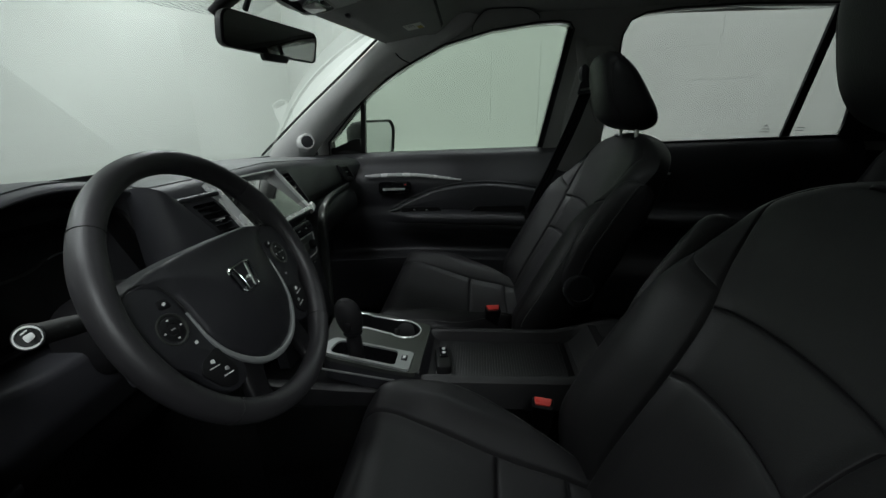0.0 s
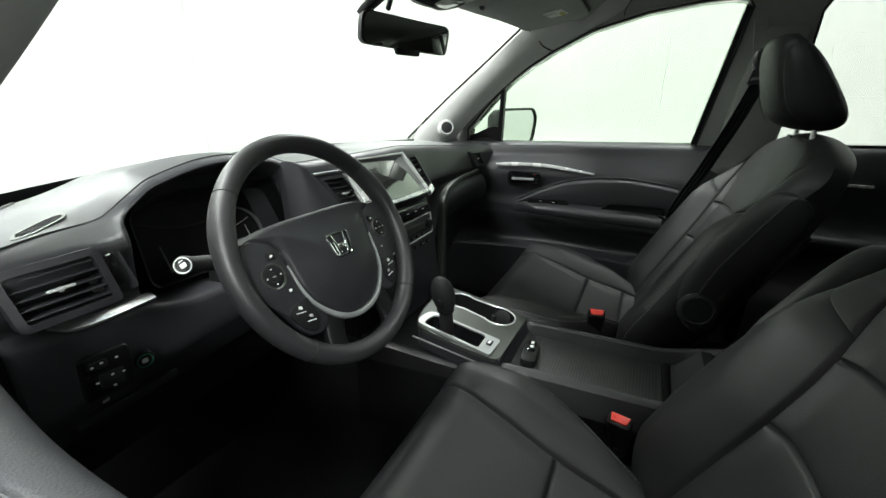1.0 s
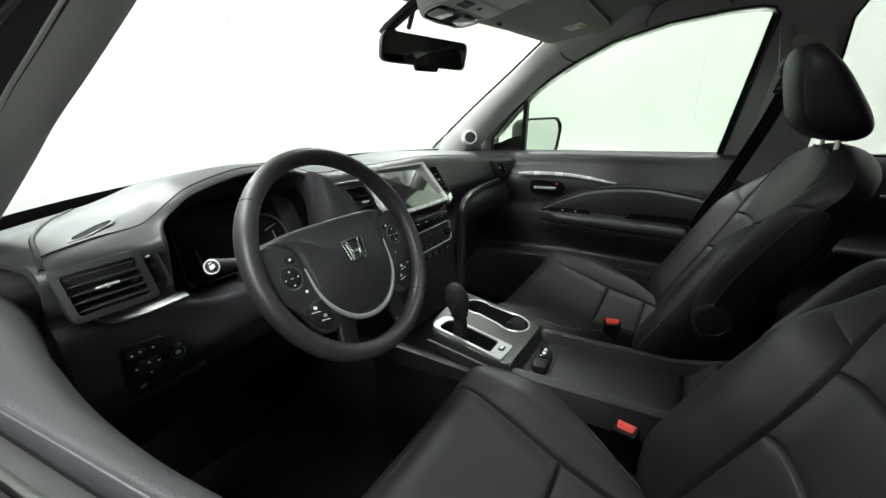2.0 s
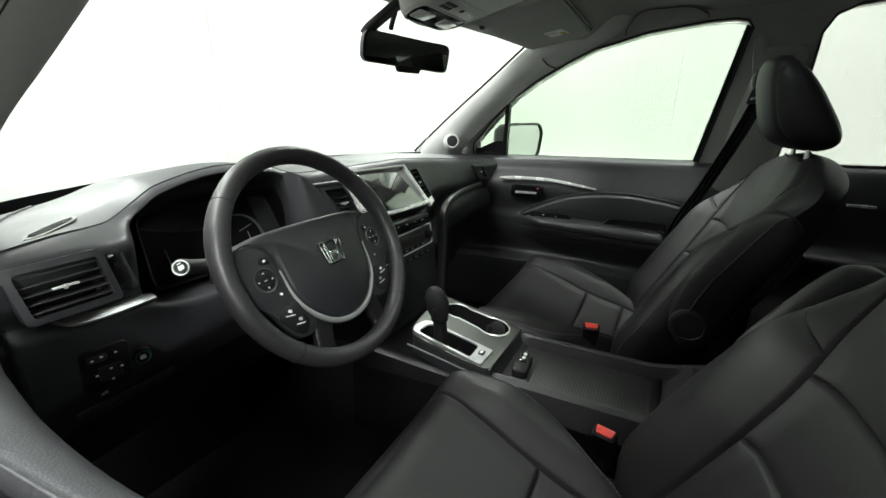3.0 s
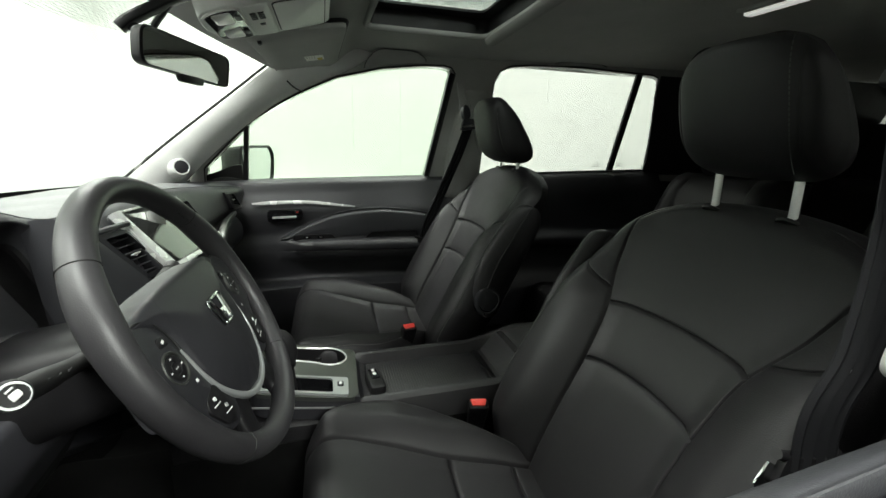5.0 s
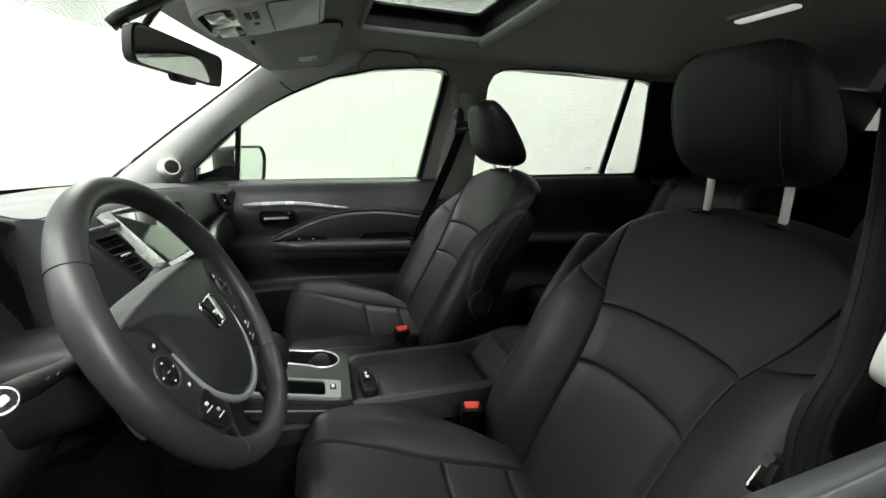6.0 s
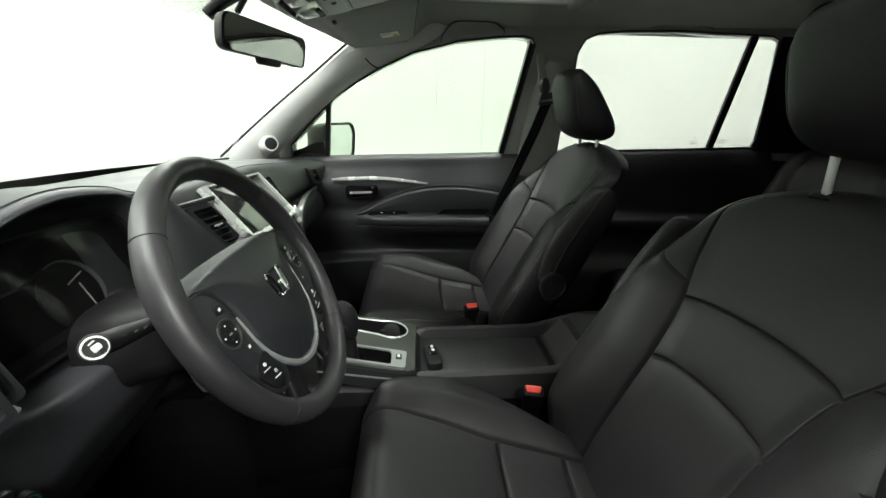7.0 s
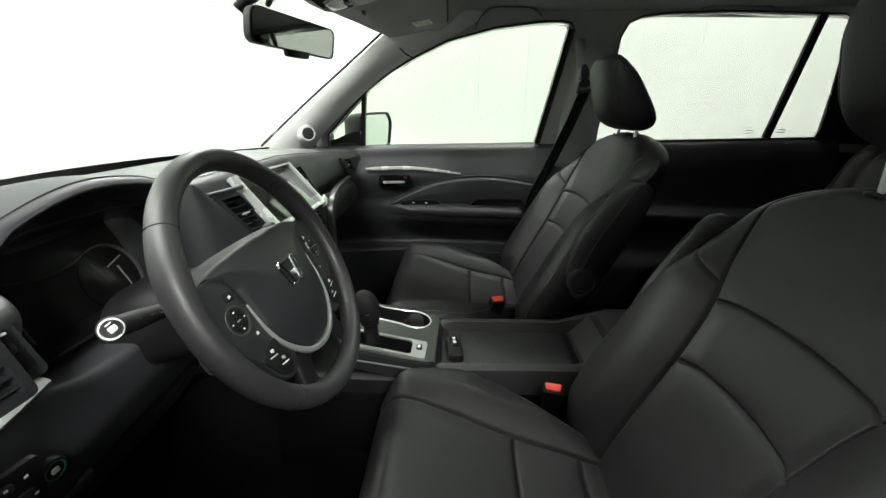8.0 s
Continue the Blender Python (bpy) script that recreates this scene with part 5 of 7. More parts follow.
def rounded_open(pts, r, n=3):
    out = [Vector((0, *pts[0]))]
    for a, p, b in zip(pts, pts[1:], pts[2:]):
        a, p, b = (Vector((0, *q)) for q in (a, p, b))
        u, w = a - p, b - p
        d = min(r, 0.45 * u.length, 0.45 * w.length)
        s, e = p + u.normalized() * d, p + w.normalized() * d
        out += [s * (1 - t) ** 2 + p * 2 * t * (1 - t) + e * t * t for t in (i / n for i in range(n + 1))]
    return out + [Vector((0, *pts[-1]))]


dash = thing("dashboard", "black soft-touch dashboard with silver trim", "dashboard", kind="structure")
xs = [-0.739 + 1.539 * i / 190 for i in range(191)]
rings = [[Vector((x, p.y, p.z)) for p in rounded_open(dash_section(x), 0.012)] for x in xs]
rings = [[Vector((p.x - q, p.y + w, p.z - w * 0.3)) for p in rings[0]] for q, w in ((0.006, 0.05), (0.0055, 0.012), (0.004, 0.003))] + rings
SPLIT = 27
part("moulding", loft([r[:SPLIT + 1] for r in rings], closed=False), SOFT, dash)
part("lower_fascia", loft([r[SPLIT:] for r in rings], closed=False), FASCIA, dash, "dark grey lower dashboard panel")
# black filler sheet stands in for the dark, shaded gap
part("end_cap", loft([[Vector((x, p.y + 0.010, p.z - 0.012)) for p in rounded_open(dash_section(-0.739), 0.012)] for x in (-0.742, -0.790)], closed=False), BLACK, dash, "black filler for the shaded gap between the dashboard and the door")
part("end_gap", tube([(x, y, dash_top(x, y) + 0.0005) for x, y in [(p.x, p.y) for p in spline([(-0.590, 0.775, 0), (-0.640, 0.715, 0), (-0.695, 0.607, 0), (-0.722, 0.510, 0), (-0.736, 0.455, 0)], 30)]], 0.0035, 6), RUBBER, dash, "dark gap at the dashboard's end")
# seam line along the top pad
part("top_seam", tube([Vector((x, smooth_rows(DASH, x)[4] + 0.004, smooth_rows(DASH, x)[5] + 0.0002)) for x in [-0.730 + 1.455 * i / 120 for i in range(121)]], 0.0012, 5), RUBBER, dash, "dark seam of the top pad")


def vent(m, w, h, n, label, knob=0.0, tilt=6, slant=0.0, blade=0.0020, bezel=None):
    """An air outlet in the frame m: bezel, dark duct, blades and a silver knob; slant shears its outline."""
    v = thing("air_vent", label, "air vent", group="air vents")
    sh = lambda x, y: (x + slant * y, y)
    out = corners([sh(-w / 2 - 0.008, -h / 2 - 0.008), sh(w / 2 + 0.008, -h / 2 - 0.008), sh(w / 2 + 0.008, h / 2 + 0.008), sh(-w / 2 - 0.008, h / 2 + 0.008)], 0.008)
    inn = corners([sh(-w / 2, -h / 2), sh(w / 2, -h / 2), sh(w / 2, h / 2), sh(-w / 2, h / 2)], 0.005)
    rings = [[m @ Vector((p.x, p.y, z)) for p in o] for o, z in ((out, -0.02), (out, 0.003), (inn, 0.005), (inn, -0.045))]
    part("bezel", loft(rings, cap=False), bezel or HARD, v)
    part("duct", loft([[m @ Vector((p.x, p.y, z)) for p in inn] for z in (-0.048, -0.044)]), RUBBER, v, "dark duct")
    for k in range(n):
        y = -h / 2 + h * (k + 0.5) / n
        part("blade", rbox(w - 0.001, blade, 0.020, 0.4 * blade, m @ pose(slant * y, y, -0.009, tilt, 0, 0)), SOFT, v)
    for k in range(5):
        part("rear_blade", rbox(0.002, h, 0.012, 0, m @ pose(-w / 2 + w * (k + 0.5) / 5, 0, -0.034)), RUBBER, v)
    if knob:
        part("knob", join(rbox(knob, 0.0034, 0.006, 0.0015, m @ pose(0, 0.001, 0.003)), rbox(knob * 0.22, 0.0065, 0.005, 0.002, m @ pose(0, 0.0, 0.002))), SATIN, v, "silver vent knob")
    return v


vent(axes((-0.686, 0.4385, 1.087), (0.985, -0.09, 0.04), (-0.10, -0.974, 0.20)), 0.078, 0.052, 5, "black driver's side air vent with a silver knob", 0.026, tilt=4, slant=-0.10, blade=0.0018, bezel=SOFT)
part("vent_plate", slab(corners([(-0.026, -0.028), (0.020, -0.030), (0.014, 0.028), (-0.026, 0.028)], 0.008), 0.006, axes((-0.628, 0.4550, 1.084), (0.97, 0.20, 0), (-0.18, -0.95, 0.22)), 0.003), SOFT, dash, "dark plate beside the vent")
part("vent_wheel_plate", slab(corners([(-0.008, -0.022), (0.008, -0.022), (0.006, 0.020), (-0.010, 0.022)], 0.006), 0.003, axes((-0.629, 0.4475, 1.090), (0.97, 0.2, 0), (-0.18, -0.95, 0.22)), 0.001), BLACK, dash)
part("vent_wheel", lathe([(0.010, -0.0035), (0.011, 0), (0.010, 0.0035)], 24, axes((-0.629, 0.4540, 1.090), (0, -0.3, 1), (1, 0.2, 0))), HARD, dash, "ribbed vent wheel")
part("mark", rbox(0.005, 0.002, 0.0008, 0, axes((-0.633, 0.4435, 1.108), (0.97, 0.2, 0), (-0.18, -0.95, 0.22))), PRINT, dash)
VM = axes((-0.147, 0.4803, 1.083), (1, -0.2, 0.0), (-0.2, -1.0, 0.5))
vent(VM, 0.052, 0.074, 6, "black centre air vent beside the screen", 0.020, slant=-0.50)
vent(axes((0.166, 0.468, 1.090), (1, -0.05, 0.0), (0.0, -0.88, 0.47)), 0.034, 0.084, 6, "black centre air vent beside the screen", 0.012, slant=-0.22)
vent(axes((0.630, 0.4745, 1.069), (0.975, -0.20, -0.08), (-0.16, -0.94, 0.26)), 0.056, 0.042, 4, "black passenger's side air vent", 0.016, tilt=14, slant=-0.60, blade=0.0026)

# smooth cheek between the gauges' hood and the centre vent


def cheek_at(u, v):
    right = VM @ Vector((-0.008 - 0.056 * u, -0.052 + 0.106 * u, 0.004))
    left = Vector((-0.258, 0.535, 0.982)).lerp(Vector((-0.244, 0.556, 1.160)), u)
    p = left.lerp(right, v)
    return p + Vector((-0.35, -0.80, 0.35)) * (0.020 * math.sin(math.pi * v ** 0.75))


part("cheek", sheet(cheek_at, 14, 14, 0.02, (0.2, 1, -0.3)), SOFT, dash, "smooth cheek beside the centre vent")
part("vent_brow", tube([VM @ Vector((-0.064 + 0.090 * t, 0.051, 0.002)) for t in (k / 12 for k in range(13))], 0.005, 8), SOFT, dash, "soft brow over the centre vent")

# demister outlet on the driver's corner
zd = dash_top(-0.655, 0.527)
m = axes((-0.655, 0.527, zd - 0.0015), (0.83, 0.56, 0.05), (-0.09, 0.0, 1))
leaf = corners([(-0.050, -0.004), (-0.030, -0.013), (0.030, -0.011), (0.052, 0.003), (0.030, 0.012), (-0.030, 0.010)], 0.014, 5)
dem = part("demister_frame", holed([(p.x, p.y) for p in leaf], [[(p.x * 0.86, p.y * 0.76) for p in leaf]], lambda x, y, q: m @ Vector((x, y, q - 0.004)), 0.0075), SMOKED, dash, "dark metal rim of the demister outlet")
part("demister_well", slab([(p.x * 0.86, p.y * 0.76) for p in leaf], 0.002, m, 0.0005), RUBBER, dem)
for k in range(4):
    part("demister_slit", rbox(0.074 - 0.010 * abs(k - 1.5), 0.0014, 0.003, 0.0005, m @ pose(0.001, -0.0060 + 0.0040 * k, 0.0025)), HARD, dem)

# silver strip on the ledge under the driver's vent
low_edge = spline([(-0.703, 0.455, 1.0405), (-0.682, 0.4485, 1.0305), (-0.638, 0.463, 1.0215), (-0.566, 0.494, 1.0105)], 25)
high_edge = spline([(-0.702, 0.456, 1.0410), (-0.680, 0.467, 1.0365), (-0.636, 0.482, 1.0290), (-0.567, 0.509, 1.0150)], 25)
part("trim_strip", sheet(lambda u, v: low_edge[round(u * 24)].lerp(high_edge[round(u * 24)], v) + Vector((0, -0.001, 0.003 + 0.0015 * math.sin(math.pi * v))), 24, 6, 0.0035, (0, 0.4, -1)), STRIP, dash, "satin silver trim strip")

# switch panel and round button at the driver's knee
m = axes((-0.662, 0.4590, 0.960), (0.98, 0.15, 0), (-0.12, -0.98, -0.06))
sp = part("switch_panel", slab(corners([(-0.027, -0.031), (0.027, -0.031), (0.028, 0.030), (-0.027, 0.030)], 0.008), 0.006, m, 0.002), BLACK, dash, "black switch panel")
for a, b, w, h in ((-0.008, 0.017, 0.022, 0.010), (0.004, -0.008, 0.026, 0.022)):
    part("key", slab(corners([(-w / 2, -h / 2), (w / 2, -h / 2), (w / 2, h / 2), (-w / 2, h / 2)], 0.004), 0.004, m @ pose(a, b, 0.005), 0.0015), HARD, sp)
for a, b in ((-0.014, 0.017), (-0.004, 0.019), (0.012, 0.019), (-0.012, -0.006), (0.004, -0.002), (0.016, -0.004), (0.004, -0.018)):
    part("mark", rbox(0.0032, 0.0022, 0.0008, 0, m @ pose(a, b, 0.0092)), PRINT, sp)
m = axes((-0.612, 0.4725, 0.944), (0.98, 0.15, 0), (-0.12, -0.98, -0.06))
eb = part("round_button", lathe([(0.0130, -0.004), (0.0130, 0.004), (0.0120, 0.006), (0.0100, 0.006)], 28, m), BLACK, dash, "round button with a green mark")
part("mark", lathe([(0.0100, 0.0058), (0.0104, 0.0066), (0.0090, 0.0067), (0.0088, 0.006)], 28, m, False), GREEN, eb, "green ring")
part("mark", slab(corners([(-0.004, -0.003), (0.004, -0.003), (0.003, 0.004), (-0.004, 0.003)], 0.002), 0.001, m @ pose(0, 0, 0.006), 0.0003), PRINT, eb, "green leaf mark")
part("coin_lip", rbox(0.13, 0.012, 0.006, 0.002, axes((-0.635, 0.478, 0.895), (0.98, 0.12, 0.02), (0, -1, 0))), HARD, dash)
part("mark", rbox(0.008, 0.006, 0.001, 0, axes((-0.665, 0.472, 0.915), (0.98, 0.12, 0.02), (0, -1, 0))), PRINT, sp)

# instrument cluster in the cowl
cl = thing("instrument_cluster", "unlit instrument cluster with a chrome-ringed gauge", "gauges")
m = axes((-0.375, 0.634, 1.040), (1, 0, 0), (0, -0.93, 0.36))
bay = corners([(-0.160, -0.066), (0.138, -0.066), (0.128, 0.062), (0.05, 0.072), (-0.08, 0.072), (-0.150, 0.052)], 0.02)
part("back_plate", slab(bay, 0.006, m @ pose(0, 0, -0.008), 0.002), RUBBER, cl)
part("rim", loft([[m @ Vector((p.x * f, p.y * f, z)) for p in bay] for f, z in ((1.0, -0.01), (1.03, 0.074), (1.06, 0.078), (1.07, 0.060))], cap=False), BLACK, cl, "black inner wall of the gauges' bay")
# highlight as geometry: only the stretch of ring that catches light, thinned at its ends
arc = [Vector((0.060 + 0.0535 * math.cos(a), -0.022 + 0.0535 * math.sin(a), 0.004)) for a in (radians(-55 + 165 * k / 40) for k in range(41))]
dial = part("dial", moved(tube(arc, 0.0034, 8, up=(0, 0, 1), scale=lambda t: 0.35 + 0.65 * bump(t - 0.42, 0.6)), m), STRIP, cl, "dull silver arc, the highlight on the gauge ring")
part("dial_face", lathe([(0.0510, -0.003), (0.0510, 0.0), (0.001, 0.0005)], 44, m @ pose(0.060, -0.022, 0.001)), RUBBER, dial)
part("needle", rbox(0.0020, 0.042, 0.0012, 0, m @ pose(0.080, -0.030, 0.005, 0, 0, 6)), PRINT, dial, "pale needle")
part("needle", rbox(0.034, 0.0016, 0.0012, 0, m @ pose(0.076, 0.000, 0.005, 0, 0, 16)), PRINT, dial, "pale needle")
part("needle", rbox(0.0030, 0.050, 0.0012, 0, m @ pose(-0.094, -0.028, 0.003, 0, 0, 3)), DIM_PRINT, cl, "pale scale line")
brow = spline([(-0.140, 0.050, 0.004), (-0.104, 0.036, 0.004), (-0.074, 0.025, 0.004), (-0.030, 0.018, 0.004), (0.012, 0.021, 0.004), (0.040, 0.031, 0.004)], 40)
part("brow", moved(tube(brow, 0.0020, 6), m), SMOKED, cl, "thin raised line over the gauges")
part("lens", slab([(p.x * 1.02, p.y * 1.02) for p in bay], 0.001, m @ pose(0, 0, 0.068), 0.0003), DIAL_GLASS, cl, "clear cluster lens").visible_shadow = False

# screen, its silver frame, and the controls under it
hs = thing("dash_screen", "dark glossy centre screen in a satin silver frame", "screen")
m = axes((0.010, 0.467, 1.0975), (1, -0.12, 0), (-0.08, -0.79, 0.61))
scr = [(-0.108, -0.060), (0.112, -0.060), (0.098, 0.056), (-0.112, 0.056)]
part("housing", slab(corners([(-0.132, -0.072), (0.122, -0.072), (0.104, 0.062), (-0.136, 0.060)], 0.008), 0.050, m @ pose(0, 0, -0.053), 0.003), HARD, hs, "dark housing behind the screen")
part("panel", slab(corners(scr, 0.004), 0.006, m @ pose(0, 0, -0.004, -2.0, 1.0, 0), 0.001), SCREEN, hs, "unlit glossy screen")
rim = lambda path, w, t: sweep([m @ Vector(p) for p in path], corners([(-w, -t), (w, -t), (w, t), (-w, t)], 0.002, 2), up=m.to_3x3() @ Vector((0, 0, 1)))
part("frame_bar", rim([(-0.125, 0.060, 0.000), (-0.121, 0.0, 0.001), (-0.117, -0.064, 0.003)], 0.0125, 0.005), SATIN, hs, "satin silver frame bar")
part("frame_bar", rim([(0.100, 0.060, 0.001), (0.108, 0.0, 0.002), (0.116, -0.060, 0.003)], 0.0040, 0.005), SATIN, hs, "satin silver frame bar")
part("frame_bar", rim([(-0.112, 0.058, 0.001), (0.100, 0.058, 0.001)], 0.0020, 0.004), SATIN, hs, "satin silver frame bar")
part("frame_bar", rim([(-0.112, -0.066, 0.002), (0.0, -0.067, 0.003), (0.116, -0.062, 0.003)], 0.0050, 0.005), SATIN, hs, "satin silver frame bar")
part("corner_block", slab(corners([(-0.013, -0.012), (0.013, 0.000), (0.014, 0.018), (-0.008, 0.006)], 0.004), 0.012, m @ pose(0.134, -0.064, -0.008), 0.003), SATIN, hs, "bright silver corner")

cc = thing("climate_panel", "dark climate and radio panel with small buttons", "control panel")
m = axes((0.025, 0.436, 0.972), (1, -0.06, 0), (0.0, -0.985, 0.16))
part("fascia", slab(corners([(-0.140, -0.235), (0.150, -0.235), (0.156, 0.012), (-0.140, 0.012)], 0.012), 0.022, m @ pose(0, 0, -0.022), 0.003), HARD, cc)
part("trim_ring", tube([m @ Vector((p.x, p.y, 0.001)) for p in corners([(-0.125, -0.056), (0.146, -0.052), (0.145, 0.004), (-0.125, 0.001)], [0.008, 0.014, 0.008, 0.008], 5)], 0.0022, 8, closed=True), SATIN, cc, "thin silver ring")
part("display", slab(corners([(-0.060, -0.034), (0.105, -0.033), (0.105, -0.014), (-0.060, -0.014)], 0.003), 0.002, m, 0.0006), SMOKED, cc, "dull grey display")
for k in range(7):
    part("button", rbox(0.021, 0.008, 0.004, 0.0015, m @ pose(-0.085 + 0.029 * k, -0.044, 0.001)), BLACK, cc)
    part("mark", rbox(0.009, 0.0016, 0.0008, 0, m @ pose(-0.085 + 0.029 * k, -0.044, 0.0033)), DIM_PRINT, cc)
for k in range(7):
    part("button", rbox(0.026, 0.012, 0.005, 0.002, m @ pose(-0.088 + 0.033 * k, -0.070, 0.001)), BLACK, cc)
    part("mark", rbox(0.012, 0.0016, 0.0008, 0, m @ pose(-0.088 + 0.033 * k, -0.070, 0.0038)), DIM_PRINT, cc)
for x in (-0.100, 0.123):
    part("dial", lathe([(0.012, 0.0), (0.012, 0.009), (0.010, 0.011), (0.002, 0.0113)], 24, m @ pose(x, -0.024, 0)), BLACK, cc, "round dial")
hm = axes((0.020, 0.431, 1.003), (1, -0.10, 0), (-0.06, -0.93, 0.36))
hz = part("button_row", slab(corners([(-0.125, -0.020), (0.118, -0.016), (0.118, 0.014), (-0.125, 0.012)], 0.004), 0.018, hm @ pose(0, 0, -0.016), 0.002), GLOSS, cc, "gloss black button row")
for k in range(6):
    part("mark", rbox(0.009, 0.0022, 0.001, 0, hm @ pose(-0.095 + 0.036 * k, -0.002, 0.0022)), DIM_PRINT, hz)

# smoked trim sweeping from the console up to the passenger's vent, with the pad below it
path = spline([(0.250, 0.440, 0.660), (0.256, 0.440, 0.80), (0.263, 0.441, 0.940), (0.278, 0.443, 0.994), (0.335, 0.450, 1.016), (0.465, 0.466, 1.024), (0.630, 0.472, 1.026)], 44)
part("sweep_trim", sweep(path, corners([(-0.010, -0.012), (0.011, -0.012), (0.011, 0.012), (-0.010, 0.012)], 0.005, 3), up=(0, -1, 0.2), scale=lambda t: 1.0 - 0.45 * t ** 3), SMOKED, dash, "dull metal sweep trim")
rings = []
for i in range(31):
    x = 0.262 + 0.545 * i / 30
    t = i / 30
    top = 1.006 + 0.010 * math.sin(math.pi * t) - 0.09 * (1 - step(0, 0.22, t))
    rings.append([Vector((x, 0.512 - 0.046 * math.cos(a) * (0.6 + 0.4 * step(0, 0.3, t)) , top - 0.062 + 0.060 * math.sin(a))) for a in (math.pi * (-0.5 + k / 14) for k in range(15))] + [Vector((x, 0.58, top - 0.005)), Vector((x, 0.58, top - 0.12))])
part("knee_pad", loft(rings), SOFT, dash, "rounded soft pad")
part("glove_box", sheet(lambda u, v: (0.25 + 0.50 * u, 0.548 + 0.05 * v - 0.02 * math.sin(math.pi * u), 0.905 - 0.21 * v), 16, 8, 0.03, (0, 1, 0)), HARD, dash, "black glove box lid")
lower = part("knee_panel", sheet(lambda u, v: (-0.79 + 0.57 * u, 0.515 + 0.10 * v ** 1.5 + 0.02 * u, 0.905 - 0.19 * v), 16, 8, 0.02, (0, 1, 0)), RUBBER, dash, "black lower knee panel")

# ---- steering wheel ----
WHEEL = axes((-0.385, 0.3235, 1.0630), (1, -0.035, 0), (-0.031, -math.cos(radians(28.2)), math.sin(radians(28.2))))
wheel = thing("steering_wheel", "black leather steering wheel with a silver lower accent", "steering wheel")


def rim_point(a, r=0.1722, z=0.0):
    return Vector((r * math.sin(a), r * math.cos(a), z))


def rim_bm():
    rings = []
    for i in range(120):
        a = 2 * math.pi * i / 120
        fat = 1 + 0.10 * (bump(a - 1.15, 0.35) + bump(a - 5.13, 0.35))
        out = rim_point(a, 1).normalized()
        c = rim_point(a)
        rings.append([c + out * (0.0148 * fat * math.cos(b)) + Vector((0, 0, 0.0168 * fat * math.sin(b))) for b in (2 * math.pi * j / 20 for j in range(20))])
    return moved(loft(rings, loop=True), WHEEL)


rim_ob = part("rim", rim_bm(), RIM_LEATHER, wheel, "worn black leather rim")
for deg in (-50, 50, 136, -136):
    a = radians(deg)
    c, out = rim_point(a), rim_point(a, 1)
    part("rim_seam", moved(tube([c + out * (0.0150 * math.cos(b)) + Vector((0, 0, 0.0170 * math.sin(b))) for b in (2 * math.pi * j / 24 for j in range(24))], 0.0008, 5, closed=True, up=(0.3, 0.9, 0.1)), WHEEL), RUBBER, rim_ob)
for sgn in (1, -1):
    pts = [WHEEL @ (rim_point(sgn * radians(40 + 44 * k / 30)) - rim_point(sgn * radians(40 + 44 * k / 30), 1) * 0.0132 + Vector((0, 0, 0.006 + 0.002 * (k % 2)))) for k in range(31)]
    stitches(pts, WHEEL.to_3x3() @ Vector((0, 0, 1)), RUBBER, rim_ob, 0.006)

PAD_TOP = [(0.0, 0.0590), (0.05, 0.0585), (0.09, 0.0560), (0.118, 0.0510), (0.134, 0.0450)]
PAD_FOOT = [(0.0, -0.114), (0.030, -0.109), (0.055, -0.094), (0.077, -0.068), (0.0865, -0.040), (0.0895, -0.008), (0.0945, 0.016), (0.104, 0.030), (0.119, 0.0365), (0.134, 0.0395)]
PAD_X = [0.0035 * k for k in range(23)] + [0.080 + 0.0006 * k for k in range(28)] + [0.0968 + 0.0031 * k for k in range(13)]
PAD_X = [-x for x in reversed(PAD_X[1:])] + PAD_X
pad_line = [(x, soft_line(PAD_TOP, abs(x), 0.006)) for x in PAD_X] + [(x, line(PAD_FOOT, abs(x))) for x in reversed(PAD_X)]


def edge_gap(x, y):
    """How far a point of the cover lies within its outline."""
    best = 1.0
    for (ax, ay), (bx, by) in zip(pad_line, pad_line[1:] + pad_line[:1]):
        dx, dy = bx - ax, by - ay
        t = min(max(((x - ax) * dx + (y - ay) * dy) / (dx * dx + dy * dy + 1e-12), 0), 1)
        best = min(best, (x - ax - t * dx) ** 2 + (y - ay - t * dy) ** 2)
    return math.sqrt(best)


def pad_at(u, v):
    x = PAD_X[round(u * (len(PAD_X) - 1))]
    v = 0.5 - 0.5 * math.cos(math.pi * v)
    y = soft_line(PAD_TOP, abs(x), 0.006) * (1 - v) + line(PAD_FOOT, abs(x)) * v
    d = edge_gap(x, y)
    z = -0.004 + 0.0075 * (1 - (1 - min(d / 0.006, 1)) ** 2) ** 0.5 + 0.0150 * (1 - (1 - min(d / 0.080, 1)) ** 2)
    return WHEEL @ Vector((x, y, z - 0.16 * max(abs(x) - 0.085, 0)))


part("airbag_cover", sheet(pad_at, len(PAD_X) - 1, 36, 0.030, WHEEL.to_3x3() @ Vector((0, 0.15, -1))), HARD, wheel, "black moulded centre cover")
part("hub", lathe([(0.05, -0.10), (0.075, -0.03), (0.070, -0.012)], 32, WHEEL @ pose(0, -0.02, 0)), BLACK, wheel, "black hub")


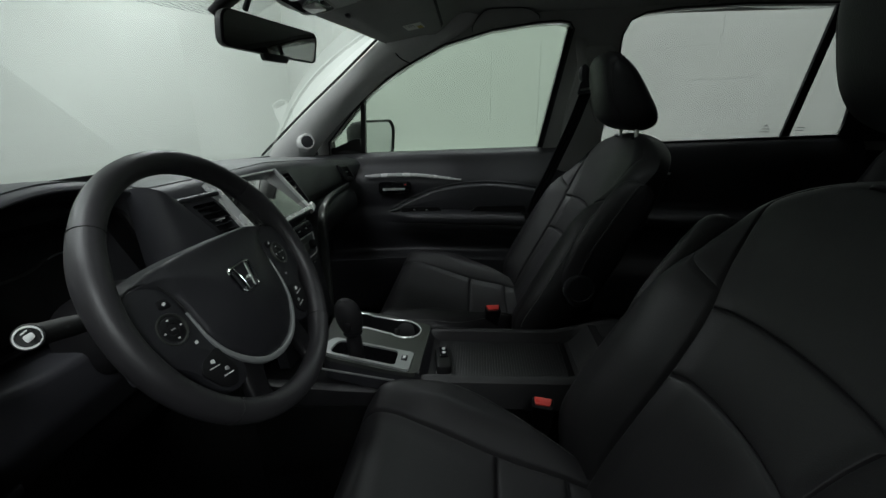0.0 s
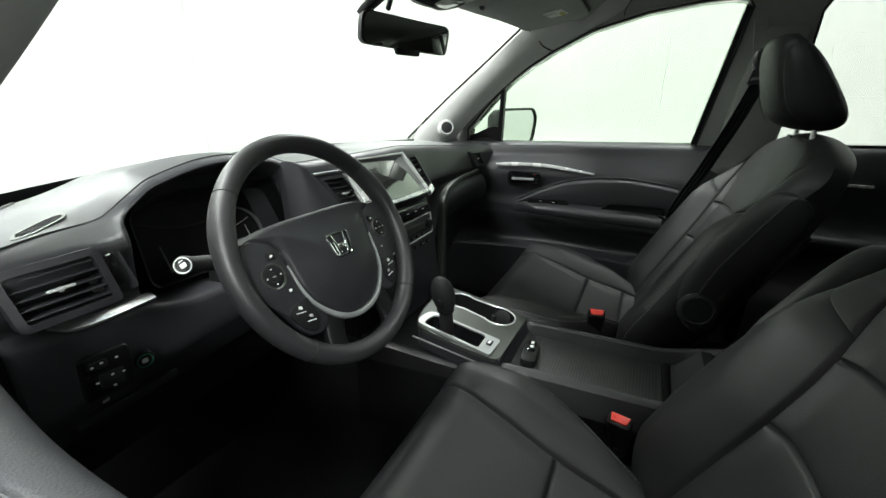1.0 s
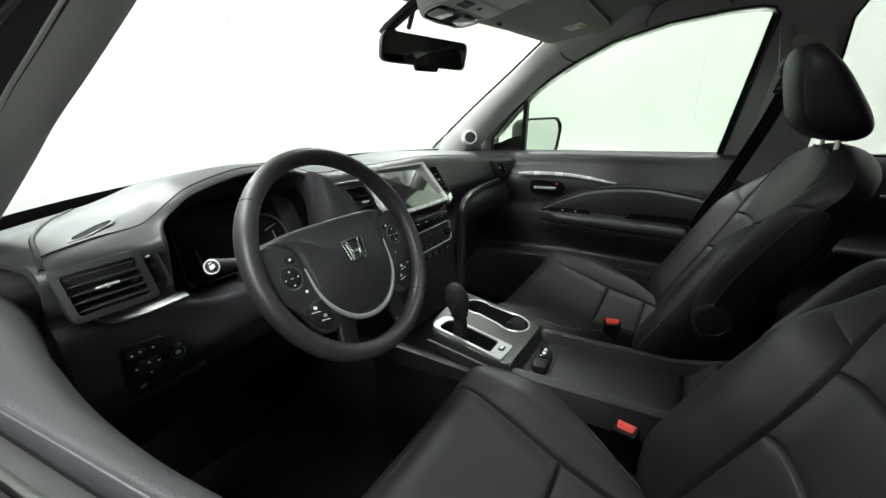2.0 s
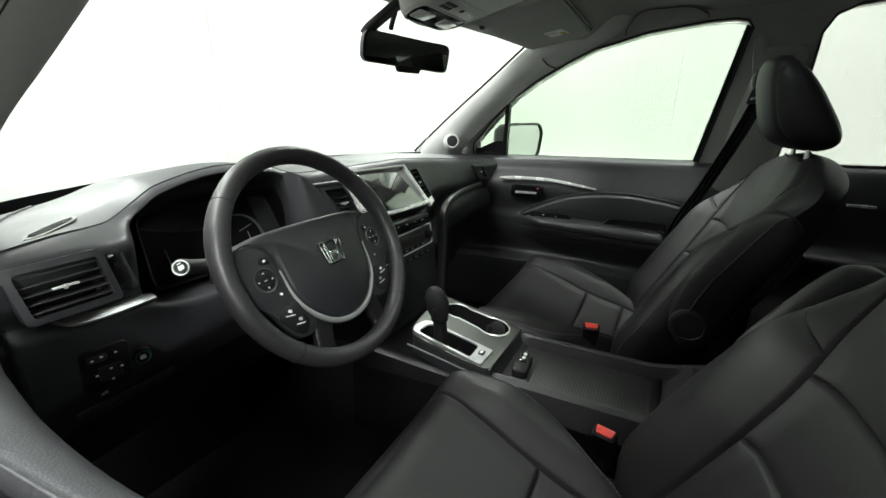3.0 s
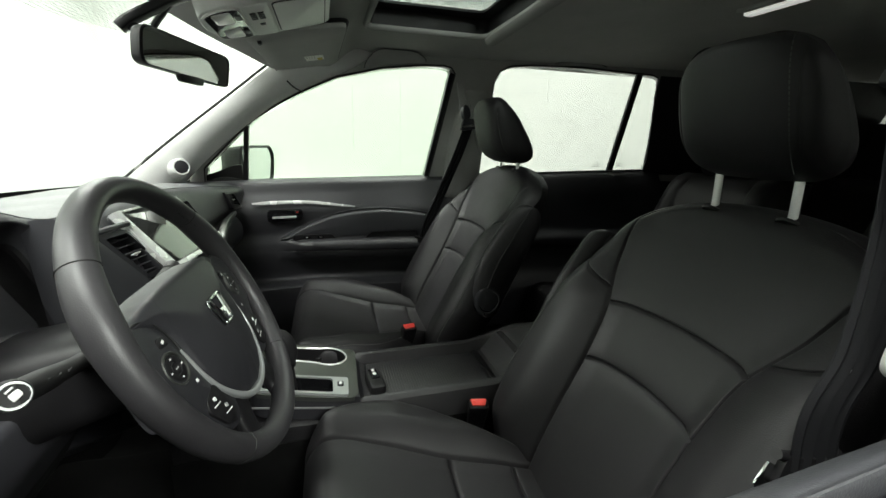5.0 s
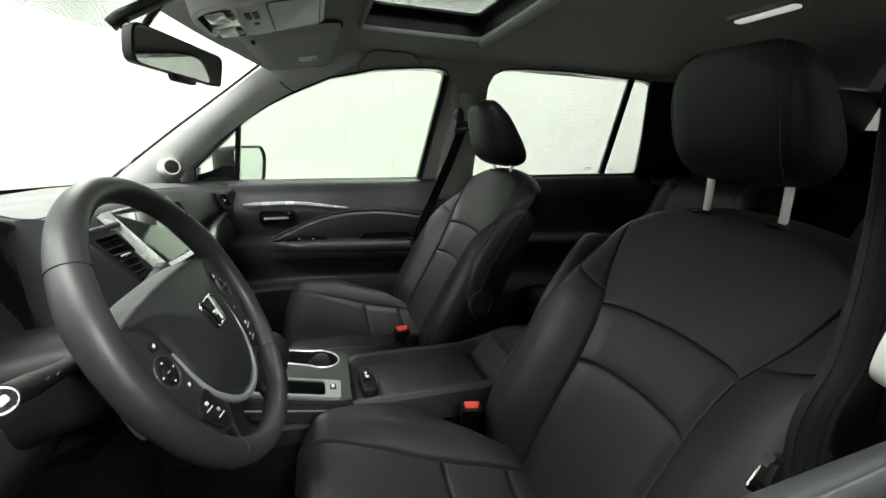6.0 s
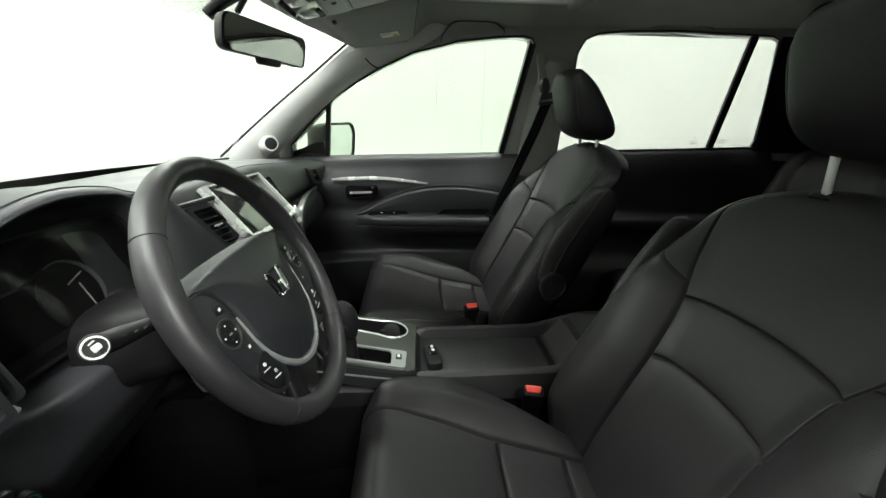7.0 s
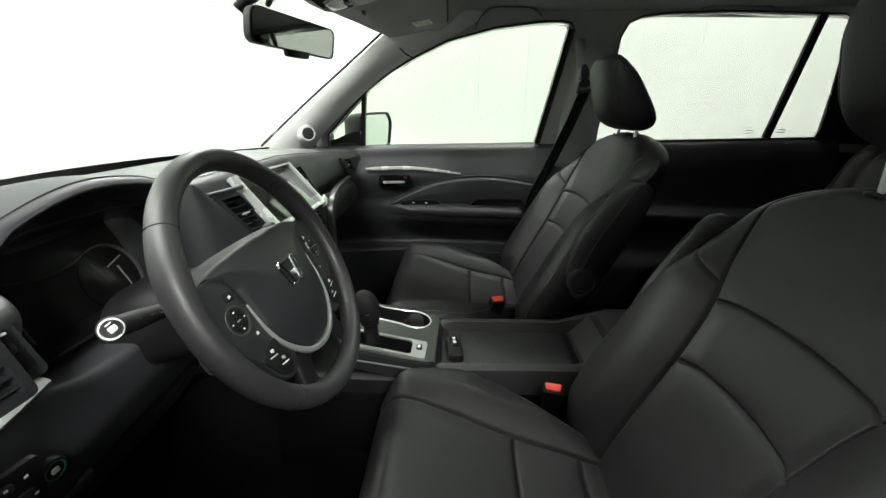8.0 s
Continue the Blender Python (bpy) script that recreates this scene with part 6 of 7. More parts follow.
def spoke(pts, widths, name, material, z0=-0.014, th=0.016, label=""):
    path = spline([Vector((*p, z)) for p, z in pts], 18)
    ws = [lerp([(i / (len(widths) - 1), w) for i, w in enumerate(widths)], k / 17)[0] for k in range(18)]
    rings = []
    for i, p in enumerate(path):
        t = (path[min(i + 1, 17)] - path[max(i - 1, 0)]).normalized()
        side = t.cross(Vector((0, 0, 1))).normalized()
        rings.append([WHEEL @ (p + side * (w * 0.5 * u) + Vector((0, 0, th * 0.5 * v))) for u, v, w in ((a, b, ws[i]) for a, b in [(math.copysign(abs(math.cos(q)) ** 0.5, math.cos(q)), math.copysign(abs(math.sin(q)) ** 0.6, math.sin(q))) for q in (2 * math.pi * j / 20 for j in range(20))])])
    return part(name, loft(rings), material, wheel, label)


PANEL = [(0.094, 0.034), (0.126, 0.0445), (0.150, 0.040), (0.163, 0.026), (0.167, -0.006), (0.162, -0.034), (0.146, -0.046), (0.128, -0.066), (0.116, -0.094), (0.098, -0.110), (0.074, -0.108), (0.064, -0.088), (0.082, -0.060), (0.088, -0.02)]
for s in (-1, 1):
    spoke([((s * 0.070, -0.004), -0.012), ((s * 0.110, -0.008), -0.014), ((s * 0.145, -0.008), -0.014), ((s * 0.172, -0.004), -0.012)], [0.070, 0.068, 0.062, 0.070], "spoke", HARD, label="black side spoke")
    panel_line = [(s * p.x, p.y) for p in spline([(a, b, 0) for a, b in PANEL], 64, closed=True)]
    pod = part("switch_panel", slab(panel_line, 0.018, WHEEL @ pose(0, 0, -0.0185), 0.004, dome=0.0035), HARD, wheel, "dark satin spoke panel with switches")
    mm = WHEEL @ pose(s * 0.1215, -0.011 if s < 0 else -0.004, 0.0012, 0, s * 4, 0)
    part("ring", lathe([(0.0185, -0.004), (0.0185, 0.0020), (0.0176, 0.0032), (0.0160, 0.0028), (0.0152, 0.0)], 36, mm, False), SMOKED, pod, "round selector ring")
    part("button", lathe([(0.0146, -0.003), (0.0146, 0.0016), (0.0125, 0.0026), (0.0075, 0.0022), (0.0068, 0.0012), (0.0062, 0.0026), (0.002, 0.0028)], 28, mm), BLACK, pod, "round selector")
    for a, b in ((0, 0.0108), (0.0108, 0), (0, -0.0108), (-0.0108, 0)):
        part("mark", rbox(0.0026, 0.0018, 0.0006, 0, mm @ pose(a, b, 0.0024)), PRINT, pod)
    part("mark", rbox(0.0055, 0.0016, 0.0006, 0, mm @ pose(0, 0, 0.0028)), DIM_PRINT, pod)
    key = part("button", slab(corners([(-0.0085, -0.0055), (0.0085, -0.0055), (0.0065, 0.0055), (-0.0070, 0.0055)], 0.004), 0.003, WHEEL @ pose(s * 0.1115, 0.0165, -0.0002, 0, s * 4, s * 8), 0.0012), BLACK, pod)
    part("mark", rbox(0.0042, 0.0030, 0.0006, 0, WHEEL @ pose(s * 0.1115, 0.0165, 0.0030, 0, s * 4, 20)), PRINT, pod)
    part("mark", rbox(0.0042, 0.0036, 0.0006, 0, WHEEL @ pose(s * 0.1070, -0.0370, 0.0028, 0, s * 4, 0)), PRINT if s < 0 else DIM_PRINT, pod)
    low = part("lower_switch", slab([(s * p.x, p.y) for p in corners([(0.088, -0.054), (0.118, -0.058), (0.126, -0.070), (0.112, -0.096), (0.094, -0.106), (0.080, -0.090)], 0.006)], 0.003, WHEEL @ pose(0, 0, 0.0), 0.0012), BLACK, wheel, "black lower switch plate")
    for a, b in ((0.108, -0.0715), (0.097, -0.0880)):
        part("mark", rbox(0.0155, 0.0012, 0.0008, 0, WHEEL @ pose(s * a, b, 0.0033, 0, 0, s * 10)), PRINT, low)
        part("mark", slab(corners([(-0.0030, -0.0022), (0.0032, -0.0026), (0.0026, 0.0024), (-0.0030, 0.0018)], 0.0012, 2), 0.0007, WHEEL @ pose(s * (a - 0.002), b + 0.0065, 0.0030, 0, 0, s * 20), 0.0002), PRINT if b > -0.08 else DIM_PRINT, low)
    # lower twin spokes
    spoke([((s * 0.048, -0.090), -0.006), ((s * 0.058, -0.115), -0.010), ((s * 0.064, -0.140), -0.012), ((s * 0.068, -0.166), -0.010)], [0.044, 0.036, 0.034, 0.052], "spoke", BLACK, label="black lower spoke")
for sgn in (-1, 1):
    rimline = spline([(sgn * 0.158, 0.036, -0.004), (sgn * 0.128, 0.0465, -0.001), (sgn * 0.106, 0.039, 0.0015), (sgn * 0.0955, 0.018, 0.0018), (sgn * 0.091, -0.006, 0.0016)], 24)
    part("pod_line", moved(tube(rimline, 0.0011, 6), WHEEL), RUBBER, wheel, "thin dark joint beside the cover")
# silver accent hugging the lower cover
foot_line = spline([(-a, b, 0) for a, b in reversed(PAD_FOOT[1:7])] + [(a, b, 0) for a, b in PAD_FOOT[:7]], 70)
ordered = [Vector((p.x * 1.030, (p.y + 0.02) * 1.030 - 0.02, 0.0010)) for p in foot_line if p.y < -0.002]
part("accent", moved(sweep(ordered, corners([(-0.0036, -0.006), (0.0036, -0.006), (0.0036, 0.004), (-0.0036, 0.005)], 0.0025, 3), scale=lambda t: 0.25 + 1.0 * bump(t - 0.5, 0.56)), WHEEL), PLATE, wheel, "satin silver U-shaped accent")
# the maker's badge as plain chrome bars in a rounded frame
bd = part("badge", moved(tube([Vector((p.x, p.y, 0.0195)) for p in corners([(-0.0175, -0.0230), (0.0175, -0.0230), (0.0230, 0.0130), (-0.0230, 0.0130)], 0.007)], 0.0021, 8, closed=True), WHEEL), CHROME, wheel, "chrome badge")
for s in (-1, 1):
    part("bar", moved(tube([(s * 0.0090, -0.0220, 0.0200), (s * 0.0105, -0.0050, 0.0208), (s * 0.0150, 0.0120, 0.0200)], 0.0028, 8), WHEEL), CHROME, bd)
part("boss", slab(corners([(-0.007, -0.004), (0.007, -0.004), (0.008, 0.004), (-0.008, 0.004)], 0.003), 0.003, WHEEL @ pose(0, -0.008, 0.0182), 0.001), CHROME, bd)

# column shroud and stalks
col = thing("steering_column", "black steering column shroud with stalks", "steering column")
rings = []
for t in range(9):
    u = t / 8
    c = Vector((-0.383, 0.345 + 0.19 * u, 1.030 - 0.050 * u))
    w, h = 0.056 + 0.016 * u, 0.048 + 0.014 * u
    rings.append([c + Vector((math.copysign(abs(math.cos(a)) ** 0.6, math.cos(a)) * w, 0, math.copysign(abs(math.sin(a)) ** 0.6, math.sin(a)) * h)) for a in (2 * math.pi * j / 28 for j in range(28))])
part("shroud", loft(rings), BLACK, col)
for s, tip in ((-1, Vector((-0.566, 0.414, 1.076))), (1, Vector((-0.196, 0.412, 1.071)))):
    root = Vector((-0.383 + s * 0.05, 0.425, 1.040))
    d = (tip - root).normalized()
    st = part("stalk", tube([root.lerp(tip, t) for t in (0, 0.3, 0.5, 0.7, 0.9, 1.0)], 0.0105, 14, scale=lambda t: 1.05 - 0.25 * bump(t - 0.25, 0.3)), RUBBER, col, "black control stalk")
    m = axes(tip, (0.0, -0.5, -0.1) if s < 0 else (0, 0.5, 0), d + Vector((0, -0.75, 0.15)) if s < 0 else d)
    part("end_cap", lathe([(0.0118, -0.014), (0.0128, 0.0), (0.0122, 0.003), (0.0105, 0.0035), (0.0088, 0.002), (0.003, 0.002)], 24, m), RUBBER, st)
    if s < 0:
        part("ring", lathe([(0.0112, 0.0026), (0.0108, 0.0048), (0.0094, 0.0048), (0.0090, 0.0026)], 28, m, False), PRINT, st, "pale printed ring")
        part("mark", slab(corners([(-0.004, -0.003), (0.004, -0.003), (0.005, 0.003), (-0.003, 0.004)], 0.002), 0.0008, m @ pose(0.001, 0, 0.0048, 0, 0, 60), 0.0002), PRINT, st)
        part("mark", rbox(0.006, 0.0014, 0.0008, 0, m @ pose(-0.004, 0.004, 0.0052, 0, 0, 60)), PRINT, st)
    for k in range(3):
        c = root.lerp(tip, 0.50 + 0.14 * k)
        part("mark", rbox(0.005, 0.0008, 0.002, 0, Matrix.Translation(c + Vector((0, -0.0102, 0.003)))), DARK_THREAD, st)

# ---- centre console ----
con = thing("centre_console", "black centre console with a roller-shutter tray", "console", kind="structure")


def console_half(y):
    return line([(-0.55, 0.115), (-0.30, 0.120), (0.1, 0.122), (0.30, 0.130), (0.48, 0.150)], y)


def rail_z(y):
    return line([(-0.60, 0.70), (-0.42, 0.772), (-0.33, 0.775), (-0.27, 0.756), (-0.20, 0.738), (0.10, 0.733), (0.30, 0.742), (0.45, 0.760)], y)


rings = []
for i in range(47):
    y = 0.47 - 1.05 * i / 46
    w, z = console_half(y), rail_z(y)
    tray = 0.030 * step(0.115, 0.095, y) * step(-0.30, -0.225, y)
    z -= 0.034 * step(0.118, 0.150, y)
    sec = [(-w - 0.01, 0.44), (-w - 0.004, 0.60), (-w, z - 0.03), (-w + 0.004, z - 0.008), (-w + 0.012, z - 0.001), (-w + 0.020, z), (-w + 0.026, z - 0.004), (-w + 0.030, z - 0.006 - tray),
           (0, z - 0.006 - tray), (w - 0.030, z - 0.006 - tray), (w - 0.026, z - 0.004), (w - 0.020, z), (w - 0.012, z - 0.001), (w - 0.004, z - 0.008), (w, z - 0.03), (w + 0.004, 0.60), (w + 0.01, 0.44)]
    rings.append([Vector((a, y, b)) for a, b in sec])
# same body in a darker colour, standing in for its unlit front
part("front_body", loft(rings[:16]), BLACK, con, "console front under the plate, darkened for its shade")
part("body", loft(rings[15:]), CONSOLE, con)
# black sheets paint the footwell's shade onto the console sides
for q in (-1, 1):
    part("side_shade", sheet(lambda u, v: (q * (console_half(0.47 - 0.98 * u) + 0.013 - 0.004 * v), 0.47 - 0.98 * u, 0.44 + 0.235 * v), 12, 3, 0.004, (q, 0, 0)), CARPET, con, "dark sheet for the footwell shade on the console side")
shut = part("roller_shutter", rbox(0.178, 0.30, 0.004, 0.001, pose(0.0, -0.06, 0.7020)), BLACK, con, "ribbed sliding shutter")
for k in range(46):
    part("slat", rbox(0.176, 0.00625, 0.0026, 0.0006, pose(0.0, 0.085 - 0.0064 * k, 0.7048)), CONSOLE, shut)
part("shutter_lip", rbox(0.178, 0.014, 0.010, 0.003, pose(0.0, -0.215, 0.708)), BLACK, con)
part("rear_wall", sheet(lambda u, v: (-0.088 + 0.176 * u, -0.222 - 0.055 * v, 0.700 + 0.062 * v), 8, 6, 0.02, (0, -1, 0)), CONSOLE, con, "sloping rear wall of the tray")

# front plate with shifter gate and cup holders, rising towards the dashboard
PL = 0.742


def plate_rise(y):
    return 0.15 * max(y - 0.135, 0.0)


plate_out = corners([(-0.119, 0.120), (0.094, 0.114), (0.114, 0.150), (0.120, 0.362), (-0.020, 0.350), (-0.082, 0.341), (-0.110, 0.322), (-0.121, 0.20)], [0.02, 0.040, 0.03, 0.03, 0.03, 0.02, 0.02, 0.02], 6)
gate = corners([(-0.106, 0.172), (-0.050, 0.172), (-0.042, 0.312), (-0.096, 0.318)], [0.008, 0.012, 0.02, 0.016])
def cup_outline():
    """Two round cups run together by a neck."""
    a0, b0 = Vector((0.060, 0.180)), Vector((0.068, 0.286))
    up = (b0 - a0).normalized()
    side = Vector((up.y, -up.x))
    right = [a0 + side * (0.043 * math.cos(t)) + up * (0.043 * math.sin(t)) for t in (-math.pi / 2 + k * 0.19 for k in range(12))]
    right += [b0 + side * (0.037 * math.cos(t)) + up * (0.037 * math.sin(t)) for t in (-0.55 + k * 0.178 for k in range(12))]
    left = [2 * (a0 + up * (p - a0).dot(up)) - p for p in reversed(right)]
    return [(p.x, p.y) for p in right + left[1:-1]]


cups = cup_outline()
part("top_plate", holed([(p.x, p.y) for p in plate_out], [[(p.x, p.y) for p in gate], cups], lambda x, y, d: (x, y, PL + plate_rise(y) - 0.005 + d), 0.009), SMOKED, con, "dark satin metal-look top plate")
part("plate_skirt", loft([[Vector((p.x * 0.985, 0.24 + (p.y - 0.24) * 0.985, PL + plate_rise(p.y) + h)) for p in plate_out] for h in (-0.050, -0.004)], cap=False), HARD, con, "dark skirt under the plate")
gp_out = corners([(-0.116, 0.141), (-0.046, 0.138), (-0.033, 0.328), (-0.082, 0.335), (-0.102, 0.326)], [0.008, 0.008, 0.03, 0.02, 0.02], 4)
part("gate_plate", holed([(p.x, p.y) for p in gp_out], [[(p.x, p.y) for p in gate]], lambda x, y, d: (x, y, PL + plate_rise(y) + 0.004 + d), 0.005), PLATE, con, "brushed silver shifter surround")
part("gate_well", loft([[Vector((p.x, p.y, z)) for p in gate] for z in (0.690, 0.700)]), GLOSS, con, "gloss black gate floor")
part("gate_wall", loft([[Vector((-0.072 + (p.x + 0.072) * 0.95, 0.244 + (p.y - 0.244) * 0.98, PL + plate_rise(p.y) + z)) for p in gate] for z in (-0.050, 0.006)], cap=False), GLOSS, con)
for k in range(4):
    part("mark", rbox(0.006, 0.008, 0.0008, 0, pose(-0.066, 0.190 + 0.028 * k, 0.7012)), PRINT, con)
part("release_slot", rbox(0.020, 0.014, 0.004, 0.002, pose(-0.074, 0.156, PL + 0.0125)), BLACK, con, "small shift release key")
part("mark", rbox(0.010, 0.006, 0.0008, 0, pose(-0.074, 0.156, PL + 0.0152)), PRINT, con)
cx, cy = 0.064, 0.240
h = part("cup_holder", loft([[Vector((cx + (x - cx) * f, cy + (y - cy) * g, z + k * (PL + plate_rise(y)))) for x, y in cups] for f, g, z, k in ((0.975, 0.987, 0.003, 1), (0.955, 0.978, -0.040, 1), (0.90, 0.95, 0.672, 0))], cap=False), BLACK, con, "deep black double cup holder")
part("floor", loft([[Vector((cx + (x - cx) * 0.9, cy + (y - cy) * 0.95, z)) for x, y in cups] for z in (0.668, 0.673)]), RUBBER, h)
for gx, gy, turn in ((0.098, 0.205, 40), (0.030, 0.160, 220), (0.096, 0.312, 40), (0.040, 0.305, 150)):
    part("grip", rbox(0.016, 0.012, 0.022, 0.003, pose(gx, gy, 0.722, 0, 0, turn)), RUBBER, h)
part("lip", tube([Vector((x, y, PL + 0.0050 + plate_rise(y))) for x, y in cups], 0.0022, 6, closed=True), SATIN, h, "thin silver lip")
part("side_trim", sweep([(-0.1235, y, PL + plate_rise(y) - 0.018) for y in (0.33, 0.28, 0.20, 0.13)], corners([(-0.0015, -0.002), (0.0015, -0.002), (0.0015, 0.002), (-0.0015, 0.002)], 0.001, 2)), STRIP, con, "thin silver side line")
# parking brake switch
part("plate_end", sheet(lambda u, v: (-0.116 + 0.224 * u, 0.118 - 0.020 * v ** 2, 0.744 - 0.040 * v), 8, 6, 0.012, (0, 1, 0)), HARD, con, "dark end cap behind the plate")
pb = part("brake_switch_box", slab(corners([(-0.046, -0.018), (0.036, -0.019), (0.038, 0.018), (-0.046, 0.018)], 0.012), 0.022, pose(-0.014, 0.074, 0.703, 0, 0, 6), 0.006), BLACK, con, "black parking brake switch")
part("switch", rbox(0.046, 0.020, 0.008, 0.003, pose(0.002, 0.075, 0.7240, 0, 3, 8)), GLOSS, pb)
for k in range(2):
    part("mark", slab(corners([(-0.006, -0.004), (0.006, -0.004), (0.006, 0.004), (-0.006, 0.004)], 0.004), 0.0008, pose(-0.004 + 0.018 * k, 0.074 + 0.002 * k, 0.7285 - 0.0009 * k, 0, 3, 8), 0.0002), PRINT, pb)

# gear lever
lv = thing("gear_lever", "black gear lever with a rounded leather knob", "gear lever")
part("stem", tube(spline([(-0.072, 0.262, 0.700), (-0.074, 0.264, 0.765), (-0.080, 0.268, 0.850)], 12), 0.017, 14, scale=lambda t: 1.15 - 0.25 * t), BLACK, lv)
rings = []
for k in range(17):
    t = k / 16
    r = 0.0255 * max(math.sin(math.pi * (0.16 + 0.82 * t)), 0.04) ** 0.42 * (0.86 + 0.20 * t)
    rings.append([Vector((-0.080 - 0.006 * t + r * math.cos(a), 0.266 + 0.010 * t + r * 1.20 * math.sin(a), 0.820 + 0.078 * t)) for a in (2 * math.pi * j / 24 for j in range(24))])
part("knob", loft(rings), LEATHER_SIDE, lv, "black leather knob")
part("collar", lathe([(0.020, -0.004), (0.021, 0.0), (0.020, 0.004)], 24, pose(-0.0785, 0.266, 0.818)), GLOSS, lv)
part("thumb_button", rbox(0.010, 0.012, 0.018, 0.003, pose(-0.106, 0.266, 0.845)), BLACK, lv)

# ---- overhead ----
mir = thing("rear_view_mirror", "black framed rear-view mirror on a stalk", "rear-view mirror")
MI = axes((0.015, 0.406, 1.4155), (0.925, -0.375, -0.018), (-0.37, -0.925, -0.022))
out = corners([(-0.124, -0.030), (0.112, -0.036), (0.124, 0.026), (-0.118, 0.034)], [0.020, 0.012, 0.020, 0.022], 5)
rings = [[MI @ Vector((p.x * f, p.y * f, z)) for p in out] for f, z in ((0.45, -0.036), (0.80, -0.030), (0.97, -0.016), (1.0, -0.002), (0.995, 0.003), (0.955, 0.0045), (0.945, 0.002))]
part("housing", loft(rings), BLACK, mir)
part("glass", loft([[MI @ Vector((p.x * 0.945, p.y * 0.93, z)) for p in out] for z in (0.001, 0.0030)]), DIM_MIRROR, mir, "tinted mirror glass")
part("button_lip", slab(corners([(-0.03, -0.008), (0.03, -0.008), (0.035, 0.006), (-0.035, 0.006)], 0.005), 0.010, MI @ pose(0.0, -0.036, -0.006), 0.003), BLACK, mir)
part("ball_arm", tube([MI @ Vector((-0.01, 0.005, -0.03)), (0.000, 0.462, 1.436), (-0.018, 0.486, 1.462)], 0.010, 12), BLACK, mir, "black mirror arm")
part("mount", sweep([(-0.024, 0.500, 1.452), (-0.021, 0.486, 1.466), (-0.015, 0.425, 1.503), (-0.010, 0.370, 1.530)], corners([(-0.014, -0.008), (0.014, -0.008), (0.014, 0.008), (-0.014, 0.008)], 0.005, 3), up=(0, -0.6, -0.8)), BLACK, mir, "black mount and cable cover")
part("brace", tube([(0.026, 0.462, 1.470), (0.012, 0.446, 1.484), (-0.008, 0.424, 1.500)], 0.006, 8), BLACK, mir, "black cable brace")

oc = thing("overhead_console", "grey overhead console with map lamps and a glasses box", "overhead console")
OF = axes((0.0, 0.262, 1.4965), (1, 0, 0), (0, -0.243, -0.97))
shape = corners([(-0.106, 0.118), (0.106, 0.118), (0.114, -0.05), (0.088, -0.106), (0.0, -0.120), (-0.088, -0.106), (-0.114, -0.05)], [0.02, 0.02, 0.05, 0.03, 0.1, 0.03, 0.05], 5)
part("body", slab([(p.x, p.y) for p in shape], 0.075, OF @ pose(0, 0, -0.072), 0.010), GREY_PLASTIC, oc)
lamp_out = corners([(-0.100, -0.040), (0.100, -0.040), (0.098, -0.076), (0.076, -0.102), (-0.076, -0.102), (-0.098, -0.076)], 0.016, 4)
inset = part("lamp_panel", slab([(p.x, p.y) for p in lamp_out], 0.003, OF @ pose(0, 0, 0.0025), 0.001), GLOSS, oc, "dark glossy lamp panel")
part("panel_rim", tube([OF @ Vector((p.x, p.y, 0.004)) for p in lamp_out], 0.0026, 8, closed=True), GREY_PLASTIC, oc, "pale raised rim")
for s in (-1, 1):
    part("map_lamp", slab(corners([(-0.030, -0.016), (0.030, -0.016), (0.034, 0.016), (-0.034, 0.016)], 0.008), 0.003, OF @ pose(s * 0.052, -0.072, 0.004), 0.001), CLEAR_LENS, inset, "clear map lamp lens")
    part("lamp_key", rbox(0.030, 0.010, 0.004, 0.0015, OF @ pose(s * 0.050, -0.048, 0.006)), HARD, inset, "dark lamp key")
part("button_block", slab(corners([(-0.100, -0.034), (0.100, -0.034), (0.100, 0.008), (-0.100, 0.008)], 0.006), 0.004, OF @ pose(0, 0, 0.002), 0.0015), GREY_PLASTIC, oc, "grey button strip")
for r in range(2):
    for c in range(4):
        part("button", rbox(0.0085, 0.0105, 0.003, 0.001, OF @ pose(-0.060 + 0.0105 * c, -0.022 + 0.0135 * r, 0.0065)), BLACK, oc)
part("button", slab(corners([(-0.006, -0.005), (0.006, -0.005), (0.006, 0.005), (-0.006, 0.005)], 0.003), 0.003, OF @ pose(0.012, -0.013, 0.005), 0.001), HARD, oc)
lid = corners([(-0.096, 0.016), (0.096, 0.016), (0.090, 0.104), (-0.090, 0.104)], 0.014)
part("glasses_box", slab([(p.x, p.y) for p in lid], 0.003, OF @ pose(0, 0, 0.003), 0.0015), GREY_PLASTIC, oc, "pale grey glasses box lid")
part("lid_gap", tube([OF @ Vector((p.x * 1.015, (p.y - 0.062) * 1.02 + 0.062, 0.0032)) for p in lid], 0.0016, 5, closed=True), RUBBER, oc, "dark gap round the lid")


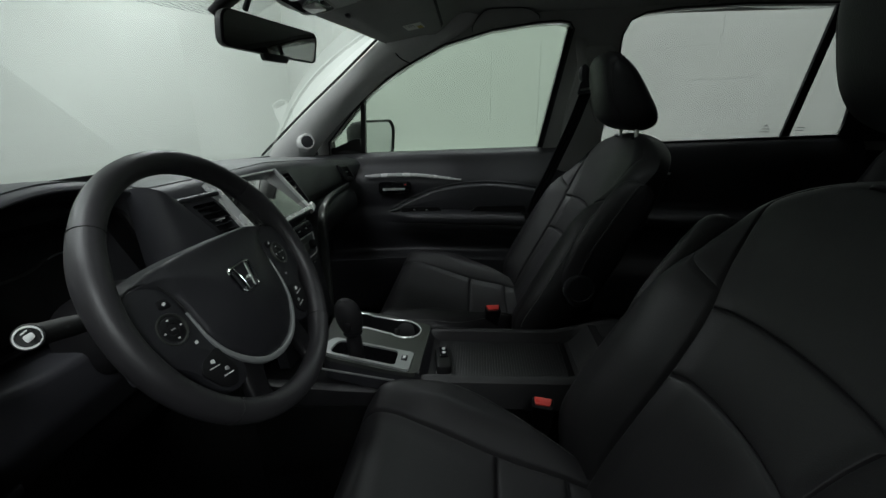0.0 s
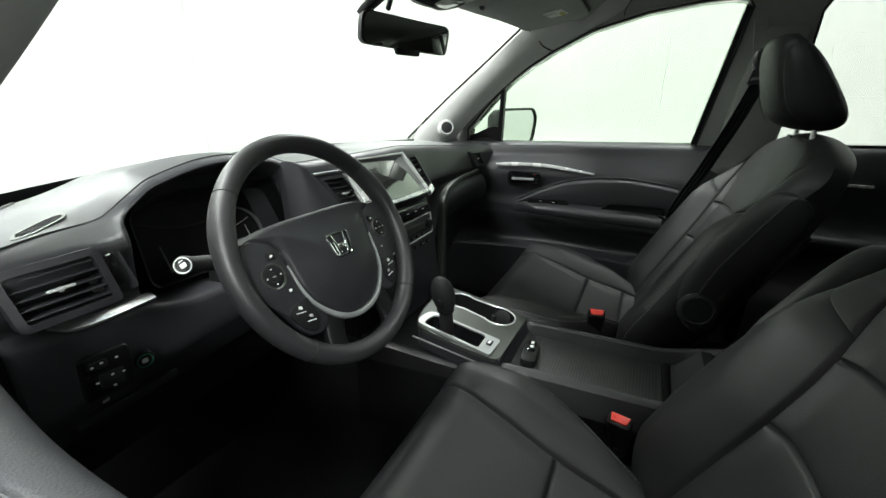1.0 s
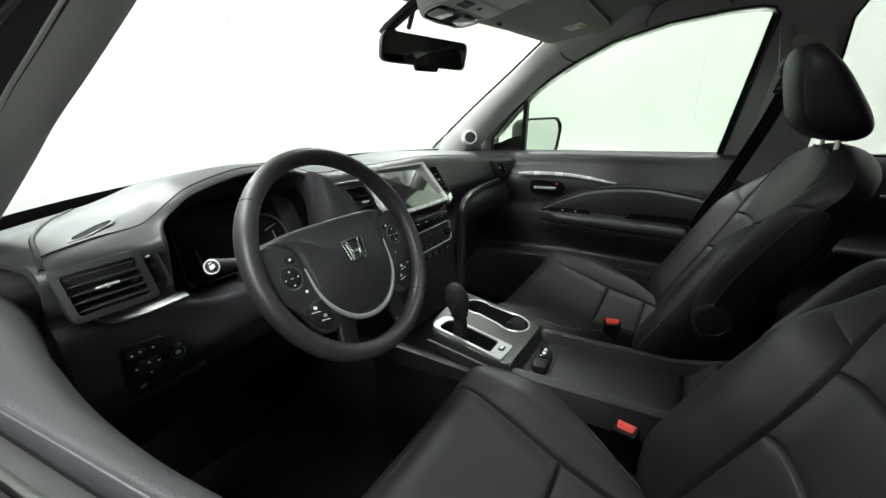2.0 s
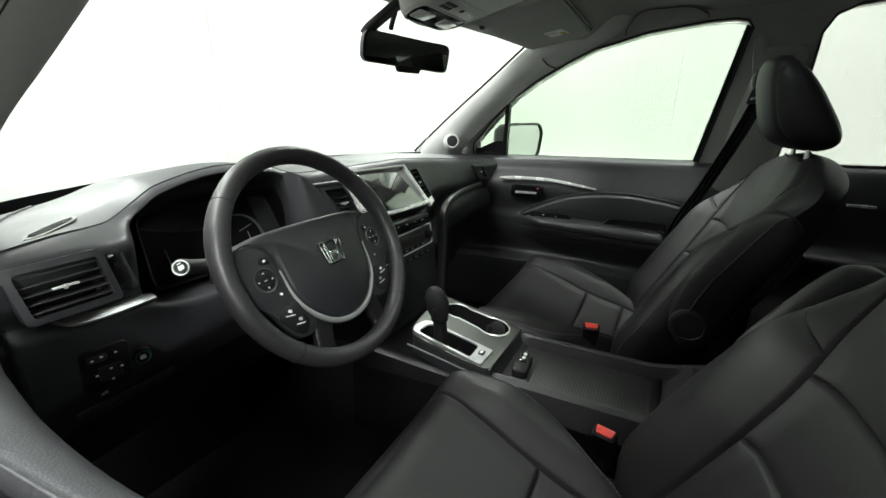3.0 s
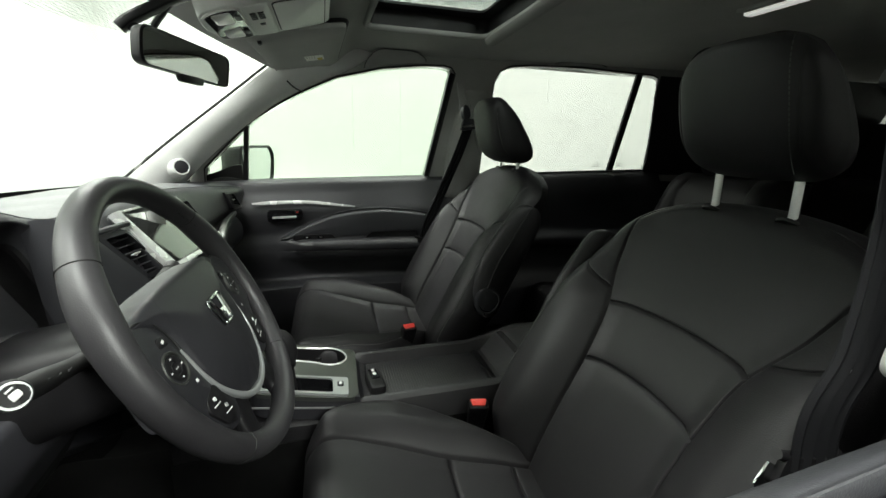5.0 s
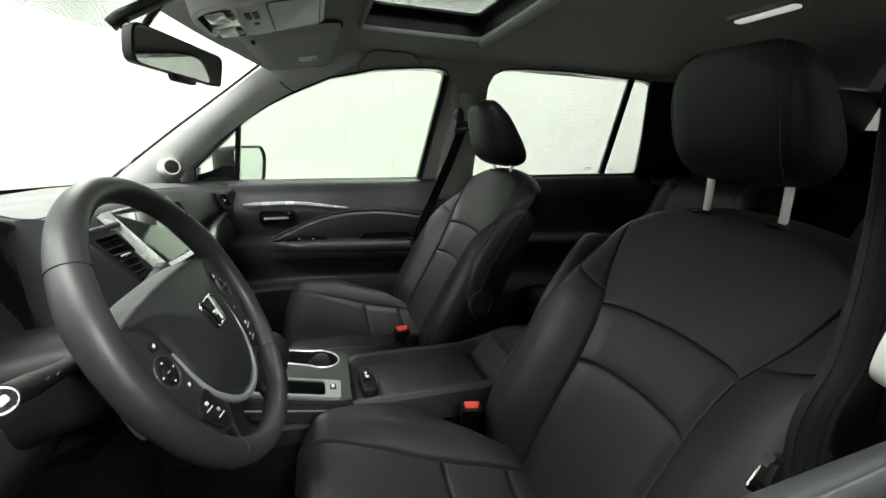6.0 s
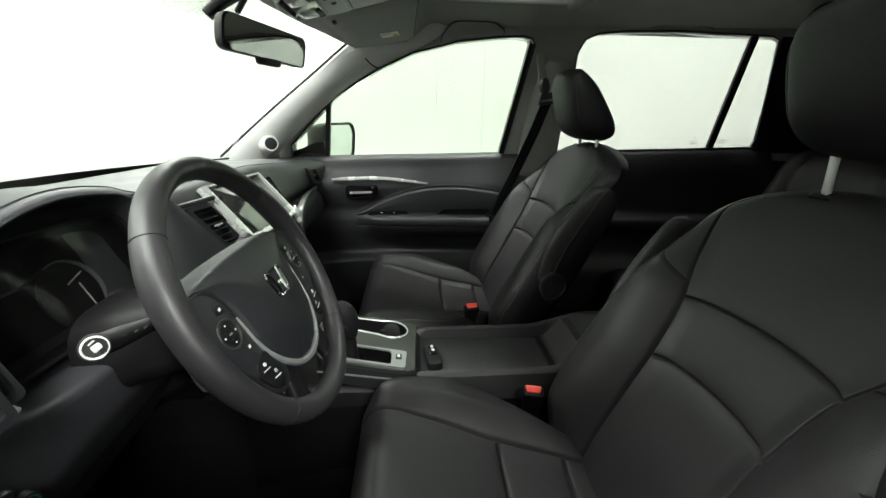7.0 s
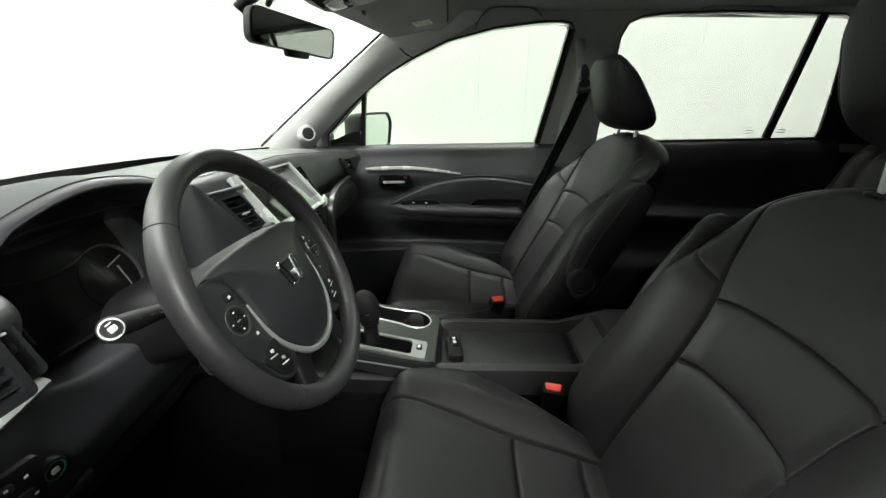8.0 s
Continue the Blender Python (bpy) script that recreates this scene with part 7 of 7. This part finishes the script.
def sun_visor(s, label):
    v = thing("sun_visor", label, "sun visor", group="sun visors")
    M = axes((s * 0.380, 0.215, 1.5075), (s, 0.0, 0.0), (0.0, -0.17, -0.985))
    flip = 1 if s > 0 else -1
    end = 0.255 if s > 0 else 0.190
    o = corners([(-0.262, -0.118 * flip), (end, -0.100 * flip), (end, 0.098 * flip), (-0.250, 0.108 * flip)], [0.02, 0.04, 0.045, 0.03], 6)
    rim = [(0.97, -0.016), (1.0, -0.010), (1.0, -0.003), (0.992, 0.001), (0.97, 0.003), (0.6, 0.0035), (0.2, 0.0035)]
    part("flap", loft([[M @ Vector((p.x * f, p.y * f, z)) for p in o] for f, z in rim]), HEADLINER, v, "grey padded visor flap")
    # dark tube stands in for the shadow along the visor's edge
    part("edge_gap", tube([M @ Vector((p.x * 1.012, p.y * 1.025, -0.012)) for p in o], 0.0045, 6, closed=True), RUBBER, v, "dark tube for the shadow round the visor")
    if s > 0:
        lab = part("warning_label", slab(corners([(-0.038, -0.026), (0.038, -0.026), (0.038, 0.026), (-0.038, 0.026)], 0.002), 0.0008, M @ pose(0.082, 0.028, 0.0046, 0, 0, 4), 0.0002), PAPER, v, "pale warning label")
        part("mark", rbox(0.036, 0.014, 0.0006, 0, M @ pose(0.099, 0.044, 0.0057, 0, 0, 4)), YELLOW, lab, "yellow label band")
        for k in range(4):
            part("mark", rbox(0.030, 0.0018, 0.0006, 0, M @ pose(0.067, 0.028 - 0.007 * k, 0.0057, 0, 0, 4)), DIM_PRINT, lab, "grey print line")
        part("clip", rbox(0.020, 0.010, 0.014, 0.004, M @ pose(-0.188, -0.090, 0.004)), HARD, v, "dark visor clip")
    return v


sun_visor(1, "grey fabric sun visor with a warning label, folded up")
sun_visor(-1, "grey fabric sun visor folded up over the driver")


def grab_handle(s, y, label):
    """A grab handle folded flat against the roof rail: a shallow bowed grip with its shadow drawn as a dark line."""
    g = thing("grab_handle", label, "grab handle", group="grab handles")
    hole = sorted((a, b) for a, b in (FRONT_HOLE if y > -0.5 else REAR_HOLE) if b > 1.40)
    lift = 0.0 if y > -0.5 else 0.012

    def grip_at(u, v):
        a = 2 * u - 1
        yy = y - 0.108 * a
        w = v * (1 - 0.75 * abs(a) ** 5)
        low = Vector((glass_x(yy, 1.55) - 0.038, yy, line(hole, yy) + 0.008))
        p = low.lerp(Vector((0.612 - lift, yy + 0.010 * a, 1.5775 + 0.6 * lift)), w)
        puff = 0.007 * math.sin(math.pi * v) ** 0.7 * (1 - abs(a) ** 6)
        p += Vector((-0.55, 0, -0.83)) * puff
        return (s * p.x, p.y, p.z)

    part("grip", sheet(grip_at, 40, 14, 0.008, (s * 0.5, 0, 0.85)), RAIL, g)
    rim = [Vector(grip_at(0.0, v / 8)) for v in range(9)] + [Vector(grip_at(u / 30, 1.0)) for u in range(1, 30)] + [Vector(grip_at(1.0, 1 - v / 8)) for v in range(9)]
    # thin black tube drawn for the soft shadow round the grip
    part("recess_shade", tube([p + Vector((0, 0, 0.001)) for p in rim], 0.0014, 8), RUBBER, g, "dark line for the soft shadow round the folded grip")
    return g


grab_handle(1, -0.085, "grey roof grab handle over the passenger's door")
grab_handle(1, -0.80, "grey roof grab handle over a rear door")
grab_handle(-1, -0.80, "grey roof grab handle over a rear door")
# the lens's glow stands in for light caught from outside
lm = thing("ceiling_lamp", "narrow white roof lamp in the headliner, lens given a glow", "lamp")
part("bezel", rbox(0.165, 0.056, 0.012, 0.005, pose(-0.086, -0.855, 1.612)), HEADLINER, lm)
part("lens", rbox(0.146, 0.026, 0.010, 0.004, pose(-0.086, -0.855, 1.604)), ROOF_GLOW, lm, "white lens, glowing for the light it catches")

# ---- outside mirrors ----
for s in (1, -1):
    mm = thing("door_mirror", "dark painted door mirror outside the passenger's window" if s > 0 else "dark painted door mirror outside the driver's window", "door mirror", group="door mirrors")
    M = axes((s * 1.045, 0.445, 1.165), (s * 0.90, -0.42, 0), (s * -0.42, -0.90, 0.02)) if s > 0 else axes((-1.045, 0.445, 1.165), (0.90, 0.42, 0), (0.42, -0.90, 0.02))
    o = corners([(-0.125, -0.072), (0.105, -0.078), (0.128, 0.04), (0.10, 0.080), (-0.120, 0.078)] if s > 0 else [(-0.105, -0.078), (0.125, -0.072), (0.120, 0.078), (-0.10, 0.080), (-0.128, 0.04)], 0.032, 5)
    part("housing", loft([[M @ Vector((p.x * f, p.y * f, z)) for p in o] for f, z in ((0.35, -0.125), (0.70, -0.105), (0.92, -0.06), (1.0, -0.01), (1.0, 0.006), (0.92, 0.012), (0.86, 0.0))]), RUBBER, mm)
    part("glass", loft([[M @ Vector((p.x * 0.87, p.y * 0.87, z)) for p in o] for z in (0.0, 0.003)]), MIRROR, mm, "mirror glass")
    part("foot", loft([[Vector((s * x, y + u * a, z + v * b)) for u, v in circle(1, 16)] for x, y, z, a, b in ((0.86, 0.535, 1.105, 0.060, 0.022), (0.93, 0.53, 1.108, 0.045, 0.022), (1.0, 0.52, 1.112, 0.032, 0.024), (1.05, 0.50, 1.125, 0.025, 0.030))]), RUBBER, mm, "black mirror foot")
    part("sail", holed([(0.70, 1.07), (0.69, 1.125), (0.615, 1.130), (0.565, 1.146), (0.52, 1.166), (0.492, 1.174), (0.474, 1.174), (0.474, 1.07)], [], lambda y, z, d: (s * (glass_x(y, z) - 0.006 + d), y, z), 0.02), RUBBER, mm, "black sail panel", flat=True)
